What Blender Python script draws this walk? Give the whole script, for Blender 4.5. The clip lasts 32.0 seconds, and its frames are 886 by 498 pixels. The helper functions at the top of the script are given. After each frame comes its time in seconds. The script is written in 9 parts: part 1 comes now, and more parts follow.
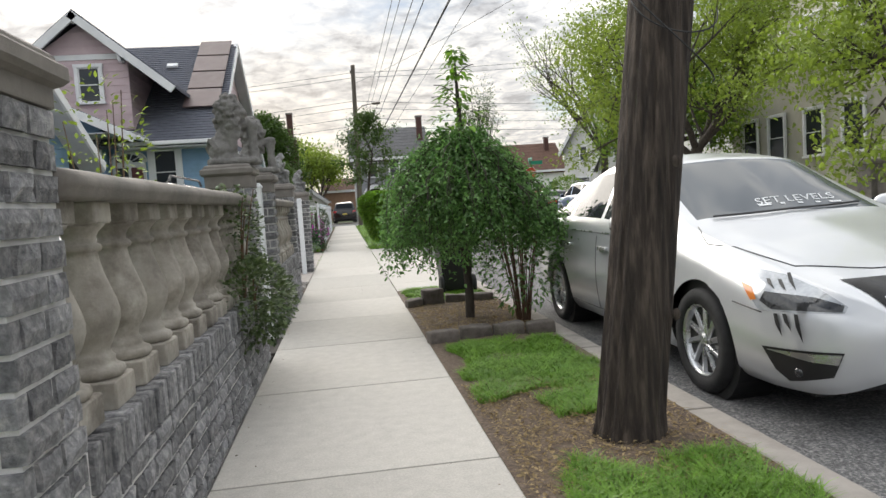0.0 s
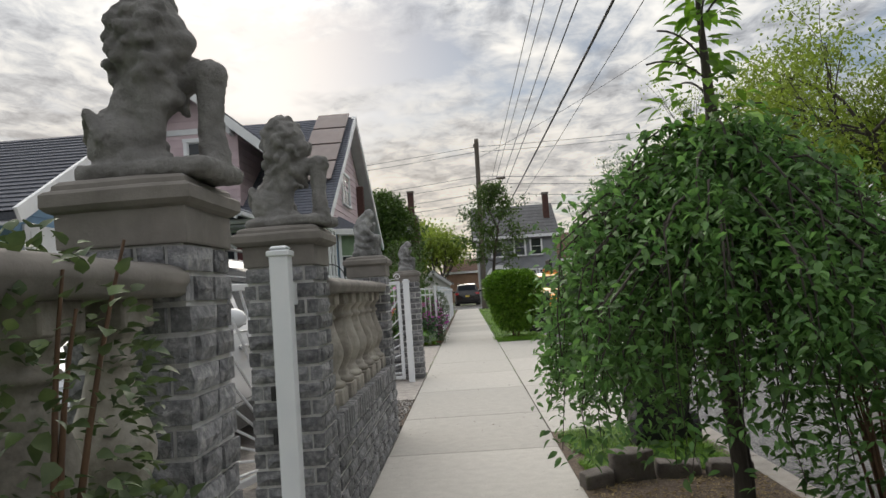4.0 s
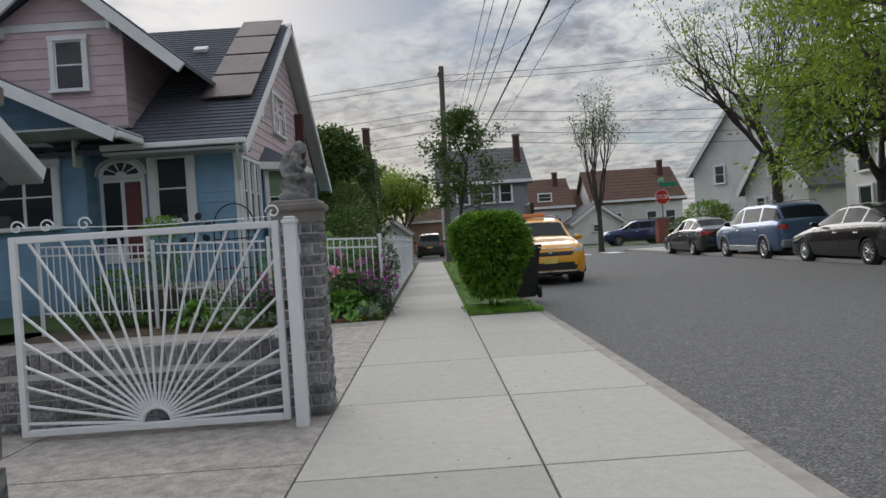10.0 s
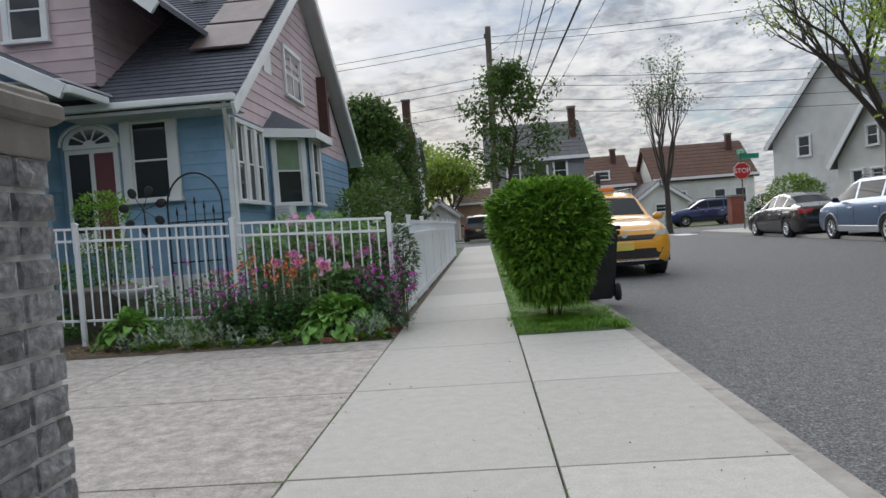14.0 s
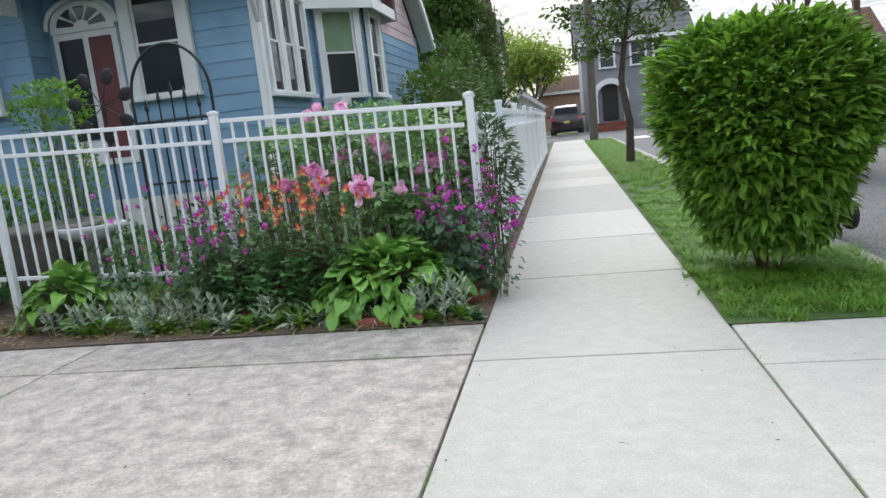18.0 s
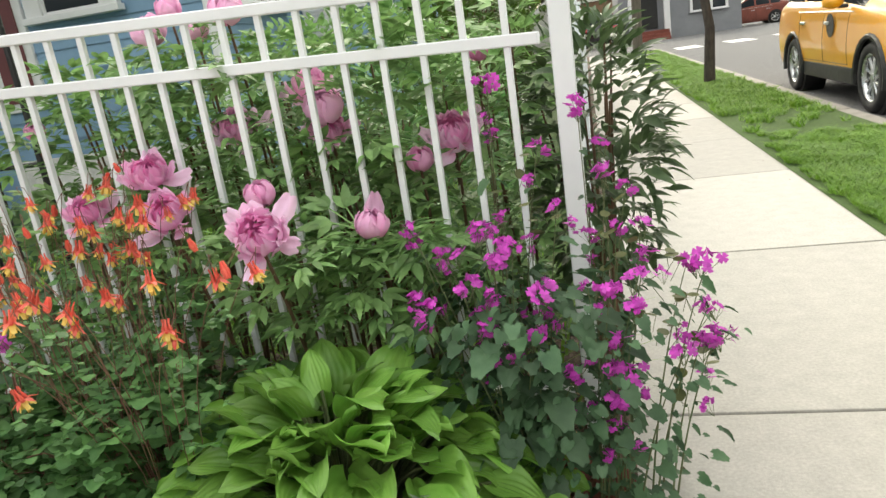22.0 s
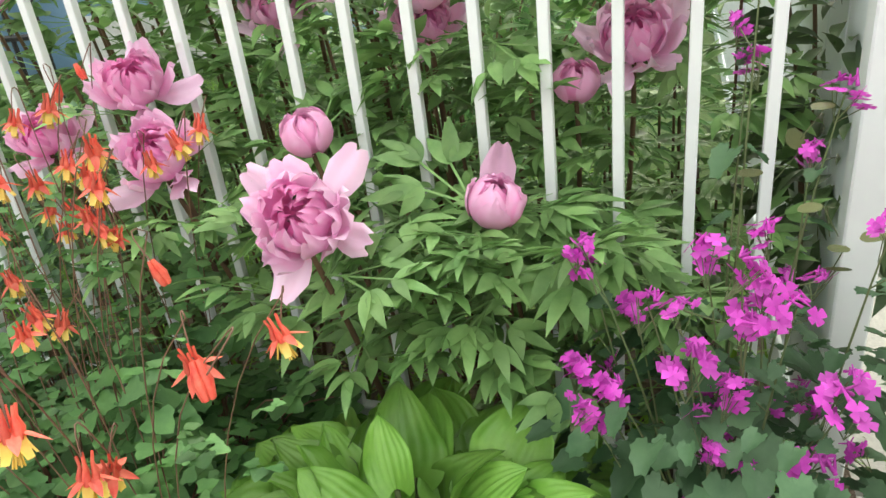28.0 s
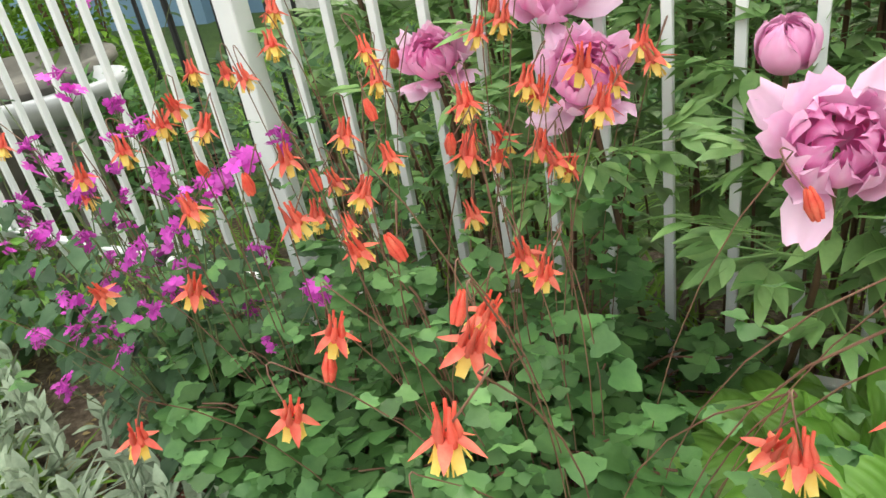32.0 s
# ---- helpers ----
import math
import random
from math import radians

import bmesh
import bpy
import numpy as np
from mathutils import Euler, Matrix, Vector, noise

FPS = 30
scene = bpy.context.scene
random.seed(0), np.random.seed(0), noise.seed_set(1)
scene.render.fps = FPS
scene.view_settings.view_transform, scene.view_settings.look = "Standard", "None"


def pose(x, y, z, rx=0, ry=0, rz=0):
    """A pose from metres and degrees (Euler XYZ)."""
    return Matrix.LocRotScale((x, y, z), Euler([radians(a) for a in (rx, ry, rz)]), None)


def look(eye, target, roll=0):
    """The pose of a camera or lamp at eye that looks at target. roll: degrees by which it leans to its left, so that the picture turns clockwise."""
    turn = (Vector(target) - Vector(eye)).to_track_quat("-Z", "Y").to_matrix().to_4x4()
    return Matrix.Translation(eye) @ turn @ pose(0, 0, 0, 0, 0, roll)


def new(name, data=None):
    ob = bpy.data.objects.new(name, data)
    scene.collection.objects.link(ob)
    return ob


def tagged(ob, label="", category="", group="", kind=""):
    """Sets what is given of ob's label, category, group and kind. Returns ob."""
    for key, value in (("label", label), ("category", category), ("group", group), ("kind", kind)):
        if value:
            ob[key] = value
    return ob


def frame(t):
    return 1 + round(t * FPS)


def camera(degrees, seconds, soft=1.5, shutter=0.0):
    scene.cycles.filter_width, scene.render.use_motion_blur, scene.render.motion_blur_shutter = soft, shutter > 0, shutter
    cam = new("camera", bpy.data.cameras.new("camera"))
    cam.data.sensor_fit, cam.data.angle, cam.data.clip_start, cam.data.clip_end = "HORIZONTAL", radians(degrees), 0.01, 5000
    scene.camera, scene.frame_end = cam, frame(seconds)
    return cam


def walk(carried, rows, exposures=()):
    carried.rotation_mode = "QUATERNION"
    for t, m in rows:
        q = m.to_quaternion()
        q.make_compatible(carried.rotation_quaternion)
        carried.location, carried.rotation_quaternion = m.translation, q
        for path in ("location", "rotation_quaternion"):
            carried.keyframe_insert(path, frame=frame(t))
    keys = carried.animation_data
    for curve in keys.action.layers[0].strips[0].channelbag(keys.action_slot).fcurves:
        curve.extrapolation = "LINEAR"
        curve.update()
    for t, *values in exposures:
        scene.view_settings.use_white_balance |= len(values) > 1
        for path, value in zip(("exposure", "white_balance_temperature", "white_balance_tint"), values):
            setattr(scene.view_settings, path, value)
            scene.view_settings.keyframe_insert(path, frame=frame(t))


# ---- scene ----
cam = camera(64.3, 32.0)
METRES, EYE, TILT, LEAN, TURN = 20.0, 1.14, -1.1, 0.0, -7.7
ROWS = [
    (0.0, 0.0, 0.0, 0.0, -0.19, -2.73, 3.91),
    (0.5, -0.0017, 0.0243, 0.0005, 1.91, -2.43, 3.32),
    (1.0, -0.0055, 0.0472, 0.0022, 2.89, -1.89, 3.68),
    (1.5, -0.0054, 0.0706, 0.0027, 5.6, -1.0, 4.02),
    (2.0, -0.0088, 0.0922, 0.004, 6.27, -0.24, 5.1),
    (2.5, -0.0113, 0.115, 0.0042, 10.37, 1.5, 4.48),
    (3.0, -0.0169, 0.136, 0.004, 11.48, 1.99, 4.8),
    (3.5, -0.0206, 0.1581, 0.0048, 11.04, 4.57, 4.37),
    (5.5, -0.0267, 0.2277, 0.0063, 6.38, 4.47, 2.95),
    (6.0, -0.0266, 0.2483, 0.0064, 9.66, 4.64, 2.57),
    (6.5, -0.0303, 0.2688, 0.0074, 12.21, 4.5, 3.95),
    (7.0, -0.0324, 0.2905, 0.0072, 14.11, 3.95, 4.31),
    (7.5, -0.0388, 0.312, 0.0073, 14.02, 2.82, 4.64),
    (8.0, -0.042, 0.3349, 0.0073, 11.25, 1.81, 4.21),
    (8.5, -0.0456, 0.3553, 0.0071, 10.22, 1.1, 3.67),
    (9.0, -0.0487, 0.378, 0.0076, 7.79, 0.43, 3.23),
    (9.5, -0.0493, 0.4006, 0.0082, 8.05, 0.2, 3.43),
    (10.0, -0.0513, 0.4219, 0.009, 6.84, 0.35, 3.65),
    (10.5, -0.0505, 0.446, 0.0091, 6.86, 0.48, 2.93),
    (11.0, -0.0537, 0.4676, 0.0101, 6.07, 0.02, 2.41),
    (11.5, -0.0535, 0.4925, 0.0102, 8.12, 0.02, 1.81),
    (12.0, -0.0569, 0.5129, 0.0108, 9.3, -0.53, 2.75),
    (12.5, -0.0587, 0.5348, 0.0107, 11.15, -0.44, 3.26),
    (13.0, -0.0617, 0.5557, 0.0105, 12.22, -0.09, 4.14),
    (13.5, -0.0626, 0.5766, 0.0105, 10.75, -0.12, 3.84),
    (14.0, -0.0638, 0.6006, 0.0105, 11.06, -0.77, 4.01),
    (14.5, -0.0677, 0.6204, 0.0111, 11.27, -1.8, 4.07),
    (15.0, -0.071, 0.6434, 0.0113, 15.29, -2.66, 4.01),
    (15.5, -0.078, 0.6634, 0.0125, 17.14, -3.21, 5.09),
    (17.5, -0.1011, 0.7429, 0.0119, 18.85, -7.36, 5.17),
    (18.0, -0.1096, 0.7619, 0.0132, 17.43, -8.67, 5.77),
    (18.5, -0.1161, 0.7828, 0.0138, 17.33, -9.9, 5.95),
    (19.0, -0.1249, 0.8007, 0.0157, 15.87, -9.57, 6.29),
    (19.5, -0.1294, 0.8205, 0.016, 16.72, -9.7, 6.26),
    (20.0, -0.1371, 0.8387, 0.0158, 15.22, -13.64, 7.26),
    (20.5, -0.1424, 0.8558, 0.0161, 15.71, -15.64, 7.11),
    (21.0, -0.1478, 0.8737, 0.0158, 18.32, -15.01, 6.93),
    (21.5, -0.1541, 0.8893, 0.0167, 17.98, -14.57, 7.93),
    (22.0, -0.1568, 0.9054, 0.0168, 18.88, -14.89, 7.78),
    (22.5, -0.1635, 0.9176, 0.0163, 17.95, -16.81, 7.89),
    (23.0, -0.1686, 0.9288, 0.0168, 16.79, -18.2, 7.69),
    (23.5, -0.1705, 0.9383, 0.017, 16.41, -19.13, 7.36),
    (24.0, -0.1722, 0.9415, 0.0169, 12.96, -21.99, 7.54),
    (24.5, -0.1736, 0.9424, 0.0164, 10.43, -25.08, 6.71),
    (26.5, -0.1761, 0.9404, 0.0166, 16.75, -25.26, 5.78),
    (27.0, -0.1765, 0.9401, 0.0166, 19.1, -25.0, 5.73),
    (27.5, -0.1768, 0.9397, 0.0167, 21.94, -24.71, 5.71),
    (28.0, -0.1771, 0.9393, 0.0167, 25.1, -24.46, 5.87),
    (28.5, -0.1775, 0.9386, 0.0167, 29.4, -24.55, 6.27),
    (29.0, -0.1778, 0.9378, 0.0167, 33.69, -24.84, 6.24),
    (29.5, -0.1781, 0.9368, 0.0163, 36.78, -25.39, 5.89),
    (30.0, -0.1818, 0.9347, 0.0165, 37.14, -25.63, 6.11),
    (30.5, -0.1868, 0.9319, 0.0163, 36.07, -25.8, 6.28),
    (31.0, -0.1907, 0.9296, 0.0161, 35.78, -26.18, 6.57),
    (31.5, -0.1947, 0.9298, 0.0158, 36.57, -26.44, 7.26),
    (32.0, -0.2004, 0.9331, 0.0158, 35.28, -27.36, 8.59),
]
EXPO = [(0.0, 0.1, 6450, 10), (2.0, -0.05, 6450, 10), (3.5, -0.3, 6500, 10), (6.0, -0.68, 6550, 10), (7.0, -0.74, 6450, 10), (7.6, -0.9, 6350, 10), (9.0, -0.82, 6200, 10), (12.0, -0.55, 6000, 10), (13.5, -0.43, 6000, 10), (15.0, -0.27, 6000, 9),
        (18.0, 0.36, 5950, 9), (20.0, 0.54, 6350, 8), (22.0, 0.76, 7000, 6), (24.0, 0.92, 7200, 6), (27.0, 1.18, 6900, 3), (30.0, 1.14, 7000, 1), (32.0, 1.14, 7000, 2)]
walk(cam, [(t, pose(0, 0, EYE, TILT, LEAN, TURN) @ pose(METRES * x, METRES * y, METRES * z, 90 + pitch, roll, yaw)) for t, x, y, z, yaw, pitch, roll in ROWS], EXPO)

# ---- light ----
SUN_EL, SUN_AZ = 24.0, 17.0   # degrees above the horizon, degrees west of the street's direction
world = bpy.data.worlds.new("sky")
scene.world = world
world.use_nodes = True
wn, wl = world.node_tree.nodes, world.node_tree.links
wn.clear()
w_out = wn.new("ShaderNodeOutputWorld")
w_bg = wn.new("ShaderNodeBackground")
w_sky = wn.new("ShaderNodeTexSky")
w_sky.sky_type = "NISHITA"
w_sky.sun_disc = False
w_sky.sun_elevation = radians(SUN_EL)
w_sky.sun_rotation = radians(-SUN_AZ)
w_sky.dust_density = 0.6
w_tc = wn.new("ShaderNodeTexCoord")
w_sep = wn.new("ShaderNodeSeparateXYZ")
wl.new(w_tc.outputs["Generated"], w_sep.inputs[0])


def w_math(op, a, b=None, c=None):
    n = wn.new("ShaderNodeMath")
    n.operation = op
    for i, v in enumerate((a, b, c)):
        if v is None:
            continue
        if isinstance(v, (int, float)):
            n.inputs[i].default_value = v
        else:
            wl.new(v, n.inputs[i])
    return n.outputs[0]


# clouds lie on a flat layer: directions are projected onto it
w_up = w_math("ADD", w_math("MAXIMUM", w_sep.outputs[2], 0.0), 0.09)
w_cx, w_cy = w_math("DIVIDE", w_sep.outputs[0], w_up), w_math("DIVIDE", w_sep.outputs[1], w_up)
w_comb = wn.new("ShaderNodeCombineXYZ")
wl.new(w_cx, w_comb.inputs[0]), wl.new(w_cy, w_comb.inputs[1])


def w_noise(scale, detail, rough, offset, dist=0.0):
    m = wn.new("ShaderNodeMapping")
    m.inputs["Location"].default_value = (offset, offset * 0.7, 0)
    m.inputs["Scale"].default_value = (1.0, 0.75, 1.0)
    wl.new(w_comb.outputs[0], m.inputs[0])
    n = wn.new("ShaderNodeTexNoise")
    n.inputs["Scale"].default_value, n.inputs["Detail"].default_value = scale, detail
    n.inputs["Roughness"].default_value, n.inputs["Distortion"].default_value = rough, dist
    wl.new(m.outputs[0], n.inputs["Vector"])
    return n.outputs[0]


def w_ramp(fac, stops):
    r = wn.new("ShaderNodeValToRGB")
    while len(r.color_ramp.elements) < len(stops):
        r.color_ramp.elements.new(0.5)
    for e, (p, c) in zip(r.color_ramp.elements, stops):
        e.position, e.color = p, (*c, 1) if len(c) == 3 else c
    wl.new(fac, r.inputs[0])
    return r.outputs[0]


def w_mix(fac, a, b):
    m = wn.new("ShaderNodeMix")
    m.data_type = "RGBA"
    if isinstance(fac, (int, float)):
        m.inputs[0].default_value = fac
    else:
        wl.new(fac, m.inputs[0])
    for s, v in ((6, a), (7, b)):
        if isinstance(v, tuple):
            m.inputs[s].default_value = (*v, 1)
        else:
            wl.new(v, m.inputs[s])
    return m.outputs[2]


# how near a direction is to the sun
sun_dir = Vector((-math.sin(radians(SUN_AZ)) * math.cos(radians(SUN_EL)), math.cos(radians(SUN_AZ)) * math.cos(radians(SUN_EL)), math.sin(radians(SUN_EL))))
w_dot = wn.new("ShaderNodeVectorMath")
w_dot.operation = "DOT_PRODUCT"
wl.new(w_tc.outputs["Generated"], w_dot.inputs[0])
w_dot.inputs[1].default_value = sun_dir
w_near = w_math("POWER", w_math("MAXIMUM", w_dot.outputs["Value"], 0.0), 140.0)
w_cover = w_ramp(w_math("ADD", w_math("MULTIPLY", w_noise(0.9, 7, 0.58, 3.1, 0.3), 0.75), w_math("MULTIPLY", w_noise(3.2, 6, 0.6, 1.3), 0.25)),
                 [(0.38, (0, 0, 0)), (0.49, (1, 1, 1))])
w_shade = w_ramp(w_math("ADD", w_math("MULTIPLY", w_noise(2.6, 8, 0.62, 7.7, 0.4), 0.5), w_math("MULTIPLY", w_noise(9.0, 5, 0.6, 2.2, 0.5), 0.5)), [(0.38, (0.42, 0.45, 0.50)), (0.47, (0.74, 0.77, 0.81)), (0.54, (1.02, 1.02, 1.0)), (0.62, (1.26, 1.23, 1.17))])
w_scale = wn.new("ShaderNodeVectorMath")
w_scale.operation = "SCALE"
wl.new(w_sky.outputs[0], w_scale.inputs[0])
w_scale.inputs["Scale"].default_value = 0.085
w_bright = wn.new("ShaderNodeVectorMath")
w_bright.operation = "SCALE"
wl.new(w_shade, w_bright.inputs[0])
# an overcast layer is brighter overhead than near the horizon
w_rise = w_math("MULTIPLY_ADD", w_math("MAXIMUM", w_sep.outputs[2], 0.0), 1.15, 0.76)
wl.new(w_math("MULTIPLY_ADD", w_near, 0.7, w_rise), w_bright.inputs["Scale"])
w_low = w_math("POWER", w_math("SUBTRACT", 1.0, w_math("MAXIMUM", w_sep.outputs[2], 0.0)), 4.5)
w_broad = w_math("POWER", w_math("MAXIMUM", w_dot.outputs["Value"], 0.0), 5.0)
w_warm = w_mix(w_math("MULTIPLY", w_math("MULTIPLY", w_low, w_broad), 0.85), w_bright.outputs[0], (1.2, 0.96, 0.66))
w_all = w_mix(w_cover, w_scale.outputs[0], w_warm)
w_bg.inputs["Strength"].default_value = 1.0
wl.new(w_all, w_bg.inputs[0])
wl.new(w_bg.outputs[0], w_out.inputs[0])

sun = new("sun", bpy.data.lights.new("sun", "SUN"))
sun.data.energy, sun.data.angle, sun.data.color = 4.5, radians(58), (1.0, 0.93, 0.83)
sun.matrix_world = look(sun_dir * 50, (0, 0, 0))

# ---- materials ----
def surf(name, cols, scale=8.0, rough=0.8, bump=0.25, bscale=60.0, metal=0.0, vary=0.0, spec=0.5, big=0.7, dirt=None, dirt_at=(0.55, 0.7), island=0.0, coat=0.0, sub=0.0, trans=0.0, stretch=(1, 1, 1), bdist=0.004, rvar=0.1):
    """A surface with colour at two scales, fine relief and, where given, stains and piece-to-piece variation."""
    m = bpy.data.materials.new(name)
    m.use_nodes = True
    n, l = m.node_tree.nodes, m.node_tree.links
    b = n["Principled BSDF"]
    geo = n.new("ShaderNodeNewGeometry")
    mp = n.new("ShaderNodeMapping")
    mp.inputs["Scale"].default_value = stretch
    l.new(geo.outputs["Position"], mp.inputs[0])

    def noise_(sc, det=5, ro=0.6):
        t = n.new("ShaderNodeTexNoise")
        t.inputs["Scale"].default_value, t.inputs["Detail"].default_value, t.inputs["Roughness"].default_value = sc, det, ro
        l.new(mp.outputs[0], t.inputs["Vector"])
        return t.outputs[0]

    def ramp_(fac, stops):
        r = n.new("ShaderNodeValToRGB")
        while len(r.color_ramp.elements) < len(stops):
            r.color_ramp.elements.new(0.5)
        for e, (p, c) in zip(r.color_ramp.elements, stops):
            e.position, e.color = p, (*c, 1)
        l.new(fac, r.inputs[0])
        return r.outputs[0]

    def mix_(fac, a, c, how="MIX"):
        x = n.new("ShaderNodeMix")
        x.data_type, x.blend_type = "RGBA", how
        for s, v in ((0, fac), (6, a), (7, c)):
            if isinstance(v, (int, float)):
                x.inputs[s].default_value = v
            elif isinstance(v, tuple):
                x.inputs[s].default_value = (*v, 1)
            else:
                l.new(v, x.inputs[s])
        return x.outputs[2]
    fine = noise_(scale)
    k = len(cols)
    col = ramp_(fine, [(0.3 + 0.4 * i / max(1, k - 1), c) for i, c in enumerate(cols)])
    if big:
        wide = ramp_(noise_(scale * 0.13, 3), [(0.3, (1 - 0.28 * big,) * 3), (0.7, (1 + 0.12 * big,) * 3)])
        col = mix_(1.0, col, wide, "MULTIPLY")
    if dirt:
        col = mix_(ramp_(noise_(scale * 0.3, 6, 0.7), [(dirt_at[0], (0, 0, 0)), (dirt_at[1], (0.8, 0.8, 0.8))]), col, dirt)
    if vary or island:
        if vary:
            oi = n.new("ShaderNodeObjectInfo")
            rnd, amount = oi.outputs["Random"], vary
        else:
            rnd, amount = geo.outputs["Random Per Island"], island
        col = mix_(1.0, col, ramp_(rnd, [(0.0, (1 - amount,) * 3), (1.0, (1 + amount * 0.6,) * 3)]), "MULTIPLY")
    l.new(col, b.inputs["Base Color"])
    rr = n.new("ShaderNodeMapRange")
    rr.inputs["To Min"].default_value, rr.inputs["To Max"].default_value = max(0.02, rough - rvar), min(1, rough + rvar)
    l.new(noise_(scale * 2.3, 3), rr.inputs[0])
    l.new(rr.outputs[0], b.inputs["Roughness"])
    b.inputs["Metallic"].default_value = metal
    b.inputs["Specular IOR Level"].default_value = spec
    b.inputs["Coat Weight"].default_value = coat
    b.inputs["Coat Roughness"].default_value = 0.05
    if bump:
        bp = n.new("ShaderNodeBump")
        bp.inputs["Strength"].default_value, bp.inputs["Distance"].default_value = bump, bdist
        l.new(noise_(bscale, 6, 0.65), bp.inputs["Height"])
        l.new(bp.outputs[0], b.inputs["Normal"])
    if trans:
        tr = n.new("ShaderNodeBsdfTranslucent")
        l.new(col, tr.inputs[0])
        ms = n.new("ShaderNodeMixShader")
        ms.inputs[0].default_value = trans
        l.new(b.outputs[0], ms.inputs[1]), l.new(tr.outputs[0], ms.inputs[2])
        l.new(ms.outputs[0], n["Material Output"].inputs[0])
    return m


def glass(name, tint=(0.03, 0.035, 0.04), rough=0.03, spec=0.5):
    m = bpy.data.materials.new(name)
    m.use_nodes = True
    b = m.node_tree.nodes["Principled BSDF"]
    b.inputs["Base Color"].default_value = (*tint, 1)
    b.inputs["Roughness"].default_value = rough
    b.inputs["Specular IOR Level"].default_value = spec
    return m


def leaf(name, c1, c2, vein=0.0, rough=0.45, trans=0.3, island=0.35):
    return surf(name, [c1, c2], scale=14, rough=rough, bump=0.35, bscale=90, big=0.5, island=island, trans=trans, bdist=0.002)


M_CONC = surf("concrete", [(0.40, 0.38, 0.35), (0.455, 0.435, 0.40), (0.52, 0.495, 0.46)], 95, 0.85, 0.45, 190, vary=0.14, big=0.35, dirt=(0.40, 0.38, 0.355), dirt_at=(0.56, 0.8))
M_OLDC = surf("old_concrete", [(0.355, 0.32, 0.295), (0.45, 0.41, 0.375), (0.56, 0.51, 0.47)], 70, 0.92, 0.9, 150, vary=0.14, big=1.3, dirt=(0.27, 0.25, 0.235), dirt_at=(0.52, 0.72), bdist=0.006)
M_KERB = surf("kerb_concrete", [(0.30, 0.275, 0.25), (0.40, 0.37, 0.335)], 9, 0.9, 0.6, 110, vary=0.15, dirt=(0.16, 0.15, 0.14))
M_ASPH = surf("asphalt", [(0.045, 0.046, 0.05), (0.13, 0.13, 0.134), (0.36, 0.355, 0.345)], 75, 0.92, 1.0, 120, big=0.8, bdist=0.008, dirt=(0.13, 0.125, 0.12), dirt_at=(0.56, 0.75))
M_SOIL = surf("soil", [(0.055, 0.038, 0.027), (0.12, 0.085, 0.06), (0.21, 0.16, 0.12)], 45, 0.95, 1.0, 70, bdist=0.012)
M_DRY = surf("dry_thatch", [(0.16, 0.10, 0.06), (0.34, 0.24, 0.14), (0.44, 0.33, 0.2)], 60, 0.95, 0.9, 90, bdist=0.01)
M_EARTH = surf("far_ground", [(0.08, 0.10, 0.045), (0.13, 0.15, 0.07)], 0.8, 0.95, 0.3, 30)
M_TURF = surf("turf_base", [(0.03, 0.065, 0.01), (0.07, 0.13, 0.02)], 30, 0.95, 0.8, 80)
M_GRASS = leaf("grass_blades", (0.11, 0.26, 0.02), (0.24, 0.43, 0.045), rough=0.5, trans=0.35)
M_MORTAR = surf("mortar", [(0.56, 0.55, 0.54), (0.70, 0.69, 0.675)], 30, 0.95, 0.6, 160, bdist=0.006)
M_BRICK = surf("grey_split_brick", [(0.12, 0.12, 0.13), (0.24, 0.24, 0.25), (0.42, 0.41, 0.41)], 38, 0.92, 1.0, 60, vary=0.42, dirt=(0.44, 0.43, 0.42), dirt_at=(0.6, 0.75), bdist=0.014)
M_STONE = surf("cast_stone", [(0.29, 0.262, 0.225), (0.47, 0.44, 0.39)], 12, 0.88, 0.6, 90, big=1.3, dirt=(0.105, 0.09, 0.075), dirt_at=(0.44, 0.64))
M_CAP = surf("cap_stone", [(0.155, 0.14, 0.125), (0.24, 0.22, 0.20)], 8, 0.9, 0.5, 90, dirt=(0.09, 0.09, 0.085), dirt_at=(0.52, 0.75))
M_LION = surf("weathered_lion_stone", [(0.15, 0.145, 0.138), (0.27, 0.26, 0.25)], 10, 0.9, 0.9, 45, dirt=(0.06, 0.055, 0.05), dirt_at=(0.5, 0.7), bdist=0.012)
M_FIG = surf("figure_stone", [(0.24, 0.24, 0.24), (0.42, 0.42, 0.415)], 16, 0.9, 1.0, 45, big=1.2, dirt=(0.075, 0.073, 0.07), dirt_at=(0.47, 0.6), bdist=0.012)
M_WHITE = surf("white_metal_paint", [(0.74, 0.76, 0.79), (0.80, 0.81, 0.83)], 6, 0.38, 0.08, 80, dirt=(0.5, 0.5, 0.49), dirt_at=(0.66, 0.9), big=0.3)
M_VINYL = surf("white_vinyl", [(0.72, 0.76, 0.82), (0.78, 0.81, 0.86)], 3, 0.45, 0.06, 50, big=0.3)
M_TRIM = surf("white_trim", [(0.74, 0.75, 0.77), (0.82, 0.83, 0.84)], 3, 0.6, 0.1, 60, big=0.4)
M_BLUE = surf("blue_shingle", [(0.194, 0.328, 0.482), (0.24, 0.389, 0.56)], 2.5, 0.7, 0.15, 45, vary=0.10, dirt=(0.16, 0.27, 0.36))
M_PINK = surf("pink_shingle", [(0.58, 0.45, 0.48), (0.66, 0.53, 0.555)], 2.5, 0.75, 0.15, 45, vary=0.08, dirt=(0.50, 0.37, 0.40))
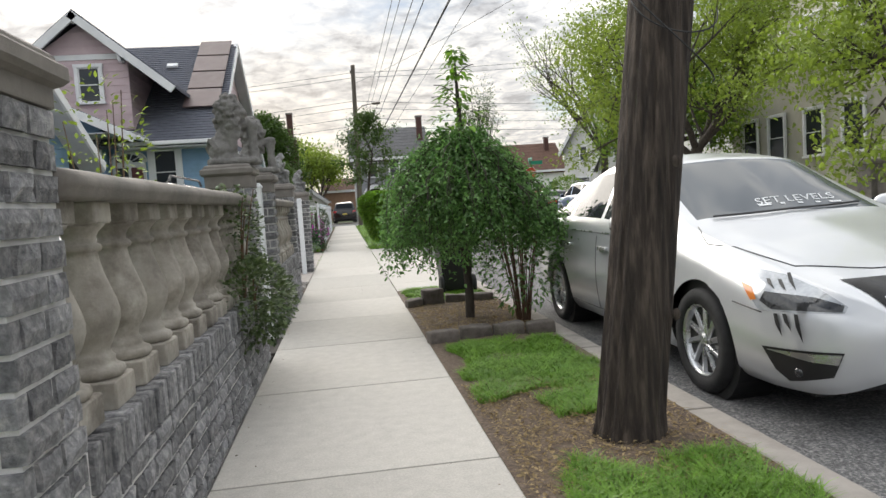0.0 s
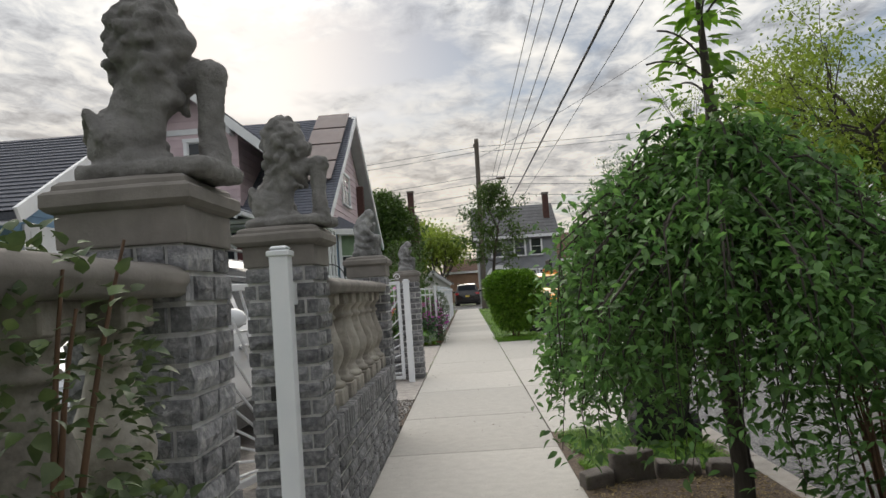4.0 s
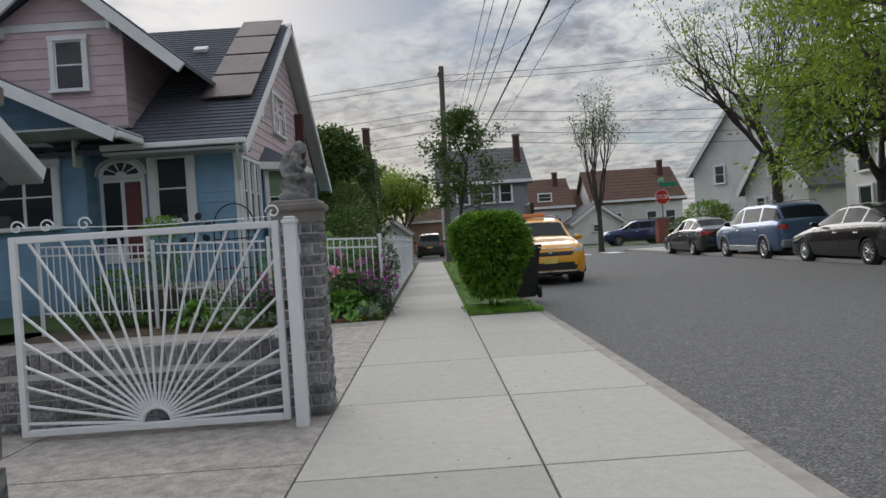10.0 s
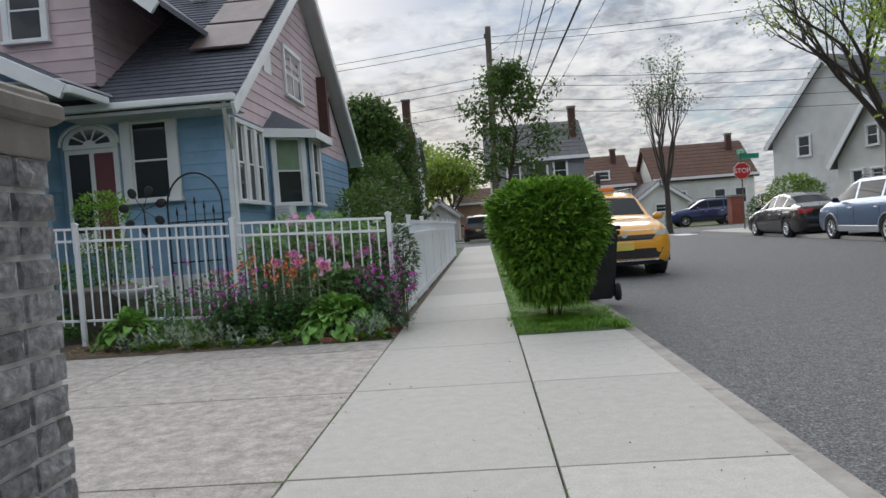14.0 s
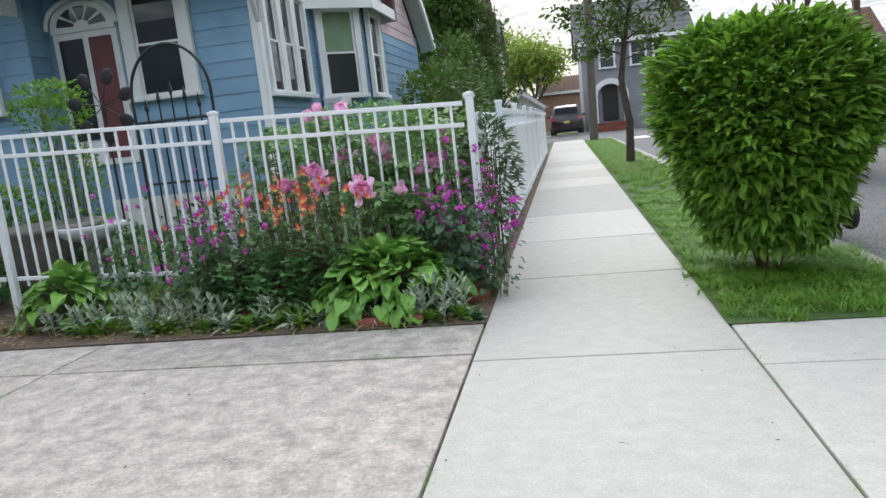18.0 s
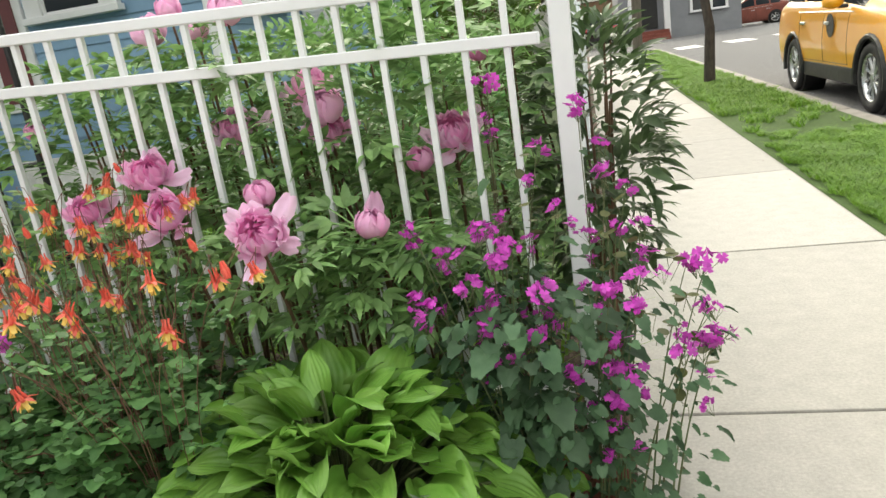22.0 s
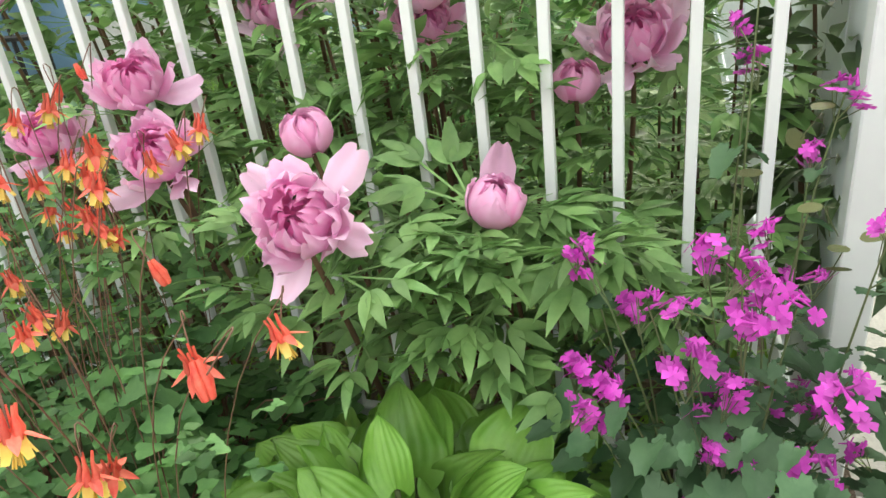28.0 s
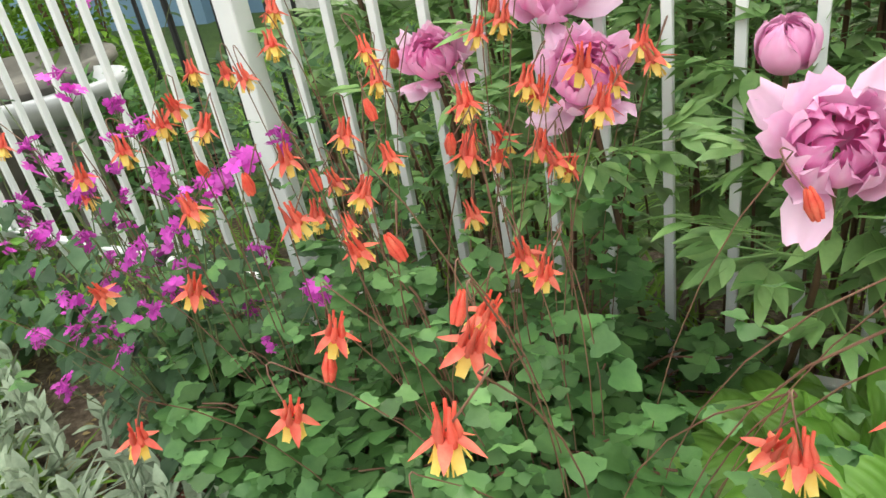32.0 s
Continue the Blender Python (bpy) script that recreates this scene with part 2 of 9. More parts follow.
M_ROOF = surf("slate_grey_asphalt_shingle", [(0.07, 0.075, 0.098), (0.12, 0.128, 0.155)], 40, 0.9, 0.5, 120, vary=0.3)
M_SOLAR = surf("solar_panel", [(0.12, 0.085, 0.085), (0.16, 0.115, 0.11)], 1.5, 0.55, 0.0, 10)
M_SOFFIT = surf("soffit_paint", [(0.50, 0.51, 0.54), (0.56, 0.57, 0.60)], 4, 0.7, 0.1, 40)
M_WIN = glass("window_glass")
M_GREENB = surf("green_blind", [(0.16, 0.24, 0.15), (0.20, 0.29, 0.18)], 6, 0.6, 0.1, 40)
M_DOORR = surf("maroon_door", [(0.12, 0.03, 0.035), (0.16, 0.045, 0.05)], 4, 0.5, 0.1, 40)
M_WOOD = surf("creosote_pole", [(0.012, 0.009, 0.0075), (0.045, 0.034, 0.027), (0.115, 0.09, 0.072)], 34, 0.95, 1.0, 70, stretch=(1, 1, 0.06), dirt=(0.055, 0.065, 0.022), dirt_at=(0.64, 0.72), bdist=0.02)
M_POLE2 = surf("weathered_pole", [(0.10, 0.085, 0.07), (0.16, 0.135, 0.11)], 20, 0.9, 0.6, 50, stretch=(1, 1, 0.1))
M_BARK = surf("bark", [(0.035, 0.028, 0.023), (0.09, 0.075, 0.063)], 22, 0.95, 0.9, 50, stretch=(1, 1, 0.3), bdist=0.01)
M_STEM = surf("woody_stem", [(0.09, 0.05, 0.03), (0.16, 0.09, 0.05)], 20, 0.8, 0.4, 60)
M_BLACK = surf("black_plastic", [(0.012, 0.012, 0.013), (0.02, 0.02, 0.021)], 8, 0.45, 0.15, 120)
M_IRON = surf("black_wrought_iron", [(0.010, 0.010, 0.012), (0.022, 0.022, 0.024)], 20, 0.5, 0.3, 80, metal=0.3)
M_RUB = surf("tyre_rubber", [(0.013, 0.013, 0.014), (0.026, 0.026, 0.027)], 15, 0.8, 0.3, 90)
M_CHROME = surf("wheel_alloy", [(0.55, 0.56, 0.58), (0.62, 0.63, 0.65)], 4, 0.28, 0.0, 10, metal=0.9)
M_BRKRED = surf("red_brick", [(0.20, 0.06, 0.045), (0.30, 0.10, 0.075)], 25, 0.9, 0.6, 80, vary=0.2)
M_CHIM = surf("old_chimney_brick", [(0.055, 0.026, 0.023), (0.11, 0.055, 0.045)], 20, 0.9, 0.6, 60)
M_ROCK = surf("edging_rock", [(0.10, 0.085, 0.075), (0.20, 0.175, 0.155)], 14, 0.9, 0.9, 60, dirt=(0.07, 0.075, 0.04), dirt_at=(0.55, 0.72), bdist=0.012)
M_WIRE = surf("wire_black", [(0.012, 0.012, 0.013), (0.018, 0.018, 0.02)], 5, 0.6, 0.0)


# ---- building tools ----
def link_mesh(name, bm, mat, parent=None, smooth=False):
    me = bpy.data.meshes.new(name)
    bm.to_mesh(me)
    bm.free()
    for m in (mat if isinstance(mat, (list, tuple)) else (mat,)):
        me.materials.append(m)
    if smooth:
        me.shade_smooth()
    ob = new(name, me)
    if parent:
        ob.parent = parent
    return ob


def part(name, bm, mat, parent, label="", smooth=False):
    ob = link_mesh(name, bm, mat, parent, smooth)
    if label:
        ob["label"] = label
    return ob


def pieces(name, verts, faces, mat, parent=None, smooth=False):
    me = bpy.data.meshes.new(name)
    me.from_pydata(verts, [], faces)
    for m in (mat if isinstance(mat, (list, tuple)) else (mat,)):
        me.materials.append(m)
    if smooth:
        me.shade_smooth()
    me.update()
    ob = new(name, me)
    if parent:
        ob.parent = parent
    return ob


def thing(name, label, category, group="", at=(0, 0, 0), rz=0.0):
    ob = new(name)
    ob.matrix_basis = pose(*at, 0, 0, rz)
    ob.empty_display_size = 0.1
    return tagged(ob, label, category, group)


def share(name, me, parent, m):
    """A piece on mesh data that its alike pieces share."""
    ob = new(name, me)
    ob.parent = parent
    ob.matrix_basis = m
    return ob


def mesh_of(bm, mat, name="piece", smooth=False):
    me = bpy.data.meshes.new(name)
    bm.to_mesh(me)
    bm.free()
    me.materials.append(mat)
    if smooth:
        me.shade_smooth()
    return me


def add_box(bm, x0, x1, y0, y1, z0, z1, bevel=0.0, m=None, seg=1):
    c = bmesh.ops.create_cube(bm, size=1.0)
    vs = c["verts"]
    t = Matrix.Translation(((x0 + x1) / 2, (y0 + y1) / 2, (z0 + z1) / 2)) @ Matrix.Diagonal((abs(x1 - x0), abs(y1 - y0), abs(z1 - z0), 1))
    bmesh.ops.transform(bm, matrix=t if m is None else m @ t, verts=vs)
    if bevel:
        es = list({e for v in vs for e in v.link_edges})
        bmesh.ops.bevel(bm, geom=es, offset=bevel, segments=seg, affect="EDGES", profile=0.6)
    return bm


def box(x0, x1, y0, y1, z0, z1, bevel=0.0, seg=1, m=None):
    return add_box(bmesh.new(), x0, x1, y0, y1, z0, z1, bevel, m, seg)


def add_tube(bm, pts, radii, seg=8, cap=True):
    """A tube through points with a radius at each."""
    pts = [Vector(p) for p in pts]
    if isinstance(radii, (int, float)):
        radii = [radii] * len(pts)
    rings, ref = [], None
    for i, p in enumerate(pts):
        d = (pts[min(i + 1, len(pts) - 1)] - pts[max(i - 1, 0)]).normalized()
        if ref is None:
            ref = d.orthogonal().normalized()
        ref = (ref - d * ref.dot(d))
        ref = ref.normalized() if ref.length > 1e-6 else d.orthogonal().normalized()
        side = d.cross(ref)
        rings.append([bm.verts.new(p + (ref * math.cos(2 * math.pi * k / seg) + side * math.sin(2 * math.pi * k / seg)) * radii[i]) for k in range(seg)])
    for a, b in zip(rings, rings[1:]):
        for k in range(seg):
            bm.faces.new((a[k], a[(k + 1) % seg], b[(k + 1) % seg], b[k]))
    if cap:
        bm.faces.new(rings[0][::-1]), bm.faces.new(rings[-1])
    return bm


def tube(pts, radii, seg=8):
    return add_tube(bmesh.new(), pts, radii, seg)


def add_lathe(bm, profile, seg=20, at=(0, 0, 0)):
    rings = []
    for r, z in profile:
        rings.append([bm.verts.new((at[0] + r * math.cos(2 * math.pi * k / seg), at[1] + r * math.sin(2 * math.pi * k / seg), at[2] + z)) for k in range(seg)])
    for a, b in zip(rings, rings[1:]):
        for k in range(seg):
            bm.faces.new((a[k], a[(k + 1) % seg], b[(k + 1) % seg], b[k]))
    bm.faces.new(rings[0][::-1]), bm.faces.new(rings[-1])
    return bm


def add_poly(bm, pts, thick, axis):
    """A flat outline given a thickness along the axis vector."""
    a = [bm.verts.new(p) for p in pts]
    b = [bm.verts.new(Vector(p) + Vector(axis) * thick) for p in pts]
    bm.faces.new(a[::-1]), bm.faces.new(b)
    for i in range(len(a)):
        j = (i + 1) % len(a)
        bm.faces.new((a[i], a[j], b[j], b[i]))
    bmesh.ops.recalc_face_normals(bm, faces=bm.faces)
    return bm


def add_ball(bm, at, r, sub=2, turn=(0, 0, 0)):
    v = bmesh.ops.create_icosphere(bm, subdivisions=sub, radius=1.0)["verts"]
    bmesh.ops.transform(bm, matrix=pose(*at, *turn) @ Matrix.Diagonal((*((r,) * 3 if isinstance(r, (int, float)) else r), 1)), verts=v)
    return bm


def roughen(bm, amount, scale, seed=0.0):
    for v in bm.verts:
        v.co += Vector((noise.noise(v.co * scale + Vector((seed, 0, 0))), noise.noise(v.co * scale + Vector((9, seed, 4))), noise.noise(v.co * scale + Vector((3, 7, seed))))) * amount
    return bm


# ---- leaves and flowers ----
rng = np.random.default_rng(7)


def sheet(L, W, nu=6, nv=2, shape=lambda t: math.sin(math.pi * min(1, t) ** 0.8), fold=0.25, droop=0.3, wave=0.0, cup=0.0, x0=0.0):
    """A leaf or petal along +x, normal +z: rows along its length, folded along the midrib and drooping to its tip."""
    vs, fs = [], []
    for i in range(nu + 1):
        t = i / nu
        w = W * 0.5 * max(0.0, shape(t))
        for j in range(-nv, nv + 1):
            s = j / nv
            vs.append((x0 + L * t - L * droop * 0.3 * t * t, w * s, abs(s) * w * fold - L * droop * t * t + wave * W * math.sin(t * 9 + s * 3) * abs(s) + cup * L * (t * t)))
    k = 2 * nv + 1
    for i in range(nu):
        for j in range(k - 1):
            a = i * k + j
            fs.append((a, a + 1, a + k + 1, a + k))
    return np.array(vs, float), fs


def rot(rx, ry, rz):
    return np.array(Euler((rx, ry, rz)).to_matrix())


class Heap:
    """Many leaves gathered into one mesh."""

    def __init__(self):
        self.v, self.loops, self.size, self.m, self.n = [], [], [], [], 0
        self.known = {}

    def add(self, tpl, R, t, s=1.0, mi=0):
        V, F = tpl
        got = self.known.get(id(F))
        if got is None:
            got = self.known[id(F)] = (np.array([i for f in F for i in f], int), np.array([len(f) for f in F], int), F)
        self.v.append(V @ R.T * s + np.asarray(t))
        self.loops.append(got[0] + self.n)
        self.size.append(got[1])
        self.m.append(np.full(len(got[1]), mi))
        self.n += len(V)

    def tube(self, pts, r, seg=5, mi=0):
        pts = [Vector(p) for p in pts]
        r = [r] * len(pts) if isinstance(r, (int, float)) else r
        ref, start = None, self.n
        vs, fs = [], []
        for i, p in enumerate(pts):
            d = (pts[min(i + 1, len(pts) - 1)] - pts[max(i - 1, 0)]).normalized()
            ref = d.orthogonal().normalized() if ref is None else (ref - d * ref.dot(d)).normalized()
            side = d.cross(ref)
            for k in range(seg):
                a = 2 * math.pi * k / seg
                vs.append(tuple(p + (ref * math.cos(a) + side * math.sin(a)) * r[i]))
        for i in range(len(pts) - 1):
            for k in range(seg):
                a, b = start + i * seg + k, start + i * seg + (k + 1) % seg
                fs += [a, b, b + seg, a + seg]
        self.v.append(np.array(vs))
        self.loops.append(np.array(fs, int))
        self.size.append(np.full(len(fs) // 4, 4))
        self.m.append(np.full(len(fs) // 4, mi))
        self.n += len(vs)

    def mesh(self, name, mats, smooth=True):
        me = bpy.data.meshes.new(name)
        if self.v:
            co, lo, sz = np.concatenate(self.v), np.concatenate(self.loops), np.concatenate(self.size)
            me.vertices.add(len(co))
            me.vertices.foreach_set("co", co.astype(np.float32).ravel())
            me.loops.add(len(lo))
            me.loops.foreach_set("vertex_index", lo.astype(np.int32))
            me.polygons.add(len(sz))
            me.polygons.foreach_set("loop_start", np.concatenate(([0], np.cumsum(sz)[:-1])).astype(np.int32))
            me.polygons.foreach_set("material_index", np.concatenate(self.m).astype(np.int32))
            me.update(calc_edges=True)
        for m in mats if isinstance(mats, (list, tuple)) else (mats,):
            me.materials.append(m)
        if smooth:
            me.shade_smooth()
        return me

    def object(self, name, mats, parent=None, smooth=True, stuff=False, label=""):
        ob = new(name, self.mesh(name, mats, smooth))
        if parent:
            ob.parent = parent
        if stuff:
            ob["kind"] = "stuff"
        if label:
            ob["label"] = label
        return ob


def aim(direction, roll=0.0):
    """Rotation that turns +x to a direction, keeping +z as high as it can."""
    x, y, z = direction
    n = math.sqrt(x * x + y * y + z * z) or 1.0
    x, y, z = x / n, y / n, z / n
    h = math.hypot(x, y)
    a, b = (-y / h, x / h) if h > 0.05 else (0.0, 1.0)
    p, q, r = -z * b, z * a, x * b - y * a
    c, s = math.cos(roll), math.sin(roll)
    return np.array(((x, c * a + s * p, c * p - s * a), (y, c * b + s * q, c * q - s * b), (z, s * r, c * r)))


PLAIN = sheet(1.0, 0.46, 4, 1, lambda t: math.sin(math.pi * t ** 0.75), 0.3, 0.25)
SLIM = sheet(1.0, 0.3, 4, 1, lambda t: math.sin(math.pi * t ** 0.7), 0.3, 0.3)
LANCE = sheet(1.0, 0.36, 4, 1, lambda t: math.sin(math.pi * (0.03 + 0.97 * t) ** 0.72), 0.35, 0.35)
BROAD = sheet(1.0, 0.72, 4, 1, lambda t: math.sin(math.pi * t ** 0.65), 0.25, 0.3)
BLADE3 = sheet(1.0, 0.085, 2, 1, lambda t: 1 - t * 0.95, 0.2, 0.45)
BLADE = sheet(1.0, 0.035, 3, 1, lambda t: 1 - t * 0.95, 0.2, 0.45)


def join_tpl(items):
    V, F, n = [], [], 0
    for (v, f), R, t, s in items:
        V.append(v @ R.T * s + np.asarray(t))
        F += [tuple(i + n for i in g) for g in f]
        n += len(v)
    return np.concatenate(V), F


def lobed(n_lobes, spread, L, W):
    return [(sheet(L * (1 - 0.22 * abs(k)), W, 5, 1, lambda t: math.sin(math.pi * t ** 0.8), 0.35, 0.12), rot(0, 0, spread * k), (0, 0, 0.004 * abs(k)), 1.0) for k in range(-n_lobes, n_lobes + 1)]


# a peony leaf: three groups of pointed leaflets, the end ones often cut into lobes, on a long stalk
def leaflet(L, W, droop):
    return sheet(L, W, 6, 1, lambda t: math.sin(math.pi * (0.04 + 0.96 * t) ** 0.72), 0.28, droop)


PEONY_LEAF = []
for v in range(6):
    it = []
    for g, (px, py, ang) in enumerate(((0.135, 0, 0), (0.10, 0.03, 0.9), (0.10, -0.03, -0.9))):
        for k in (-1, 0, 1):
            L = (0.090 if k == 0 else 0.068) * rng.uniform(0.85, 1.15)
            R = rot(rng.uniform(-0.25, 0.25), rng.uniform(-0.15, 0.25), ang + 0.62 * k + rng.uniform(-0.12, 0.12))
            it.append((leaflet(L, 0.026 * rng.uniform(0.85, 1.15), rng.uniform(0.05, 0.3)), R, (px, py, rng.uniform(-0.004, 0.008)), 1.0))
        if v % 2:
            it.append((leaflet(0.045, 0.016, 0.1), rot(0, 0, ang + 0.28), (px + 0.03 * math.cos(ang), py + 0.03 * math.sin(ang), 0.002), 1.0))
        it.append((sheet(math.hypot(px - 0.03, py), 0.004, 2, 1, lambda t: 1.0, 0.6, 0.0), rot(0, 0, math.atan2(py, px - 0.03)), (0.03, 0, 0), 1.0))
    it.append((sheet(0.05, 0.005, 2, 1, lambda t: 1.0, 0.6, 0.0), np.eye(3), (-0.01, 0, 0), 1.0))
    PEONY_LEAF.append(join_tpl(it))


def fan_leaf(teeth, r, depth, heart=0.0, fold=0.15, droop=0.1):
    """A rounded leaf with a toothed or lobed edge, stalk at the origin, growing along +x."""
    n = teeth * 2
    vs = [(0.0, 0.0, 0.0), (r, 0, -droop * r)]
    for i in range(n + 1):
        a = -math.pi + 2 * math.pi * i / n
        rad = r * (1 - depth * (i % 2)) * (0.78 + 0.22 * math.cos(a * 0.5) ** 2)
        x = r * 0.85 + rad * math.cos(a) * (1.15 if abs(a) < 0.6 else 1.0)
        if abs(a) > 2.7:
            x += heart * r
        y_ = rad * math.sin(a)
        vs.append((x, y_, abs(y_) * fold - droop * x * x / r))
    fs = [(1, 2 + i, 3 + i) for i in range(n)]
    return np.array(vs), fs


HEART = [fan_leaf(11, 0.030 * k, 0.15, 0.35, 0.35, 0.3) for k in (0.75, 1.0, 1.25)]
COLUMB = []
for v in range(3):
    it = []
    for a in (0.0, 1.2, -1.2):
        n, vs = 20, [(0.0, 0.0, 0.0), (0.016, 0, -0.001)]
        for i in range(n + 1):
            b = -2.75 + 5.5 * i / n
            rr = 0.0165 * (1 + 0.17 * math.cos(b * 3.4) + 0.06 * math.cos(b * 9)) * (1.0 if abs(b) < 2.2 else 0.85)
            vs.append((0.016 + rr * math.cos(b), rr * 1.12 * math.sin(b), 0.25 * abs(rr * math.sin(b)) - 0.002 * (1 + math.cos(b))))
        tpl = (np.array(vs), [(1, 2 + i, 3 + i) for i in range(n)] + [(0, 2, 1), (0, 1, n + 2)])
        it.append((tpl, rot(rng.uniform(-0.25, 0.25), rng.uniform(-0.2, 0.3), a), (0.010 * math.cos(a), 0.010 * math.sin(a), 0), 1.0))
    COLUMB.append(join_tpl(it))


def two_tone(name, c_in, c_out, r0, r1, rough=0.55, trans=0.35, island=0.18):
    """Petal colour that changes from a flower's heart to its rim."""
    m = bpy.data.materials.new(name)
    m.use_nodes = True
    n, l = m.node_tree.nodes, m.node_tree.links
    b = n["Principled BSDF"]
    tc = n.new("ShaderNodeTexCoord")
    ln = n.new("ShaderNodeVectorMath")
    ln.operation = "LENGTH"
    l.new(tc.outputs["Object"], ln.inputs[0])
    nz = n.new("ShaderNodeTexNoise")
    nz.inputs["Scale"].default_value = 55.0
    l.new(tc.outputs["Object"], nz.inputs["Vector"])
    ad = n.new("ShaderNodeMath")
    ad.operation = "MULTIPLY_ADD"
    l.new(nz.outputs[0], ad.inputs[0])
    ad.inputs[1].default_value = (r1 - r0) * 0.5
    l.new(ln.outputs["Value"], ad.inputs[2])
    mr = n.new("ShaderNodeMapRange")
    mr.inputs["From Min"].default_value, mr.inputs["From Max"].default_value = r0 + (r1 - r0) * 0.25, r1 + (r1 - r0) * 0.25
    l.new(ad.outputs[0], mr.inputs[0])
    rp = n.new("ShaderNodeValToRGB")
    rp.color_ramp.elements[0].color, rp.color_ramp.elements[1].color = (*c_in, 1), (*c_out, 1)
    l.new(mr.outputs[0], rp.inputs[0])
    g = n.new("ShaderNodeNewGeometry")
    r2 = n.new("ShaderNodeValToRGB")
    r2.color_ramp.elements[0].color, r2.color_ramp.elements[1].color = ((1 - island,) * 3 + (1,)), ((1 + island * 0.5,) * 3 + (1,))
    l.new(g.outputs["Random Per Island"], r2.inputs[0])
    mx = n.new("ShaderNodeMix")
    mx.data_type, mx.blend_type = "RGBA", "MULTIPLY"
    mx.inputs[0].default_value = 1.0
    l.new(rp.outputs[0], mx.inputs[6]), l.new(r2.outputs[0], mx.inputs[7])
    l.new(mx.outputs[2], b.inputs["Base Color"])
    b.inputs["Roughness"].default_value = rough
    tr = n.new("ShaderNodeBsdfTranslucent")
    l.new(mx.outputs[2], tr.inputs[0])
    ms = n.new("ShaderNodeMixShader")
    ms.inputs[0].default_value = trans
    l.new(b.outputs[0], ms.inputs[1]), l.new(tr.outputs[0], ms.inputs[2])
    l.new(ms.outputs[0], n["Material Output"].inputs[0])
    return m


M_PEONY = two_tone("peony_petal", (0.86, 0.16, 0.52), (1.0, 0.70, 0.92), 0.015, 0.075, trans=0.3)
M_PEONYB = two_tone("peony_bud_petal", (0.82, 0.16, 0.50), (1.0, 0.60, 0.86), 0.016, 0.050, trans=0.3)
M_LUN = surf("magenta_petal", [(0.62, 0.045, 0.52), (0.78, 0.11, 0.68)], 40, 0.5, 0.0, trans=0.3, island=0.3)
M_RED = surf("red_petal", [(0.80, 0.075, 0.06), (0.92, 0.24, 0.16)], 60, 0.5, 0.0, trans=0.3, island=0.25)
M_YEL = surf("yellow_petal", [(0.90, 0.60, 0.10), (0.94, 0.76, 0.24)], 60, 0.5, 0.0, trans=0.3)
M_PEOL = leaf("peony_leaf", (0.13, 0.265, 0.085), (0.29, 0.47, 0.165), rough=0.5)
M_HOSTA = surf("hosta_leaf", [(0.135, 0.325, 0.046), (0.27, 0.495, 0.095)], 9, 0.38, 0.3, 60, vary=0.35, trans=0.25, bdist=0.002)
M_COLL = leaf("columbine_leaf", (0.065, 0.17, 0.055), (0.16, 0.33, 0.10), rough=0.55, island=0.5)
M_LUNL = leaf("honesty_leaf", (0.045, 0.11, 0.05), (0.11, 0.21, 0.10), rough=0.55, island=0.45)
M_POD = leaf("seed_pod", (0.09, 0.11, 0.03), (0.17, 0.19, 0.06), rough=0.5)
M_LAMB = surf("lambs_ear_leaf", [(0.30, 0.38, 0.27), (0.46, 0.54, 0.41)], 40, 0.85, 0.6, 200, island=0.25, trans=0.15, bdist=0.002)
M_BUSH = leaf("hedge_leaf", (0.095, 0.22, 0.018), (0.24, 0.43, 0.045), rough=0.5, island=0.5, trans=0.4)
M_WEEP = leaf("dark_tree_leaf", (0.065, 0.17, 0.045), (0.19, 0.35, 0.09), rough=0.5, island=0.5, trans=0.5)
M_SPRING = leaf("spring_leaf", (0.16, 0.24, 0.025), (0.32, 0.42, 0.06), rough=0.5, trans=0.45)
M_TREEG = leaf("tree_leaf", (0.042, 0.088, 0.014), (0.10, 0.175, 0.03), rough=0.5, trans=0.45)
M_BRIGHT = leaf("bright_leaf", (0.10, 0.19, 0.015), (0.20, 0.33, 0.03), rough=0.5, trans=0.4)
M_GSTEM = surf("green_stem", [(0.08, 0.13, 0.045), (0.14, 0.15, 0.07)], 20, 0.6, 0.2, 60)
M_RSTEM = surf("reddish_stem", [(0.16, 0.07, 0.05), (0.20, 0.11, 0.07)], 20, 0.6, 0.2, 60)
M_STRAW = leaf("dry_stalk", (0.28, 0.20, 0.09), (0.44, 0.34, 0.18), rough=0.8)

# ---- ground, road, pavement ----
SW0, SW1 = -0.655, 0.605        # the pavement's edges
KERB0, KERB1 = 1.64, 1.80
ROADZ = -0.10

tagged(link_mesh("ground", box(-400, 400, -200, 600, -0.6, -0.16), M_EARTH), "flat ground of dull green lawn and earth reaching the horizon", "ground", kind="structure")
tagged(link_mesh("road", box(KERB1, 10.6, -60, 47.5, -0.3, ROADZ), M_ASPH), "worn dark grey asphalt street with fine gravel texture", "road", kind="structure")
tagged(link_mesh("road_cross", box(-120, 140, 47.5, 56.5, -0.3, ROADZ + 0.002), M_ASPH), "asphalt cross street at the corner", "road", kind="structure")
tagged(link_mesh("road_beyond", box(1.8, 10.6, 56.5, 300, -0.3, ROADZ), M_ASPH), "asphalt street going on beyond the crossing", "road", kind="structure")
sub = bmesh.new()
add_box(sub, SW0, SW1, -6, 46.8, -0.3, -0.03)
add_box(sub, SW1, KERB0, 9.3, 18.98, -0.3, -0.03)
add_box(sub, -8.5, SW0, 13.75, 19.25, -0.3, -0.03)
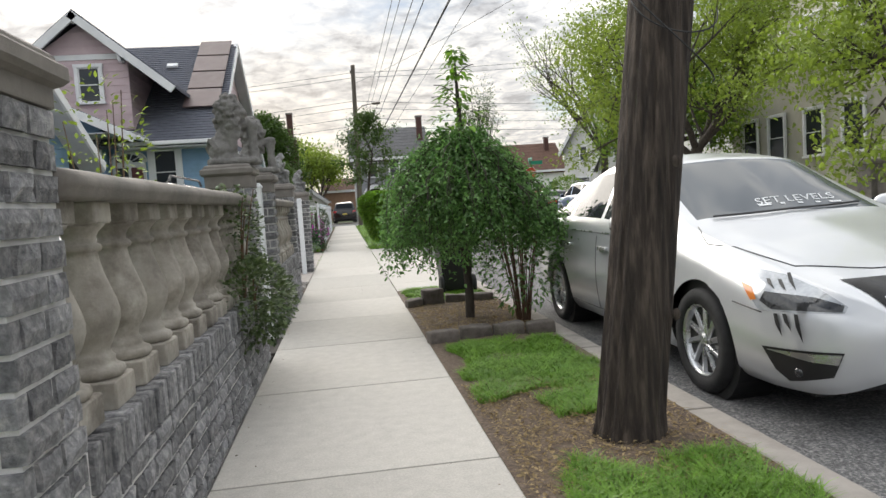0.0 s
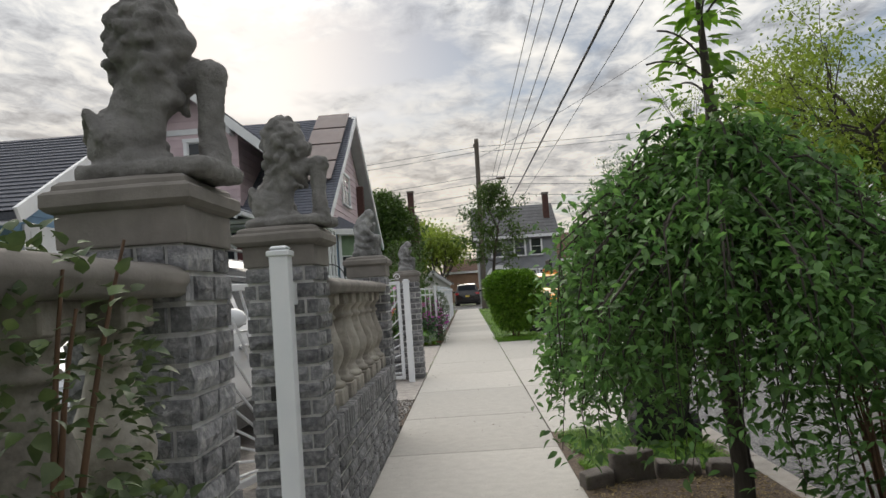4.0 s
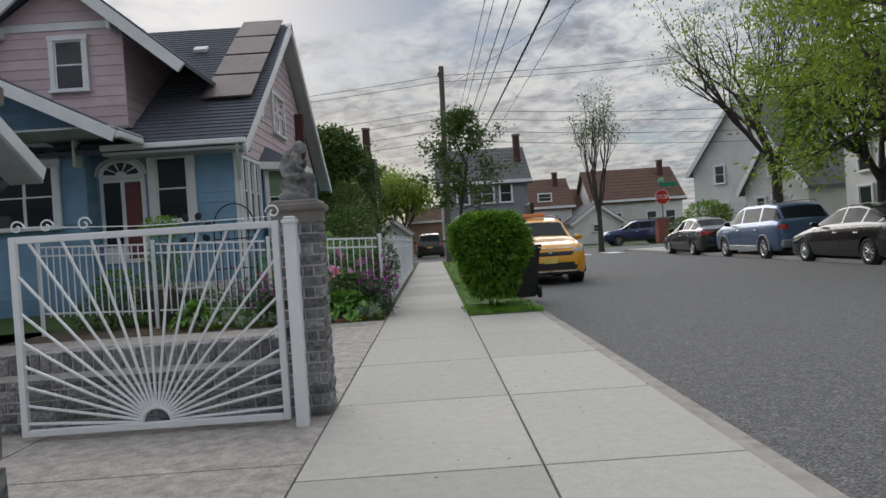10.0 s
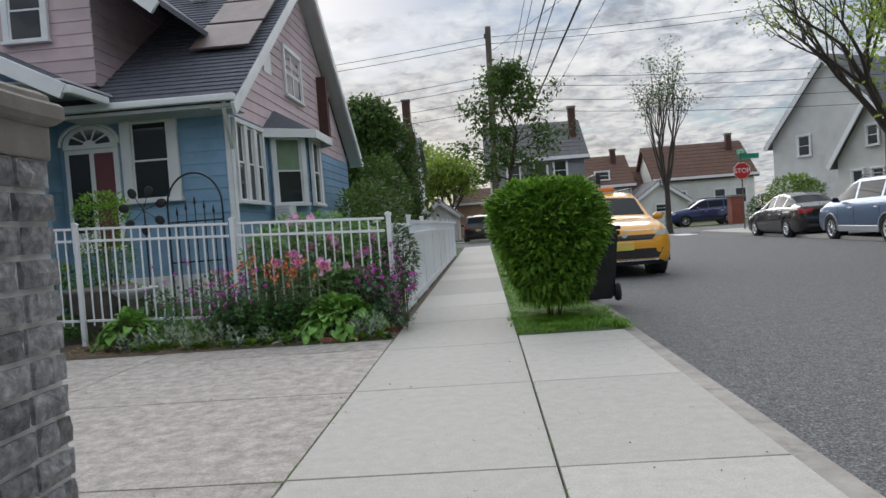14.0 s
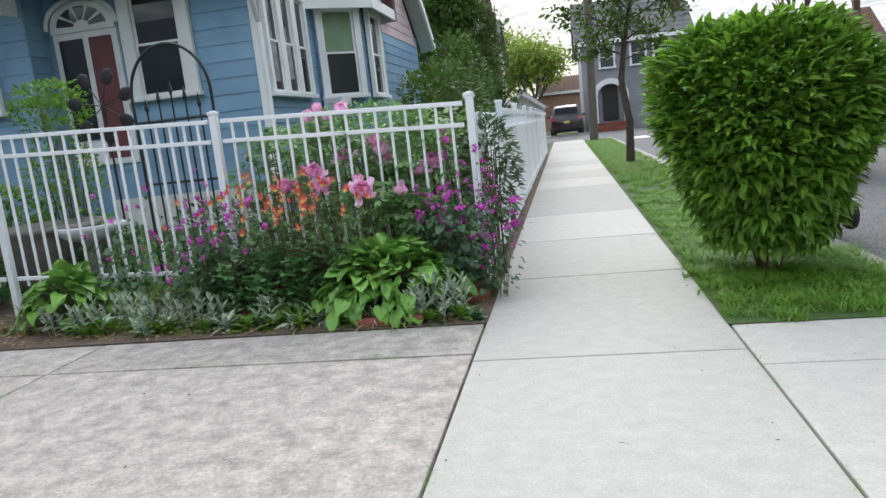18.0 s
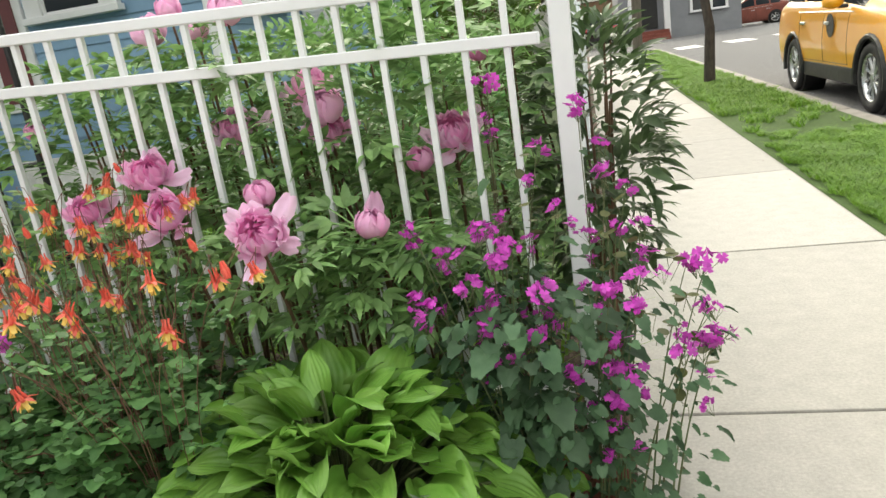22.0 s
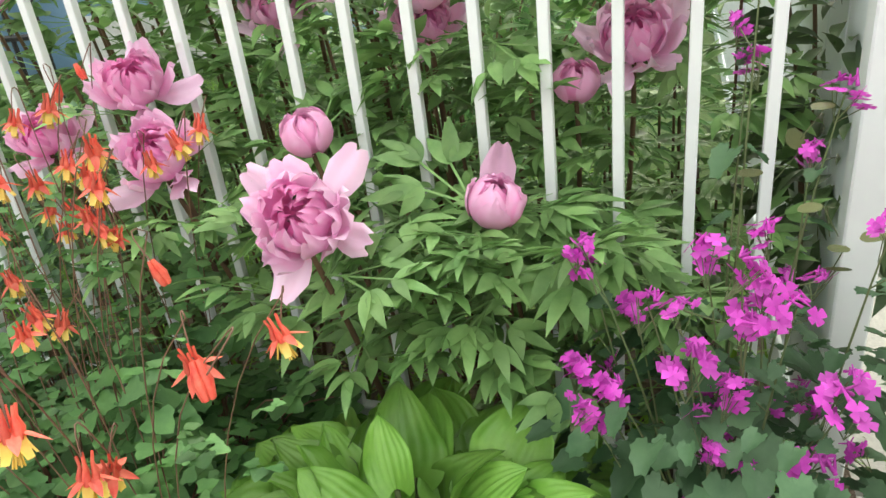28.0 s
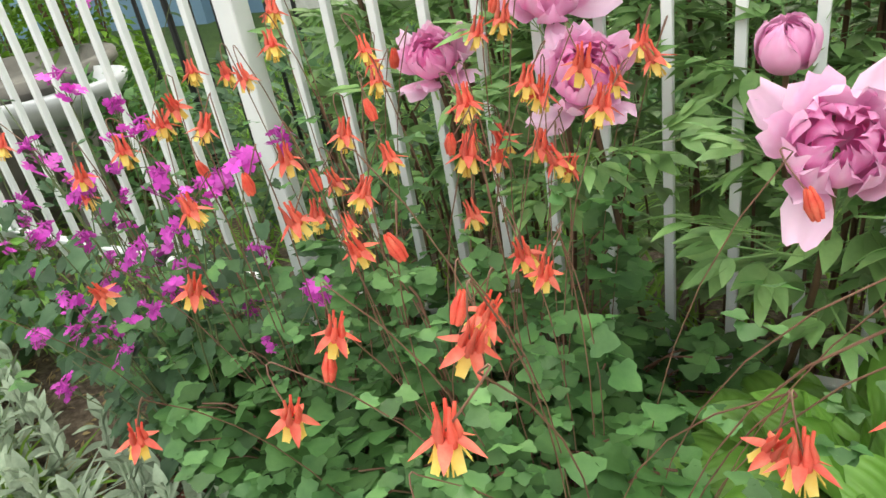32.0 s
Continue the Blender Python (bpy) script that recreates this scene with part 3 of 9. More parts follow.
add_box(sub, -9, SW0, 6.0, 13.75, -0.3, -0.03)
M_JOINT = surf("joint_dirt", [(0.03, 0.027, 0.022), (0.09, 0.08, 0.07)], 30, 0.95, 0.6, 80)
pavement = tagged(link_mesh("pavement", sub, M_JOINT), "pale concrete pavement slabs with dark dirt in the joints", "pavement", kind="structure")


def slab(x0, x1, y0, y1, mat, top=0.0, gap=0.0065):
    bm = bmesh.new()
    hx, hy = (x1 - x0) / 2 - gap, (y1 - y0) / 2 - gap
    add_box(bm, -hx, hx, -hy, hy, -0.06, 0, 0.006, seg=2)
    me = mesh_of(bm, mat, "slab")
    return share("slab", me, pavement, pose((x0 + x1) / 2, (y0 + y1) / 2, top, random.uniform(-0.08, 0.08), random.uniform(-0.08, 0.08), 0))


JOINTS = [-4.4, -2.9, -1.4, 0.1, 1.55, 3.0, 4.5, 5.96, 7.4, 8.8, 10.26, 12.02, 13.62, 15.25, 16.97, 18.6, 20.3, 21.8, 23.5, 25.0, 26.5, 28.0, 29.6, 31.2, 32.8, 34.4, 36.0, 37.6, 39.2, 40.8, 42.4, 44.0, 45.6, 46.8]
for a, b in zip(JOINTS, JOINTS[1:]):
    slab(SW0, SW1, a, b, M_CONC)
for a, b in zip((9.3, 10.26, 12.02, 13.62, 15.25, 16.97, 18.4), (10.26, 12.02, 13.62, 15.25, 16.97, 18.4, 18.98)):
    slab(SW1, KERB0, a, b, M_CONC, -0.002, 0.0055)
for a, b in zip((13.75, 15.25, 16.97), (15.25, 16.97, 18.72)):
    for c, d in ((-3.08, SW0), (-5.6, -3.08), (-8.5, -5.6)):
        slab(c, d, a, b, M_OLDC, -0.004, 0.009)
for c, d in ((-3.08, SW0), (-5.6, -3.08), (-8.5, -5.6)):
    slab(c, d, 18.72, 19.25, M_OLDC, -0.004, 0.009)
for a, b in ((11.55, 12.32), (12.32, 13.75)):
    slab(-2.6, SW0, a, b, M_OLDC, -0.004)
    slab(-5.5, -2.6, a, b, M_OLDC, -0.004)
for a, b in ((6.0, 9.0), (9.0, 11.55)):
    slab(-3.4, -1.1, a, b, M_OLDC, -0.008)
    slab(-6.5, -3.4, a, b, M_OLDC, -0.008)

kerb = tagged(link_mesh("kerb", box(KERB0 + 0.01, KERB1 - 0.01, -60, 47, -0.4, -0.03), M_KERB), "concrete kerb along the street with worn edges", "kerb", kind="structure")
y = -8.0
while y < 44:
    L = 1.62
    z = 0.0 if not 9.4 < y + L / 2 < 18.8 else -0.035
    me = mesh_of(roughen(box(-0.08, 0.08, -L / 2 + 0.006, L / 2 - 0.006, -0.14, 0, 0.018, 2), 0.004, 6, y), M_KERB, "kerb_stone")
    share("kerb_stone", me, kerb, pose((KERB0 + KERB1) / 2, y + L / 2, z))
    y += L


# planting strip, garden bed, yards
def earth(name, x0, x1, y0, y1, z, mat, label, bumps=0.02, step=0.09):
    nx, ny = max(2, int((x1 - x0) / step)), max(2, int((y1 - y0) / step))
    vs, fs = [], []
    for j in range(ny + 1):
        for i in range(nx + 1):
            px, py = x0 + (x1 - x0) * i / nx, y0 + (y1 - y0) * j / ny
            edge = min(i, nx - i, j, ny - j) / 2.0
            h = bumps * (noise.noise(Vector((px * 2.3, py * 2.3, 1))) + 0.6 * noise.noise(Vector((px * 9, py * 9, 5)))) * min(1, edge)
            vs.append((px, py, z + h))
    for j in range(ny):
        for i in range(nx):
            a = j * (nx + 1) + i
            fs.append((a, a + 1, a + nx + 2, a + nx + 1))
    return tagged(pieces(name, vs, fs, mat, smooth=True), label, "ground", kind="structure")


earth("strip_soil", SW1 - 0.008, KERB0, -8, 9.3, 0.003, M_SOIL, "brown soil and mulch planting strip between pavement and kerb")
earth("strip_lawn", SW1 - 0.012, KERB0, 18.965, 44.5, 0.004, M_TURF, "green lawn strip between pavement and kerb", 0.02, 0.2)
earth("bed_soil", -6.5, SW0 + 0.012, 19.235, 20.9, 0.003, M_SOIL, "dark brown mulched soil of the flower bed", 0.02)
earth("yard_soil", -12, -0.72, 20.9, 46, 0.01, M_TURF, "garden lawn and earth behind the white fence", 0.02, 0.5)
earth("side_strip", -0.72, SW0 + 0.012, 20.9, 46.8, 0.003, M_SOIL, "narrow strip of earth along the fence", 0.008)
earth("yard_left", -9, -1.0, -6, 6.0, -0.01, M_TURF, "lawn behind the balustrade wall", 0.03, 0.4)
earth("gravel_patch", -1.6, SW0 - 0.004, 10.0, 11.55, -0.008, M_SOIL, "dirt patch with loose pebbles by the driveway", 0.01)

# ---- brick piers, balustrade walls, statues ----
PIER = 0.32
FACE = -0.655       # street face of the piers


def brick_mesh(lx, ly, lz, seed, rocky=True):
    """A split-face brick whose +x face is broken, length along y."""
    bm = bmesh.new()
    ny, nz = 4, 2
    rows = []
    for k in range(nz + 1):
        rows.append([])
        for j in range(ny + 1):
            inner = 0 < k < nz and 0 < j < ny
            d = 0.010 * noise.noise(Vector((seed * 3.7, j * 0.9, k * 1.3))) + (0.008 if inner else -0.002)
            rows[k].append(bm.verts.new((lx / 2 + (d if rocky else 0), -ly / 2 + ly * j / ny, -lz / 2 + lz * k / nz)))
    back = [bm.verts.new((-lx / 2, y, z)) for y, z in ((-ly / 2, -lz / 2), (ly / 2, -lz / 2), (ly / 2, lz / 2), (-ly / 2, lz / 2))]
    for k in range(nz):
        for j in range(ny):
            bm.faces.new((rows[k][j], rows[k][j + 1], rows[k + 1][j + 1], rows[k + 1][j]))
    bm.faces.new((back[0], back[1], *rows[0][::-1]))
    bm.faces.new((back[2], back[3], *rows[nz]))
    bm.faces.new((back[1], back[2], *[rows[k][ny] for k in range(nz, -1, -1)]))
    bm.faces.new((back[3], back[0], *[rows[k][0] for k in range(nz + 1)]))
    bmesh.ops.recalc_face_normals(bm, faces=bm.faces)
    return mesh_of(bm, M_BRICK, "brick")


COURSE = 0.0745
BRICKS = {k: [brick_mesh(0.05, L, 0.061, s + i * 10) for s in range(4)] for i, (k, L) in enumerate((("long", 0.19), ("mid", 0.125), ("short", 0.085)))}


def brick_run(parent, y0, y1, z, m, offset):
    """Lay one course of bricks along the local y axis, facing local +x."""
    y, i = y0, 0
    order = ("long", "short") if offset else ("mid", "long", "short")
    while y < y1 - 0.03:
        k = order[i % len(order)]
        L = {"long": 0.19, "mid": 0.125, "short": 0.085}[k]
        fit_l = min(L, y1 - y)
        if y1 - (y + L) < 0.06:
            fit_l = y1 - y
        s = fit_l / L
        share("brick", random.choice(BRICKS[k]), parent, m @ pose(random.uniform(-0.003, 0.004), y + fit_l / 2, z) @ Matrix.Diagonal((1, s - 0.014 / L, 1, 1)))
        y += fit_l
        i += 1


def pier(yc, height, label, cap_size=0.375, x_face=FACE):
    xc = x_face - PIER / 2
    t = thing("gate_pier", label, "brick pillar", "grey brick piers along the pavement", (xc, yc, 0))
    h = PIER / 2
    part("core", box(-h + 0.012, h - 0.012, -h + 0.012, h - 0.012, -0.1, height - 0.01), M_MORTAR, t)
    n = int((height - 0.05) / COURSE)
    for c in range(n):
        z = COURSE * (c + 0.5)
        for a in (0, 90, 180, 270):
            m = pose(0, 0, 0, 0, 0, a) @ pose(h - 0.025, 0, 0)
            lo, hi = (-h, h - 0.052) if c % 2 else (-h + 0.052, h)
            brick_run(t, lo, hi, z, m, c % 2)
    bm = bmesh.new()
    q = cap_size / 2
    part("collar", roughen(box(-h - 0.003, h + 0.003, -h - 0.003, h + 0.003, n * COURSE, height, 0.006, 2), 0.003, 11, yc), M_CAP, t, "smooth stone collar under the cap")
    prof = ((q - 0.03, 0.0), (q - 0.012, 0.008), (q, 0.02), (q, 0.05), (q - 0.008, 0.058), (q - 0.02, 0.062), (q - 0.022, 0.074), (q - 0.034, 0.084), (q - 0.06, 0.09))
    rings = []
    for r, z in prof:
        rings.append([bm.verts.new((sx * r, sy * r, z)) for sx, sy in ((-1, -1), (1, -1), (1, 1), (-1, 1))])
    for a, b in zip(rings, rings[1:]):
        for k in range(4):
            bm.faces.new((a[k], a[(k + 1) % 4], b[(k + 1) % 4], b[k]))
    bm.faces.new(rings[0][::-1]), bm.faces.new(rings[-1])
    bmesh.ops.subdivide_edges(bm, edges=bm.edges, cuts=2, use_grid_fill=True)
    roughen(bm, 0.004, 9, yc)
    cap = part("cap", bm, M_CAP, t, "weathered moulded stone cap")
    cap.location = (0, 0, height - 0.005)
    return t, height + 0.085


P0 = pier(1.615, 1.47, "grey split-face brick pier with a weathered stone cap", 0.385)
PA = pier(5.42, 1.433, "grey split-face brick pier carrying a stone lion")
PB = pier(6.865, 1.44, "grey split-face brick pier with lion by white post", 0.40)
PC = pier(9.585, 1.435, "grey split-face brick pier carrying a seated stone figure")
PD = pier(13.52, 1.42, "grey brick pier carrying a seated stone figure by gate")

BAL_H = 0.61


def baluster_mesh():
    bm = bmesh.new()
    prof = [(0.062, 0.085), (0.070, 0.092), (0.074, 0.105), (0.070, 0.118), (0.058, 0.124), (0.052, 0.135), (0.054, 0.146), (0.046, 0.156), (0.043, 0.170),
            (0.052, 0.195), (0.064, 0.225), (0.072, 0.258), (0.073, 0.285), (0.068, 0.315), (0.056, 0.360), (0.045, 0.400), (0.038, 0.440), (0.036, 0.458),
            (0.044, 0.463), (0.048, 0.473), (0.044, 0.483), (0.036, 0.488), (0.036, 0.505), (0.042, 0.520), (0.054, 0.534), (0.060, 0.545)]
    add_lathe(bm, [(r * 1.27, z) for r, z in prof], 24)
    add_box(bm, -0.092, 0.092, -0.092, 0.092, 0.0, 0.086, 0.006)
    add_box(bm, -0.074, 0.074, -0.074, 0.074, 0.543, BAL_H, 0.006)
    me = mesh_of(bm, M_STONE, "baluster", smooth=True)
    me.polygons.foreach_set("use_smooth", [p.area < 0.004 for p in me.polygons])
    return me


BALUSTER = baluster_mesh()


def balustrade(y0, y1, n, label):
    """A low brick wall with a soldier course, carrying turned balusters and a rounded coping."""
    x_out, x_in = FACE + 0.005, FACE - 0.26
    t = thing("balustrade", label, "balustrade", "", ((x_out + x_in) / 2, (y0 + y1) / 2, 0))
    w, L = (x_out - x_in) / 2, (y1 - y0) / 2
    base_h = 0.605
    part("base_wall", box(-w + 0.012, w - 0.012, -L, L, -0.1, base_h - 0.012), M_MORTAR, t)
    m = pose(w - 0.025, 0, 0)
    for c in range(6):
        brick_run(t, -L, L, 0.08 * (c + 0.5), m, c % 2)
    # soldier course on top, bricks on end
    ns = int(2 * L / 0.072)
    sold = [mesh_of(roughen(box(-w, w + 0.004, -0.029, 0.029, -0.061, 0.061, 0.005), 0.004, 12, s), M_BRICK, "brick") for s in range(4)]
    for i in range(ns):
        share("brick", random.choice(sold), t, pose(random.uniform(-0.004, 0.004), -L + (i + 0.5) * 2 * L / ns, base_h - 0.062 + random.uniform(-0.003, 0.003)))
    for i in range(n):
        share("baluster", BALUSTER, t, pose(0, -L + (i + 0.5) * 2 * L / n, base_h - 0.003, 0, 0, random.choice((0, 90, 180, 270))))
    # coping
    bm = bmesh.new()
    prof = [(-0.105, 0.0), (-0.12, 0.01), (-0.12, 0.022), (-0.13, 0.033), (-0.13, 0.055), (-0.11, 0.073), (-0.07, 0.085), (0, 0.09), (0.07, 0.085), (0.11, 0.073), (0.13, 0.055), (0.13, 0.033), (0.12, 0.022), (0.12, 0.01), (0.105, 0.0)]
    nseg = max(4, int(L * 2 / 0.2))
    rings = [[bm.verts.new((px, -L + 2 * L * k / nseg, pz)) for px, pz in prof] for k in range(nseg + 1)]
    for a, b in zip(rings, rings[1:]):
        for k in range(len(prof)):
            bm.faces.new((a[k], b[k], b[(k + 1) % len(prof)], a[(k + 1) % len(prof)]))
    bm.faces.new(rings[0]), bm.faces.new(rings[-1][::-1])
    roughen(bm, 0.004, 5, y0)
    rail = part("coping", bm, M_CAP, t, "rounded weathered stone coping", smooth=True)
    rail.location = (0, 0, base_h + BAL_H - 0.006)
    return t


balustrade(1.775, 5.26, 12, "grey brick garden wall with turned stone balusters and coping")
def low_wall(x0, x1, y, h, label):
    """A low brick garden wall along x with a soldier course on top."""
    t = thing("garden_wall", label, "brick wall", "", ((x0 + x1) / 2, y, 0))
    L = (x1 - x0) / 2
    part("core", box(-L, L, -0.085, 0.085, -0.1, h - 0.012), M_MORTAR, t)
    for turn in (-90, 90):
        m = pose(0, 0, 0, 0, 0, turn) @ pose(0.072, 0, 0)
        for c in range(int((h - 0.14) / COURSE)):
            brick_run(t, -L, L, COURSE * (c + 0.5), m, c % 2)
    sold = [mesh_of(roughen(box(-0.029, 0.029, -0.1, 0.1, -0.07, 0.07, 0.005), 0.004, 12, s), M_BRICK, "brick") for s in range(3)]
    n = int(2 * L / 0.072)
    for i in range(n):
        share("brick", random.choice(sold), t, pose(-L + (i + 0.5) * 2 * L / n, 0, h - 0.072))
    return t


low_wall(-3.3, -0.84, 13.52, 0.555, "low grey brick wall behind the driveway gate")
balustrade(7.025, 9.425, 8, "short grey brick wall with turned stone balusters and stone coping")


# ---- stone figures on the piers ----
def carved(name, balls, tubes, mat, at, rz, scale, label, category, voxel=0.011, seed=0, plinth=None, slim=1.0):
    """A figure carved from one block: swollen shapes fused into one mesh and roughened."""
    bm = bmesh.new()
    for c, r, *turn in balls:
        add_ball(bm, c, r, 2, turn[0] if turn else (0, 0, 0))
    for pts, rad in tubes:
        add_tube(bm, pts, rad, 10)
        for p, q in ((pts[0], rad[0]), (pts[-1], rad[-1])):
            add_ball(bm, p, q, 2)
    if plinth:
        add_box(bm, *plinth, 0.012)
    me = bpy.data.meshes.new(name)
    bm.to_mesh(me)
    bm.free()
    tmp = new("block", me)
    mod = tmp.modifiers.new("fuse", "REMESH")
    mod.mode, mod.voxel_size = "VOXEL", voxel / scale
    dg = bpy.context.evaluated_depsgraph_get()
    out = bpy.data.meshes.new_from_object(tmp.evaluated_get(dg))
    bpy.data.objects.remove(tmp)
    bpy.data.meshes.remove(me)
    for v in out.vertices:
        p = v.co * 14 + Vector((seed, 0, 0))
        k = noise.noise(p) * 0.004 + noise.noise(p * 2.3 + Vector((0, 0, p.z))) * 0.004 + noise.noise(p * 5) * 0.003
        v.co += v.normal * k
    out.materials.clear()
    out.materials.append(mat)
    out.shade_smooth()
    ob = new(name, out)
    ob.matrix_basis = pose(*at, 0, 0, rz) @ Matrix.Diagonal((scale * slim, scale * slim, scale, 1))
    return tagged(ob, label, category, "stone figures on the piers")


# a seated lion facing +x, one foreleg planted and the other on a short pillar, about 0.52 high
def lion(at, rz, scale, label, seed):
    balls = [((-0.095, 0, 0.125), (0.085, 0.088, 0.105)), ((-0.075, 0.065, 0.10), (0.082, 0.038, 0.085), (0, -15, 0)), ((-0.075, -0.065, 0.10), (0.082, 0.038, 0.085), (0, -15, 0)),
             ((-0.05, 0, 0.20), (0.078, 0.078, 0.13), (0, 24, 0)), ((-0.005, 0, 0.27), (0.085, 0.082, 0.10)), ((-0.005, 0, 0.385), (0.106, 0.106, 0.132)), ((0.045, -0.01, 0.395), (0.060, 0.058, 0.075)),
             ((0.088, -0.012, 0.375), (0.038, 0.040, 0.034)), ((0.082, -0.012, 0.345), (0.030, 0.033, 0.018)), ((0.098, -0.012, 0.392), (0.016, 0.022, 0.014)), ((0.07, 0.018, 0.425), (0.018, 0.016, 0.014)), ((0.07, -0.042, 0.425), (0.018, 0.016, 0.014)),
             ((-0.02, -0.085, 0.06), (0.055, 0.024, 0.024)), ((-0.02, 0.085, 0.06), (0.055, 0.024, 0.024)), ((0.155, 0.02, 0.285), (0.046, 0.044, 0.048))]
    g = np.random.default_rng(seed)
    for k in range(110):
        a, b = g.uniform(0.55, 5.73), g.uniform(-1.0, 1.45)
        balls.append(((-0.005 + 0.108 * math.cos(a) * math.cos(b), 0.108 * math.sin(a) * math.cos(b), 0.365 + 0.156 * math.sin(b)), g.uniform(0.012, 0.024)))
    for k in range(26):
        a = g.uniform(-1.2, 1.2)
        balls.append(((0.045 + 0.03 * math.cos(a), 0.07 * math.sin(a), g.uniform(0.19, 0.32)), g.uniform(0.012, 0.020)))
    tubes = [([(0.01, -0.045, 0.26), (0.018, -0.048, 0.16), (0.014, -0.048, 0.06)], [0.045, 0.034, 0.030]), ([(0.014, -0.048, 0.058), (0.05, -0.048, 0.055)], [0.028, 0.024]),
             ([(0.03, 0.03, 0.29), (0.09, 0.03, 0.285), (0.15, 0.02, 0.30)], [0.048, 0.040, 0.034]), ([(0.15, 0.02, 0.28), (0.145, 0.02, 0.16), (0.152, 0.02, 0.055)], [0.042, 0.034, 0.044]),
             ([(-0.15, 0.03, 0.07), (-0.175, -0.03, 0.13), (-0.14, -0.085, 0.19), (-0.10, -0.098, 0.12)], [0.018, 0.017, 0.016, 0.020])]
    return carved("lion_statue", balls, tubes, M_LION, at, rz, scale, label, "statue", seed=seed, voxel=0.0085, plinth=(-0.165, 0.195, -0.125, 0.125, 0.0, 0.048))


def seated(at, rz, scale, label, seed):
    """A draped figure sitting bowed on a rock, kept plain."""
    balls = [((-0.02, 0, 0.10), (0.15, 0.125, 0.12)), ((-0.06, 0, 0.16), (0.10, 0.12, 0.07)), ((0.07, 0.02, 0.10), (0.09, 0.11, 0.11)), ((0.02, 0, 0.215), (0.11, 0.10, 0.055)), ((-0.02, 0, 0.33), (0.068, 0.08, 0.12), (0, 14, 0)), ((0.01, 0, 0.425), (0.055, 0.08, 0.045)),
             ((0.075, -0.01, 0.515), (0.046, 0.043, 0.056)), ((0.05, 0, 0.545), (0.06, 0.054, 0.042)), ((0.112, -0.012, 0.505), (0.018, 0.018, 0.02)), ((0.10, 0.045, 0.235), (0.075, 0.045, 0.045)), ((0.10, -0.045, 0.225), (0.075, 0.045, 0.045))]
    tubes = [([(0.02, 0, 0.44), (0.055, 0, 0.49)], [0.034, 0.03]), ([(0.01, -0.082, 0.42), (0.02, -0.10, 0.33), (0.09, -0.05, 0.275)], [0.032, 0.028, 0.024]), ([(0.01, 0.082, 0.42), (0.06, 0.10, 0.33), (0.10, 0.03, 0.40)], [0.032, 0.026, 0.022]),
             ([(0.14, 0.045, 0.23), (0.135, 0.045, 0.14), (0.13, 0.045, 0.03)], [0.04, 0.036, 0.034]), ([(0.14, -0.045, 0.22), (0.135, -0.045, 0.12), (0.13, -0.045, 0.03)], [0.04, 0.036, 0.034]),
             ([(0.02, 0, 0.53), (-0.07, -0.02, 0.46), (-0.115, -0.05, 0.34), (-0.08, -0.10, 0.24), (0.05, -0.11, 0.20)], [0.035, 0.036, 0.036, 0.034, 0.026]), ([(-0.1, -0.1, 0.19), (-0.02, -0.135, 0.12), (0.1, -0.12, 0.10)], [0.02, 0.02, 0.018]), ([(-0.13, -0.06, 0.13), (-0.05, -0.13, 0.06), (0.08, -0.12, 0.05)], [0.02, 0.02, 0.018])]
    return carved("seated_statue", balls, tubes, M_FIG, at, rz, scale, label, "statue", seed=seed, voxel=0.0105, plinth=(-0.15, 0.15, -0.135, 0.135, -0.005, 0.07), slim=1.0)


PX = FACE - PIER / 2
lion((PX + 0.03, 5.42, PA[1] - 0.004), -4, 1.0, "dark weathered stone lion seated with a paw on a pillar", 3)
lion((PX + 0.02, 6.865, PB[1] - 0.004), -14, 1.02, "dark weathered stone lion seated on a brick pier", 8)
seated((PX, 9.585, PC[1] - 0.003), -12, 0.70, "grey stone seated figure with draped robe on a pier", 5)
seated((PX, 13.52, PD[1] - 0.003), -6, 0.72, "grey stone seated figure bowed over on a pier", 9)


# ---- poles, bins, stones, signs ----
def pole(base, top, r0, r1, mat, name, label, category, seed=0, crack=True):
    n, seg = 60, 84
    base, top = Vector(base), Vector(top)
    bm = bmesh.new()
    rings = []
    for i in range(n + 1):
        f = i / n
        c = base.lerp(top, f)
        ring = []
        for k in range(seg):
            a = 2 * math.pi * k / seg
            r = r0 + (r1 - r0) * f
            d = noise.noise(Vector((math.cos(a) * 6, math.sin(a) * 6, c.z * 0.35 + seed))) * 0.10 + noise.noise(Vector((math.cos(a) * 14, math.sin(a) * 14, c.z * 1.2))) * 0.05
            groove = noise.noise(Vector((math.cos(a) * 26, math.sin(a) * 26, c.z * 0.5 + seed)))
            d += -0.11 * max(0.0, groove - 0.18) - 0.03 * abs(noise.noise(Vector((math.cos(a) * 40, math.sin(a) * 40, c.z * 2))))
            r *= 1 + d + 0.35 * math.exp(-max(0, (c.z - base.z)) * 14) * 0.4
            ring.append(bm.verts.new(c + Vector((r * math.cos(a), r * math.sin(a), 0))))
        rings.append(ring)
    for a, b in zip(rings, rings[1:]):
        for k in range(seg):
            bm.faces.new((a[k], a[(k + 1) % seg], b[(k + 1) % seg], b[k]))
    bm.faces.new(rings[-1])
    t = thing(name, label, category, "", tuple(base))
    p = part("pole", bm, mat, t, smooth=True)
    p.location = -base
    return t


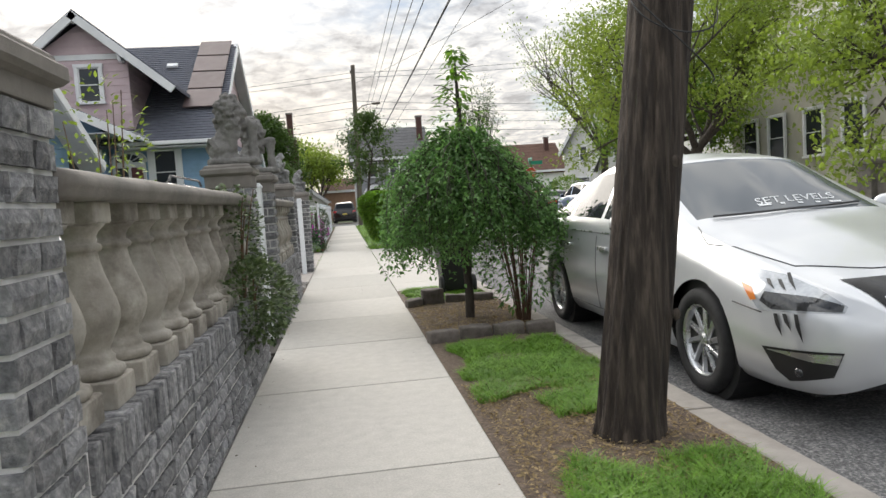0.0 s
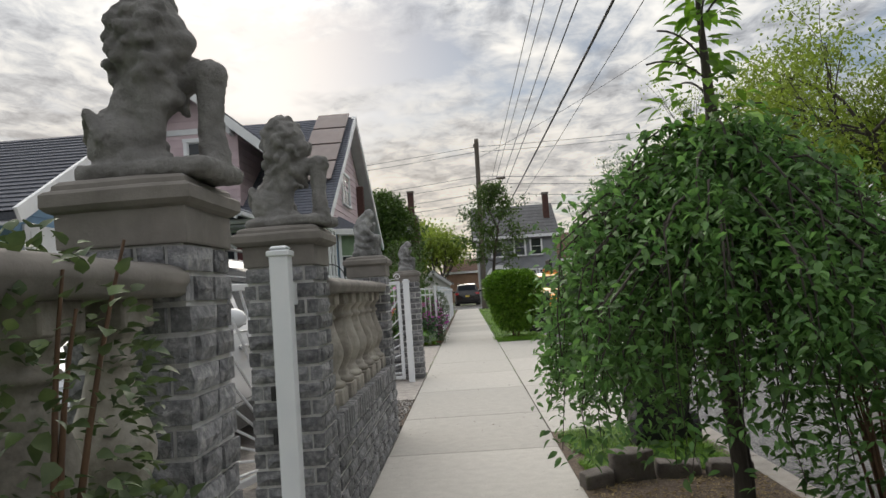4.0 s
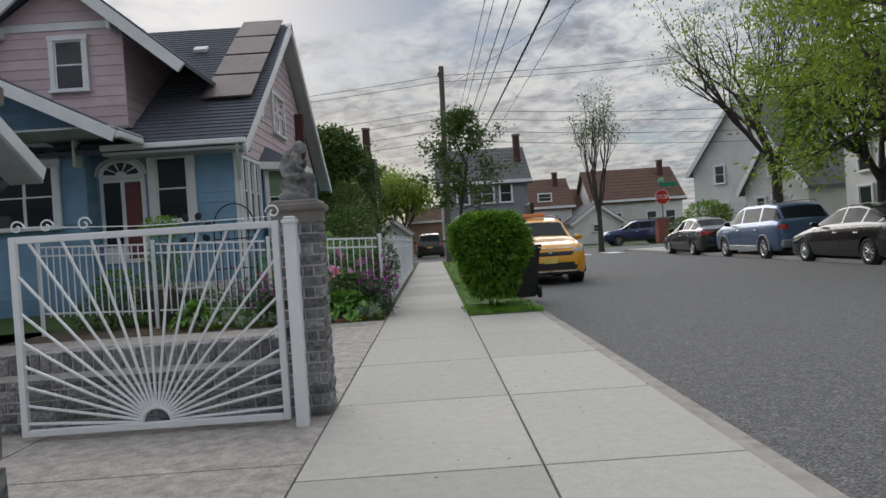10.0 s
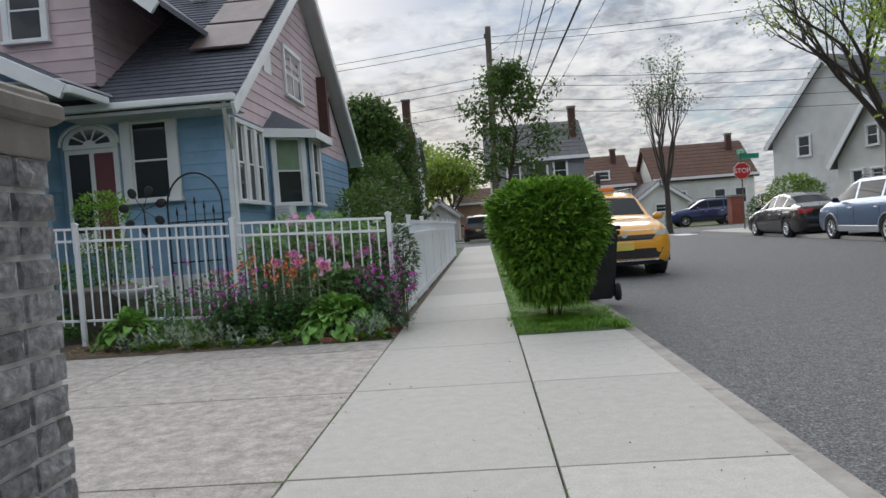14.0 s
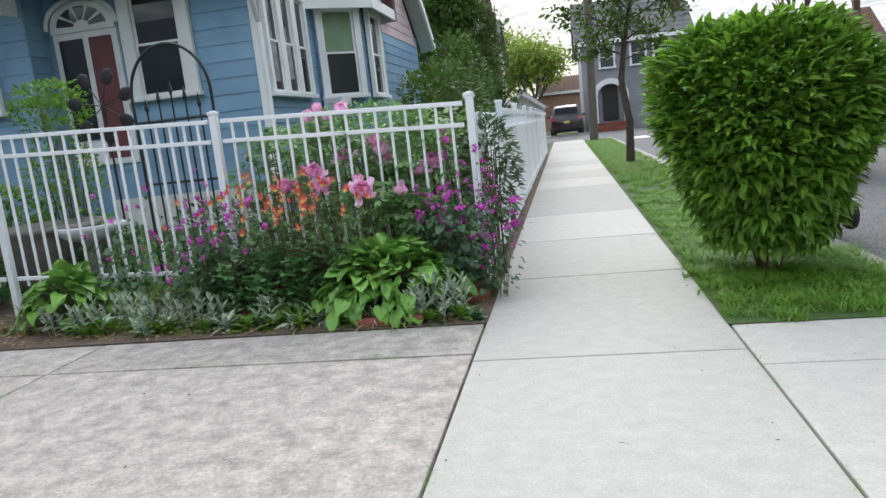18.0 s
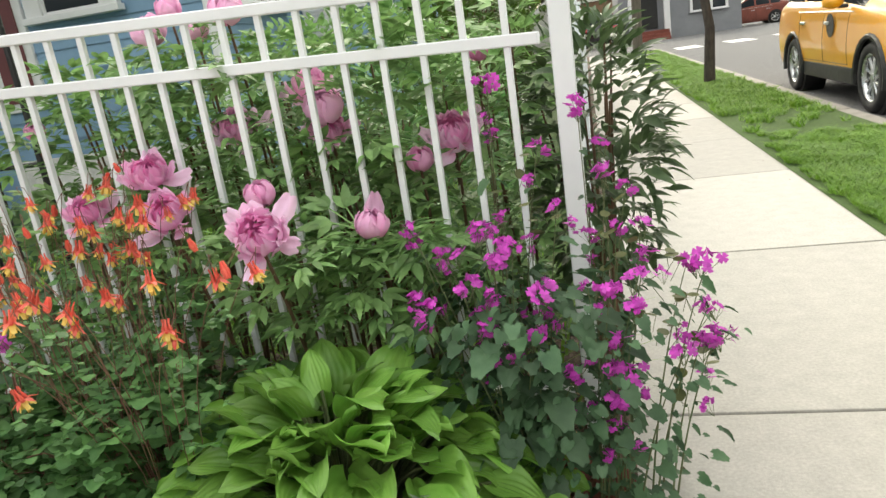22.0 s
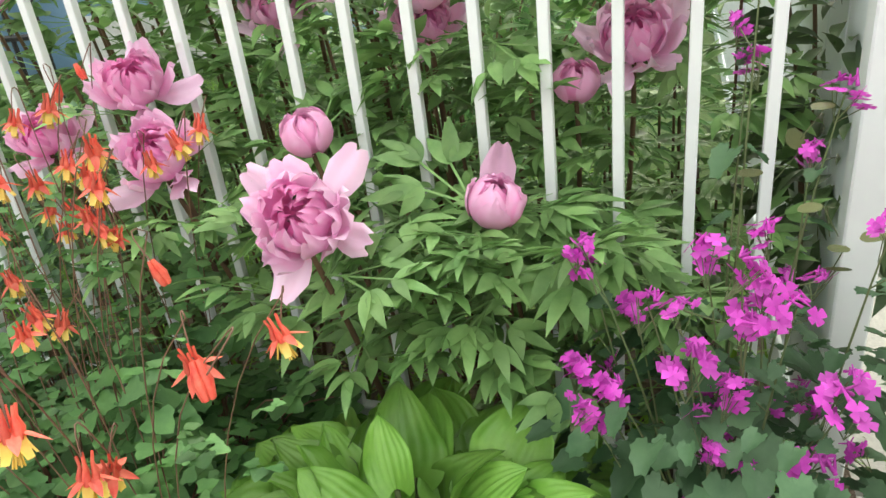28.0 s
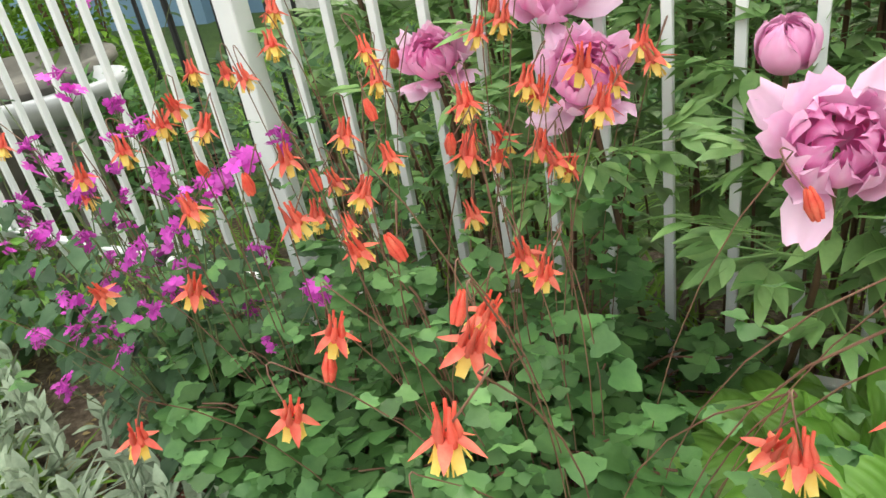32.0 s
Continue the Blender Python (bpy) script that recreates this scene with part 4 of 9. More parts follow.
up = pole((1.235, 3.1, -0.05), (2.55, 3.45, 9.0), 0.155, 0.115, M_WOOD, "utility_pole", "dark weathered leaning wooden utility pole with loose wires", "utility pole")
for k, (z0, s) in enumerate(((1.95, 0), (2.15, 1))):
    pts = [(0.17 * math.cos(a) + (z0 + 0.2 * math.sin(a * 1.5)) * 0.147, 0.17 * math.sin(a), z0 + 0.30 * math.sin(a * 0.8 + s)) for a in [3.1 + 0.16 * i for i in range(18)]]
    part("loose_wire", tube(pts, 0.004, 5), M_WIRE, up)
for x, y, z in ((0.03, -0.16, 1.3), (0.1, -0.15, 0.62), (0.06, -0.16, 2.1)):
    part("knot", add_ball(bmesh.new(), (x + z * 0.147, y, z), (0.022, 0.012, 0.028), 2), M_WOOD, up)

p2 = pole((0.95, 43.6, -0.05), (1.15, 43.6, 9.75), 0.16, 0.12, M_POLE2, "utility_pole", "tall wooden utility pole at the street corner", "utility pole", 5)
part("street_light_arm", tube([(0.1, 0, 6.9), (0.6, 0, 7.35), (1.3, 0, 7.45)], 0.03, 6), M_POLE2, p2)
part("street_light", box(1.2, 1.7, -0.09, 0.09, 7.38, 7.5, 0.03), M_POLE2, p2)
part("insulator_arm", box(0.0, 0.3, -0.05, 0.05, 9.3, 9.5, 0.01), M_POLE2, p2)


def cable(a, b, sag, r, name="overhead_cable"):
    a, b = Vector(a), Vector(b)
    pts = [a.lerp(b, i / 16) - Vector((0, 0, sag * 4 * (i / 16) * (1 - i / 16))) for i in range(17)]
    ob = link_mesh(name, tube(pts, r, 5), M_WIRE)
    return tagged(ob, "black overhead cable strung between utility poles", "cable", "overhead cables")


for x, z0, z1, r in ((3.12, 6.35, 6.7, 0.030), (2.80, 7.9, 8.1, 0.014), (2.95, 8.3, 8.4, 0.014), (2.62, 8.6, 8.8, 0.012), (2.45, 9.0, 9.1, 0.012), (2.88, 7.3, 7.5, 0.016), (3.95, 6.75, 6.9, 0.010)):
    cable((x, -12.0, z0), (x - 0.25, 95.0, z1), 0.25, r)
for z, dz, yy in ((9.3, 1.3, 0), (9.0, 1.3, 0), (7.6, 0.4, 1), (7.2, 0.3, 1), (6.6, 0.2, 1), (6.1, 0.1, 1)):
    cable((1.1, 43.6, z), (38, 43.6 + 6 * yy, z + dz * 2.2), 0.8, 0.012)
    cable((-38, 43.6 + 4 * yy, z - dz * 0.8), (1.1, 43.6, z), 0.8, 0.012)
cable((1.1, 43.6, 8.6), (13.0, 8.0, 9.5), 0.5, 0.009)


def wheelie_bin(at, rz, label):
    t = thing("wheelie_bin", label, "rubbish bin", "black rubbish bins", at, rz)
    bm = bmesh.new()
    lo, hi = [bm.verts.new(p) for p in ((-0.21, -0.22, 0.03), (0.21, -0.22, 0.03), (0.21, 0.22, 0.03), (-0.21, 0.22, 0.03))], [bm.verts.new(p) for p in ((-0.29, -0.31, 0.90), (0.29, -0.31, 0.90), (0.29, 0.31, 0.90), (-0.29, 0.31, 0.90))]
    for k in range(4):
        bm.faces.new((lo[k], lo[(k + 1) % 4], hi[(k + 1) % 4], hi[k]))
    bm.faces.new(lo[::-1])
    bmesh.ops.bevel(bm, geom=bm.edges[:], offset=0.03, segments=2, affect="EDGES")
    part("tub", bm, M_BLACK, t, smooth=False)
    part("rim", box(-0.31, 0.31, -0.33, 0.33, 0.86, 0.92, 0.015, 2), M_BLACK, t)
    part("lid", roughen(box(-0.32, 0.32, -0.34, 0.36, 0.93, 0.985, 0.02, 3), 0.006, 5), M_BLACK, t)
    part("handle", tube([(-0.25, 0.38, 0.93), (0.25, 0.38, 0.93)], 0.016, 8), M_BLACK, t)
    for s in (-1, 1):
        part("wheel", add_lathe(bmesh.new(), [(0.11, -0.03), (0.12, 0), (0.11, 0.03)], 18), M_RUB, t).matrix_basis = pose(s * 0.25, 0.22, 0.12, 0, 90, 0)
    return t


wheelie_bin((1.31, 8.76, 0.0), 182, "black wheeled rubbish bin on the driveway apron").scale = (0.80, 0.80, 0.95)
wheelie_bin((1.78, 21.6, -0.02), 180, "black wheeled rubbish bin at the kerb behind the hedge")


def rock(at, size, rz, seed):
    bm = box(-size[0] / 2, size[0] / 2, -size[1] / 2, size[1] / 2, 0, size[2], 0.02, 2)
    bmesh.ops.subdivide_edges(bm, edges=bm.edges[:], cuts=1, use_grid_fill=True)
    roughen(bm, 0.022, 7, seed)
    ob = link_mesh("edging_stone", bm, M_ROCK, smooth=True)
    ob.matrix_basis = pose(at[0], at[1], -0.02, 0, 0, rz)
    return tagged(ob, "rough grey-brown stone edging the planting bed", "stone", "stones edging the tree bed")


for i, (x, y, L, rz) in enumerate([(0.72, 5.66, 0.29, 14), (1.00, 5.74, 0.30, 8), (1.28, 5.74, 0.30, 0), (1.54, 5.68, 0.26, -8), (0.68, 7.72, 0.2, 10), (0.90, 7.80, 0.27, 6), (1.18, 7.82, 0.28, -4), (1.46, 7.78, 0.28, -6)]):
    rock((x, y), (L * 0.9, 0.13, 0.115 if i != 5 else 0.2), rz, i * 3.1)

# stop sign with street name plates
t = thing("stop_sign", "red octagonal stop sign with green street name plates above", "road sign", "", (12.15, 44.8, -0.1))
M_SIGNR = surf("sign_red", [(0.42, 0.012, 0.018), (0.48, 0.02, 0.025)], 8, 0.4, 0.0)
M_SIGNG = surf("sign_green", [(0.01, 0.22, 0.13), (0.015, 0.26, 0.16)], 8, 0.4, 0.0)
M_SIGNW = surf("sign_white", [(0.75, 0.75, 0.75), (0.8, 0.8, 0.8)], 8, 0.4, 0.0)
part("post", tube([(0, 0, 0), (0, 0, 3.6)], 0.03, 8), M_POLE2, t)
oct_ = [(0.40 * math.cos(math.pi / 8 + k * math.pi / 4), -0.05, 2.72 + 0.40 * math.sin(math.pi / 8 + k * math.pi / 4)) for k in range(8)]
part("sign_rim", add_poly(bmesh.new(), oct_, 0.01, (0, 1, 0)), M_SIGNW, t)
part("sign_plate", add_poly(bmesh.new(), [(x * 0.94, -0.056, 2.72 + (z - 2.72) * 0.94) for x, y, z in oct_], 0.005, (0, 1, 0)), M_SIGNR, t)
cu = bpy.data.curves.new("lettering", "FONT")
cu.body, cu.size, cu.extrude, cu.align_x, cu.align_y = "STOP", 0.30, 0.002, "CENTER", "CENTER"
tmp = new("lettering_blank", cu)
me = bpy.data.meshes.new_from_object(tmp.evaluated_get(bpy.context.evaluated_depsgraph_get()))
bpy.data.objects.remove(tmp)
me.materials.clear(), me.materials.append(M_SIGNW)
share("lettering", me, t, pose(0, -0.062, 2.72, 90, 0, 0))
part("street_plate", box(-0.1, 0.8, -0.01, 0.01, 3.25, 3.48, 0.003), M_SIGNG, t, "green street name plate")
part("street_plate", box(-0.01, 0.01, -0.5, 0.5, 3.5, 3.7, 0.003), M_SIGNG, t, "green street name plate")

# ---- white fence round the garden ----
def fence_panel(x0, x1, z0, z1, y, n):
    """A picket fence panel between two posts; z0, z1: rise of the top rail from one end to the other."""
    t = thing("picket_fence", "white painted metal picket fence between square posts", "fence", "white fence round the garden", (x0, y, 0))
    L = x1 - x0
    for name, zz in (("top_rail", 0.0), ("upper_rail", -0.142), ("bottom_rail", -1.09)):
        bm = bmesh.new()
        add_box(bm, 0.025, L - 0.025, -0.014, 0.014, -0.030, 0.0, 0.003)
        for v in bm.verts:
            v.co.z += z0 + (z1 - z0) * v.co.x / L + zz
        part(name, bm, M_WHITE, t)
    pk = mesh_of(box(-0.0085, 0.0085, -0.0085, 0.0085, -1.165, -0.012, 0.0015), M_WHITE, "picket")
    for i in range(n):
        f = (i + 1) / (n + 1)
        share("picket", pk, t, pose(L * f, 0, z0 + (z1 - z0) * f))
    return t


def fence_post(x, y, h, size=0.052):
    t = thing("fence_post", "square white metal fence post with a flat cap", "fence post", "white fence posts", (x, y, 0))
    s = size / 2
    part("post", box(-s, s, -s, s, -0.08, h - 0.03, 0.003), M_WHITE, t)
    bm = box(-s - 0.006, s + 0.006, -s - 0.006, s + 0.006, h - 0.03, h - 0.008, 0.003)
    add_box(bm, -s * 0.7, s * 0.7, -s * 0.7, s * 0.7, h - 0.008, h, 0.004)
    part("post_cap", bm, M_WHITE, t)
    return t


FENCE_Y = 20.15
POSTS = [(-0.74, 1.335), (-2.575, 1.405), (-4.465, 1.475), (-6.33, 1.54)]
for x, h in POSTS:
    fence_post(x, FENCE_Y, h)
for (xb, hb), (xa, ha) in zip(POSTS, POSTS[1:]):
    fence_panel(xa + 0.026, xb - 0.026, ha - 0.06, hb - 0.06, FENCE_Y, 16)
# return along the pavement: solid vinyl panels with a small lattice top
SIDE_X = -0.745


def vinyl_panel(y0, y1):
    t = thing("vinyl_fence", "white solid vinyl fence along the pavement", "fence", "white vinyl fence along the pavement", (SIDE_X, y0, 0))
    L = y1 - y0
    nb = int(L / 0.15)
    bd = mesh_of(box(-0.011, 0.011, -L / nb / 2 + 0.002, L / nb / 2 - 0.002, 0.12, 1.02, 0.003), M_VINYL, "board")
    for i in range(nb):
        share("board", bd, t, pose(0, L * (i + 0.5) / nb, 0))
    for nm, a, b in (("bottom_rail", 0.03, 0.15), ("middle_rail", 0.98, 1.06), ("top_rail", 1.19, 1.25)):
        part(nm, box(-0.022, 0.022, 0.02, L - 0.02, a, b, 0.004), M_VINYL, t)
    sp = mesh_of(box(-0.012, 0.012, -0.012, 0.012, 1.04, 1.2, 0.002), M_VINYL, "spindle")
    for i in range(int(L / 0.11)):
        share("spindle", sp, t, pose(0, 0.07 + i * 0.11, 0))
    p = part("post", box(-0.03, 0.03, -0.03, 0.03, -0.05, 1.3, 0.004), M_VINYL, t)
    part("post_cap", box(-0.037, 0.037, -0.037, 0.037, 1.29, 1.325, 0.008), M_VINYL, t)
    p.location = (0, L, 0)
    t.children[-1].location = (0, L, 0)
    return t


for i in range(8):
    vinyl_panel(20.18 + i * 2.2, 20.18 + (i + 1) * 2.2)


# ---- sunburst gates and gate posts ----
def gate_post(x, y, h, label):
    t = thing("gate_post", label, "gate post", "white gate posts", (x, y, 0))
    part("post", box(-0.041, 0.041, -0.041, 0.041, -0.05, h - 0.03, 0.008, 2), M_WHITE, t)
    bm = box(-0.049, 0.049, -0.049, 0.049, h - 0.05, h - 0.025, 0.004)
    add_box(bm, -0.04, 0.04, -0.04, 0.04, h - 0.025, h - 0.005, 0.012)
    part("post_cap", bm, M_WHITE, t)
    part("bracket", box(0.02, 0.16, -0.035, -0.012 + 0.04, h - 0.26, h - 0.16, 0.003) if x < -10 else box(-0.03, 0.03, 0.045, 0.16, h - 0.26, h - 0.16, 0.003), M_WHITE, t)
    for z in (0.62, 0.80):
        part("hinge", tube([(-0.055, -0.02, z - 0.03), (-0.055, -0.02, z + 0.03)], 0.012), M_BLACK, t)
    return t


def sunburst_gate(at, rz, width, h, label, scrolls=True):
    """An iron gate whose bars fan out from a half disc at the foot; local x runs from the hinge."""
    t = thing("sunburst_gate", label, "gate", "white sunburst gates", at, rz)
    f = 0.045
    for nm, b in (("hinge_stile", (0, f, 0.03, h)), ("latch_stile", (width - f, width, 0.03, h)), ("bottom_rail", (f + 0.001, width - f - 0.001, 0.03, 0.03 + f)), ("top_rail", (f + 0.001, width - f - 0.001, h - f, h))):
        part(nm, box(b[0], b[1], -0.02, 0.02, b[2], b[3], 0.004), M_WHITE, t)
    cx, cz = width / 2, 0.075
    arc = [(cx + 0.1 * math.cos(a), 0, cz + 0.1 * math.sin(a)) for a in [math.pi * k / 16 for k in range(17)]]
    part("hub_arc", tube(arc, 0.016, 6), M_WHITE, t)
    n = 22
    for k in range(n + 1):
        a = math.pi * (k + 0.35) / (n + 0.7)
        d = (math.cos(a), math.sin(a))
        s = min([(width / 2 - f) / max(1e-6, abs(d[0])), (h - f - cz) / max(1e-6, d[1])])
        part("bar", tube([(cx + d[0] * 0.1, 0, cz + d[1] * 0.1), (cx + d[0] * s, 0, cz + d[1] * s)], 0.010, 6), M_WHITE, t)
    if scrolls:
        sc = [(0.03 + 0.05 * (1 - k / 22) * math.cos(k * 0.45) - 0.0, 0, h + 0.06 + 0.05 * (1 - k / 22) * math.sin(k * 0.45)) for k in range(18)]
        part("scroll", tube(sc, 0.006, 6), M_WHITE, t)
        for q in (0.97, 0.86, 0.72):
            part("scroll", tube([(width * q - x + 0.03, y, z) for x, y, z in sc], 0.006, 6), M_WHITE, t)
    part("top_wire", tube([(0.06, 0, h + 0.03), (width * 0.5, 0, h + 0.022), (width * 0.95, 0, h + 0.06)], 0.003, 5), M_WHITE, t)
    return t


gate_post(-0.81, 13.16, 1.385, "square white gate post strapped to the brick pier")
gate_post(-0.77, 6.56, 1.425, "square white gate post with a cap beside the lion pier")
sunburst_gate((-0.90, 13.22, 0), 180, 1.78, 1.36, "white iron driveway gate with sunburst bars standing open")
sunburst_gate((-1.06, 9.50, 0), -106.5, 1.78, 1.32, "white iron gate leaf with sunburst bars folded behind the balustrade", False)

# ---- houses ----
def slope_roof(parent, y0, z0, y1, z1, x0, x1, mat, thick=0.12, rows=0, cut=None):
    """A roof plane rising from (y0, z0) to (y1, z1) between x0 and x1, with courses of shingles as fine steps."""
    run = math.hypot(y1 - y0, z1 - z0)
    bm = bmesh.new()
    n = rows or max(1, int(run / 0.19))
    up = Vector((0, -(z1 - z0), (y1 - y0))).normalized()
    if up.z < 0:
        up = -up
    prev = None
    for k in range(n):
        for f, lift in ((k / n, 0.028), ((k + 1) / n, 0.006)):
            row = [bm.verts.new(Vector((x, y0 + (y1 - y0) * f, z0 + (z1 - z0) * f)) + up * lift) for x in (x0, x1)]
            if prev:
                bm.faces.new((prev[0], prev[1], row[1], row[0]))
            prev = row
    p = [Vector((x, y, z)) for y, z in ((y0, z0), (y1, z1)) for x in (x0, x1)]
    a = [bm.verts.new(q) for q in (p[0], p[1], p[3], p[2])]
    b = [bm.verts.new(q - up * thick) for q in (p[0], p[1], p[3], p[2])]
    bm.faces.new(b[::-1])
    for i in range(4):
        bm.faces.new((a[i], b[i], b[(i + 1) % 4], a[(i + 1) % 4]))
    bmesh.ops.recalc_face_normals(bm, faces=bm.faces)
    return part("roof", bm, mat, parent)


def beam(parent, name, a, b, w, h, mat):
    """A straight board from a to b, w wide sideways and h deep."""
    a, b = Vector(a), Vector(b)
    d = (b - a)
    m = Matrix.Translation(a) @ d.to_track_quat("X", "Z").to_matrix().to_4x4()
    return part(name, box(0, d.length, -w / 2, w / 2, -h, 0, 0.006, m=m), mat, parent)


def window(parent, m, w, h, sash=True, glass_mat=None, trim=0.11, blind=None, mull=0):
    """A sash window in local x (across) and z (up), facing local -y, with frame, sill and panes."""
    e = new("window")
    e.parent = parent
    e.matrix_basis = m @ pose(0, -0.062, 0)
    bm = bmesh.new()
    add_box(bm, -w / 2 - trim, -w / 2, -0.035, 0.05, 0, h, 0.004)
    add_box(bm, w / 2, w / 2 + trim, -0.035, 0.05, 0, h, 0.004)
    add_box(bm, -w / 2 - trim - 0.02, w / 2 + trim + 0.02, -0.045, 0.05, h, h + trim, 0.004)
    part("window_frame", bm, M_TRIM, e)
    part("window_sill", box(-w / 2 - trim - 0.03, w / 2 + trim + 0.03, -0.075, 0.05, -0.07, 0.0, 0.006), M_TRIM, e)
    cols = mull + 1
    for c in range(cols):
        xa, xb = -w / 2 + w * c / cols, -w / 2 + w * (c + 1) / cols
        s = 0.035
        bm = bmesh.new()
        for za, zb, yy in ((0, h / 2 + 0.02, 0.0), (h / 2 - 0.02, h, 0.02)) if sash else ((0, h, 0.0),):
            add_box(bm, xa, xa + s, yy, yy + 0.03, za, zb)
            add_box(bm, xb - s, xb, yy, yy + 0.03, za, zb)
            add_box(bm, xa + s, xb - s, yy, yy + 0.03, za, za + s)
            add_box(bm, xa + s, xb - s, yy, yy + 0.03, zb - s, zb)
        part("sash", bm, M_TRIM, e)
        if sash:
            part("pane", box(xa + s, xb - s, 0.012, 0.016, s, h / 2 - 0.012), glass_mat or M_WIN, e)
            part("pane", box(xa + s, xb - s, 0.032, 0.036, h / 2 + 0.012, h - s), blind or glass_mat or M_WIN, e)
        else:
            part("pane", box(xa + s, xb - s, 0.012, 0.016, s, h - s), glass_mat or M_WIN, e)
    return e


def siding(parent, m, outline, mat, step=0.24, thick=0.02):
    """Courses of wide shingles in local x-z, clipped to a convex outline; each course is a board of its own."""
    zs = [p[1] for p in outline]
    z = min(zs)
    while z < max(zs) - 0.01:
        z2 = min(z + step, max(zs))
        lo, hi = span(outline, z + 0.004), span(outline, z2 - 0.004)
        if lo and hi:
            bm = bmesh.new()
            p = [(lo[0], -thick, z), (lo[1], -thick, z), (hi[1], -0.004, z2 - 0.004), (hi[0], -0.004, z2 - 0.004)]
            q = [(a, 0.03, c) for a, b, c in p]
            v, u = [bm.verts.new(a) for a in p], [bm.verts.new(a) for a in q]
            bm.faces.new(v), bm.faces.new(u[::-1])
            for i in range(4):
                bm.faces.new((v[i], u[i], u[(i + 1) % 4], v[(i + 1) % 4]))
            bmesh.ops.recalc_face_normals(bm, faces=bm.faces)
            ob = part("shingle_course", bm, mat, parent)
            ob.matrix_basis = m
        z = z2
    return None


def span(outline, z):
    xs = []
    for (x0, z0), (x1, z1) in zip(outline, outline[1:] + outline[:1]):
        if (z0 - z) * (z1 - z) < 0:
            xs.append(x0 + (x1 - x0) * (z - z0) / (z1 - z0))
    return (min(xs), max(xs)) if len(xs) >= 2 else None


def facing(x, y, z, rz):
    return pose(x, y, z, 0, 0, rz)


# the blue and pink house on the corner
house = thing("house", "blue shingled house with pink gables and white trim", "house", "", (-8, 26, 0))
HM = Matrix.Translation((8, -26, 0))


def hp(ob):
    """Shift a part that was built in world coordinates under the house."""
    ob.matrix_basis = HM @ ob.matrix_basis
    return ob


EZ, RZ, EY, RY, GX = 3.98, 8.42, 25.0, 31.4, -3.95
hp(slope_roof(house, EY - 0.35, EZ - 0.26, RY, RZ, -14.5, GX, M_ROOF))
hp(slope_roof(house, 2 * RY - EY + 0.35, EZ - 0.26, RY, RZ, -14.5, GX, M_ROOF))
for s in (1, -1):
    ya = RY + s * (RY - EY + 0.5)
    hp(beam(house, "rake_board", (GX - 0.02, ya, EZ - 0.38), (GX - 0.02, RY, RZ + 0.03), 0.07, 0.24, M_TRIM))
hp(part("gutter", box(-7.2, GX + 0.02, EY - 0.52, EY - 0.38, EZ - 0.33, EZ - 0.2, 0.03, 2), M_TRIM, house))
hp(part("soffit", box(-7.2, GX - 0.1, EY - 0.4, EY + 0.45, EZ - 0.42, EZ - 0.36), M_SOFFIT, house))
# ground floor walls
WX, WY = -4.42, 25.45
hp(part("wall", box(-7.2, WX, WY, WY + 0.15, 0, 3.9), M_BLUE, house))
hp(part("wall", box(WX - 0.15, WX - 0.001, WY + 0.151, 37.5, 0, 3.9), M_BLUE, house))
hp(part("wall", box(-14, WX - 0.152, 37.3, 37.5, 0, 3.9), M_BLUE, house))
siding(house, HM @ facing(0, WY, 0, 0), [(-7.2, 0.5), (WX, 0.5), (WX, 3.6), (-7.2, 3.6)], M_BLUE)
siding(house, HM @ facing(WX, 0, 0, 90), [(WY, 0.5), (37.4, 0.5), (37.4, 3.6), (WY, 3.6)], M_BLUE)
hp(part("corner_board", box(WX - 0.06, WX + 0.045, WY - 0.045, WY + 0.06, 0.4, 3.62, 0.005), M_TRIM, house))
hp(part("foundation", box(-7.2, WX + 0.03, WY - 0.03, WY + 0.02, 0, 0.55), M_MORTAR, house))
# gable wall above, pink
hp(part("gable_wall", add_poly(bmesh.new(), [(WX, EY + 0.6, 3.9), (WX, 2 * RY - EY - 0.6, 3.9), (WX, RY, RZ - 0.15)], 0.12, (-1, 0, 0)), M_PINK, house))
siding(house, HM @ facing(WX, 0, 0, 90), [(EY + 0.5, 3.62), (2 * RY - EY - 0.5, 3.62), (RY, RZ - 0.2)], M_PINK)
GW = window(house, HM @ facing(WX - 0.02, 30.55, 4.75, 90), 1.5, 1.15, mull=1)
window(house, HM @ facing(WX - 0.02, 34.3, 4.75, 90), 0.6, 0.8)
hp(part("gable_panel", box(WX, WX + 0.03, 28.05, 28.65, 4.95, 5.5, 0.005), M_TRIM, house))
for s in (1, -1):
    ya = RY + s * (RY - EY + 0.35)
    hp(part("rake_soffit", add_poly(bmesh.new(), [(WX, ya, EZ - 0.42), (GX - 0.06, ya, EZ - 0.42), (GX - 0.06, RY, RZ - 0.16), (WX, RY, RZ - 0.16)], 0.03, (0, 0, -1)), M_SOFFIT, house))
# windows of the ground floor
window(house, HM @ facing(-5.95, WY - 0.02, 2.05, 0), 0.72, 1.5, trim=0.2)
for dy in (-0.6, 0.0, 0.6):
    window(house, HM @ facing(WX + 0.02, 26.45 + dy, 1.92, 90), 0.42, 1.52, trim=0.088)
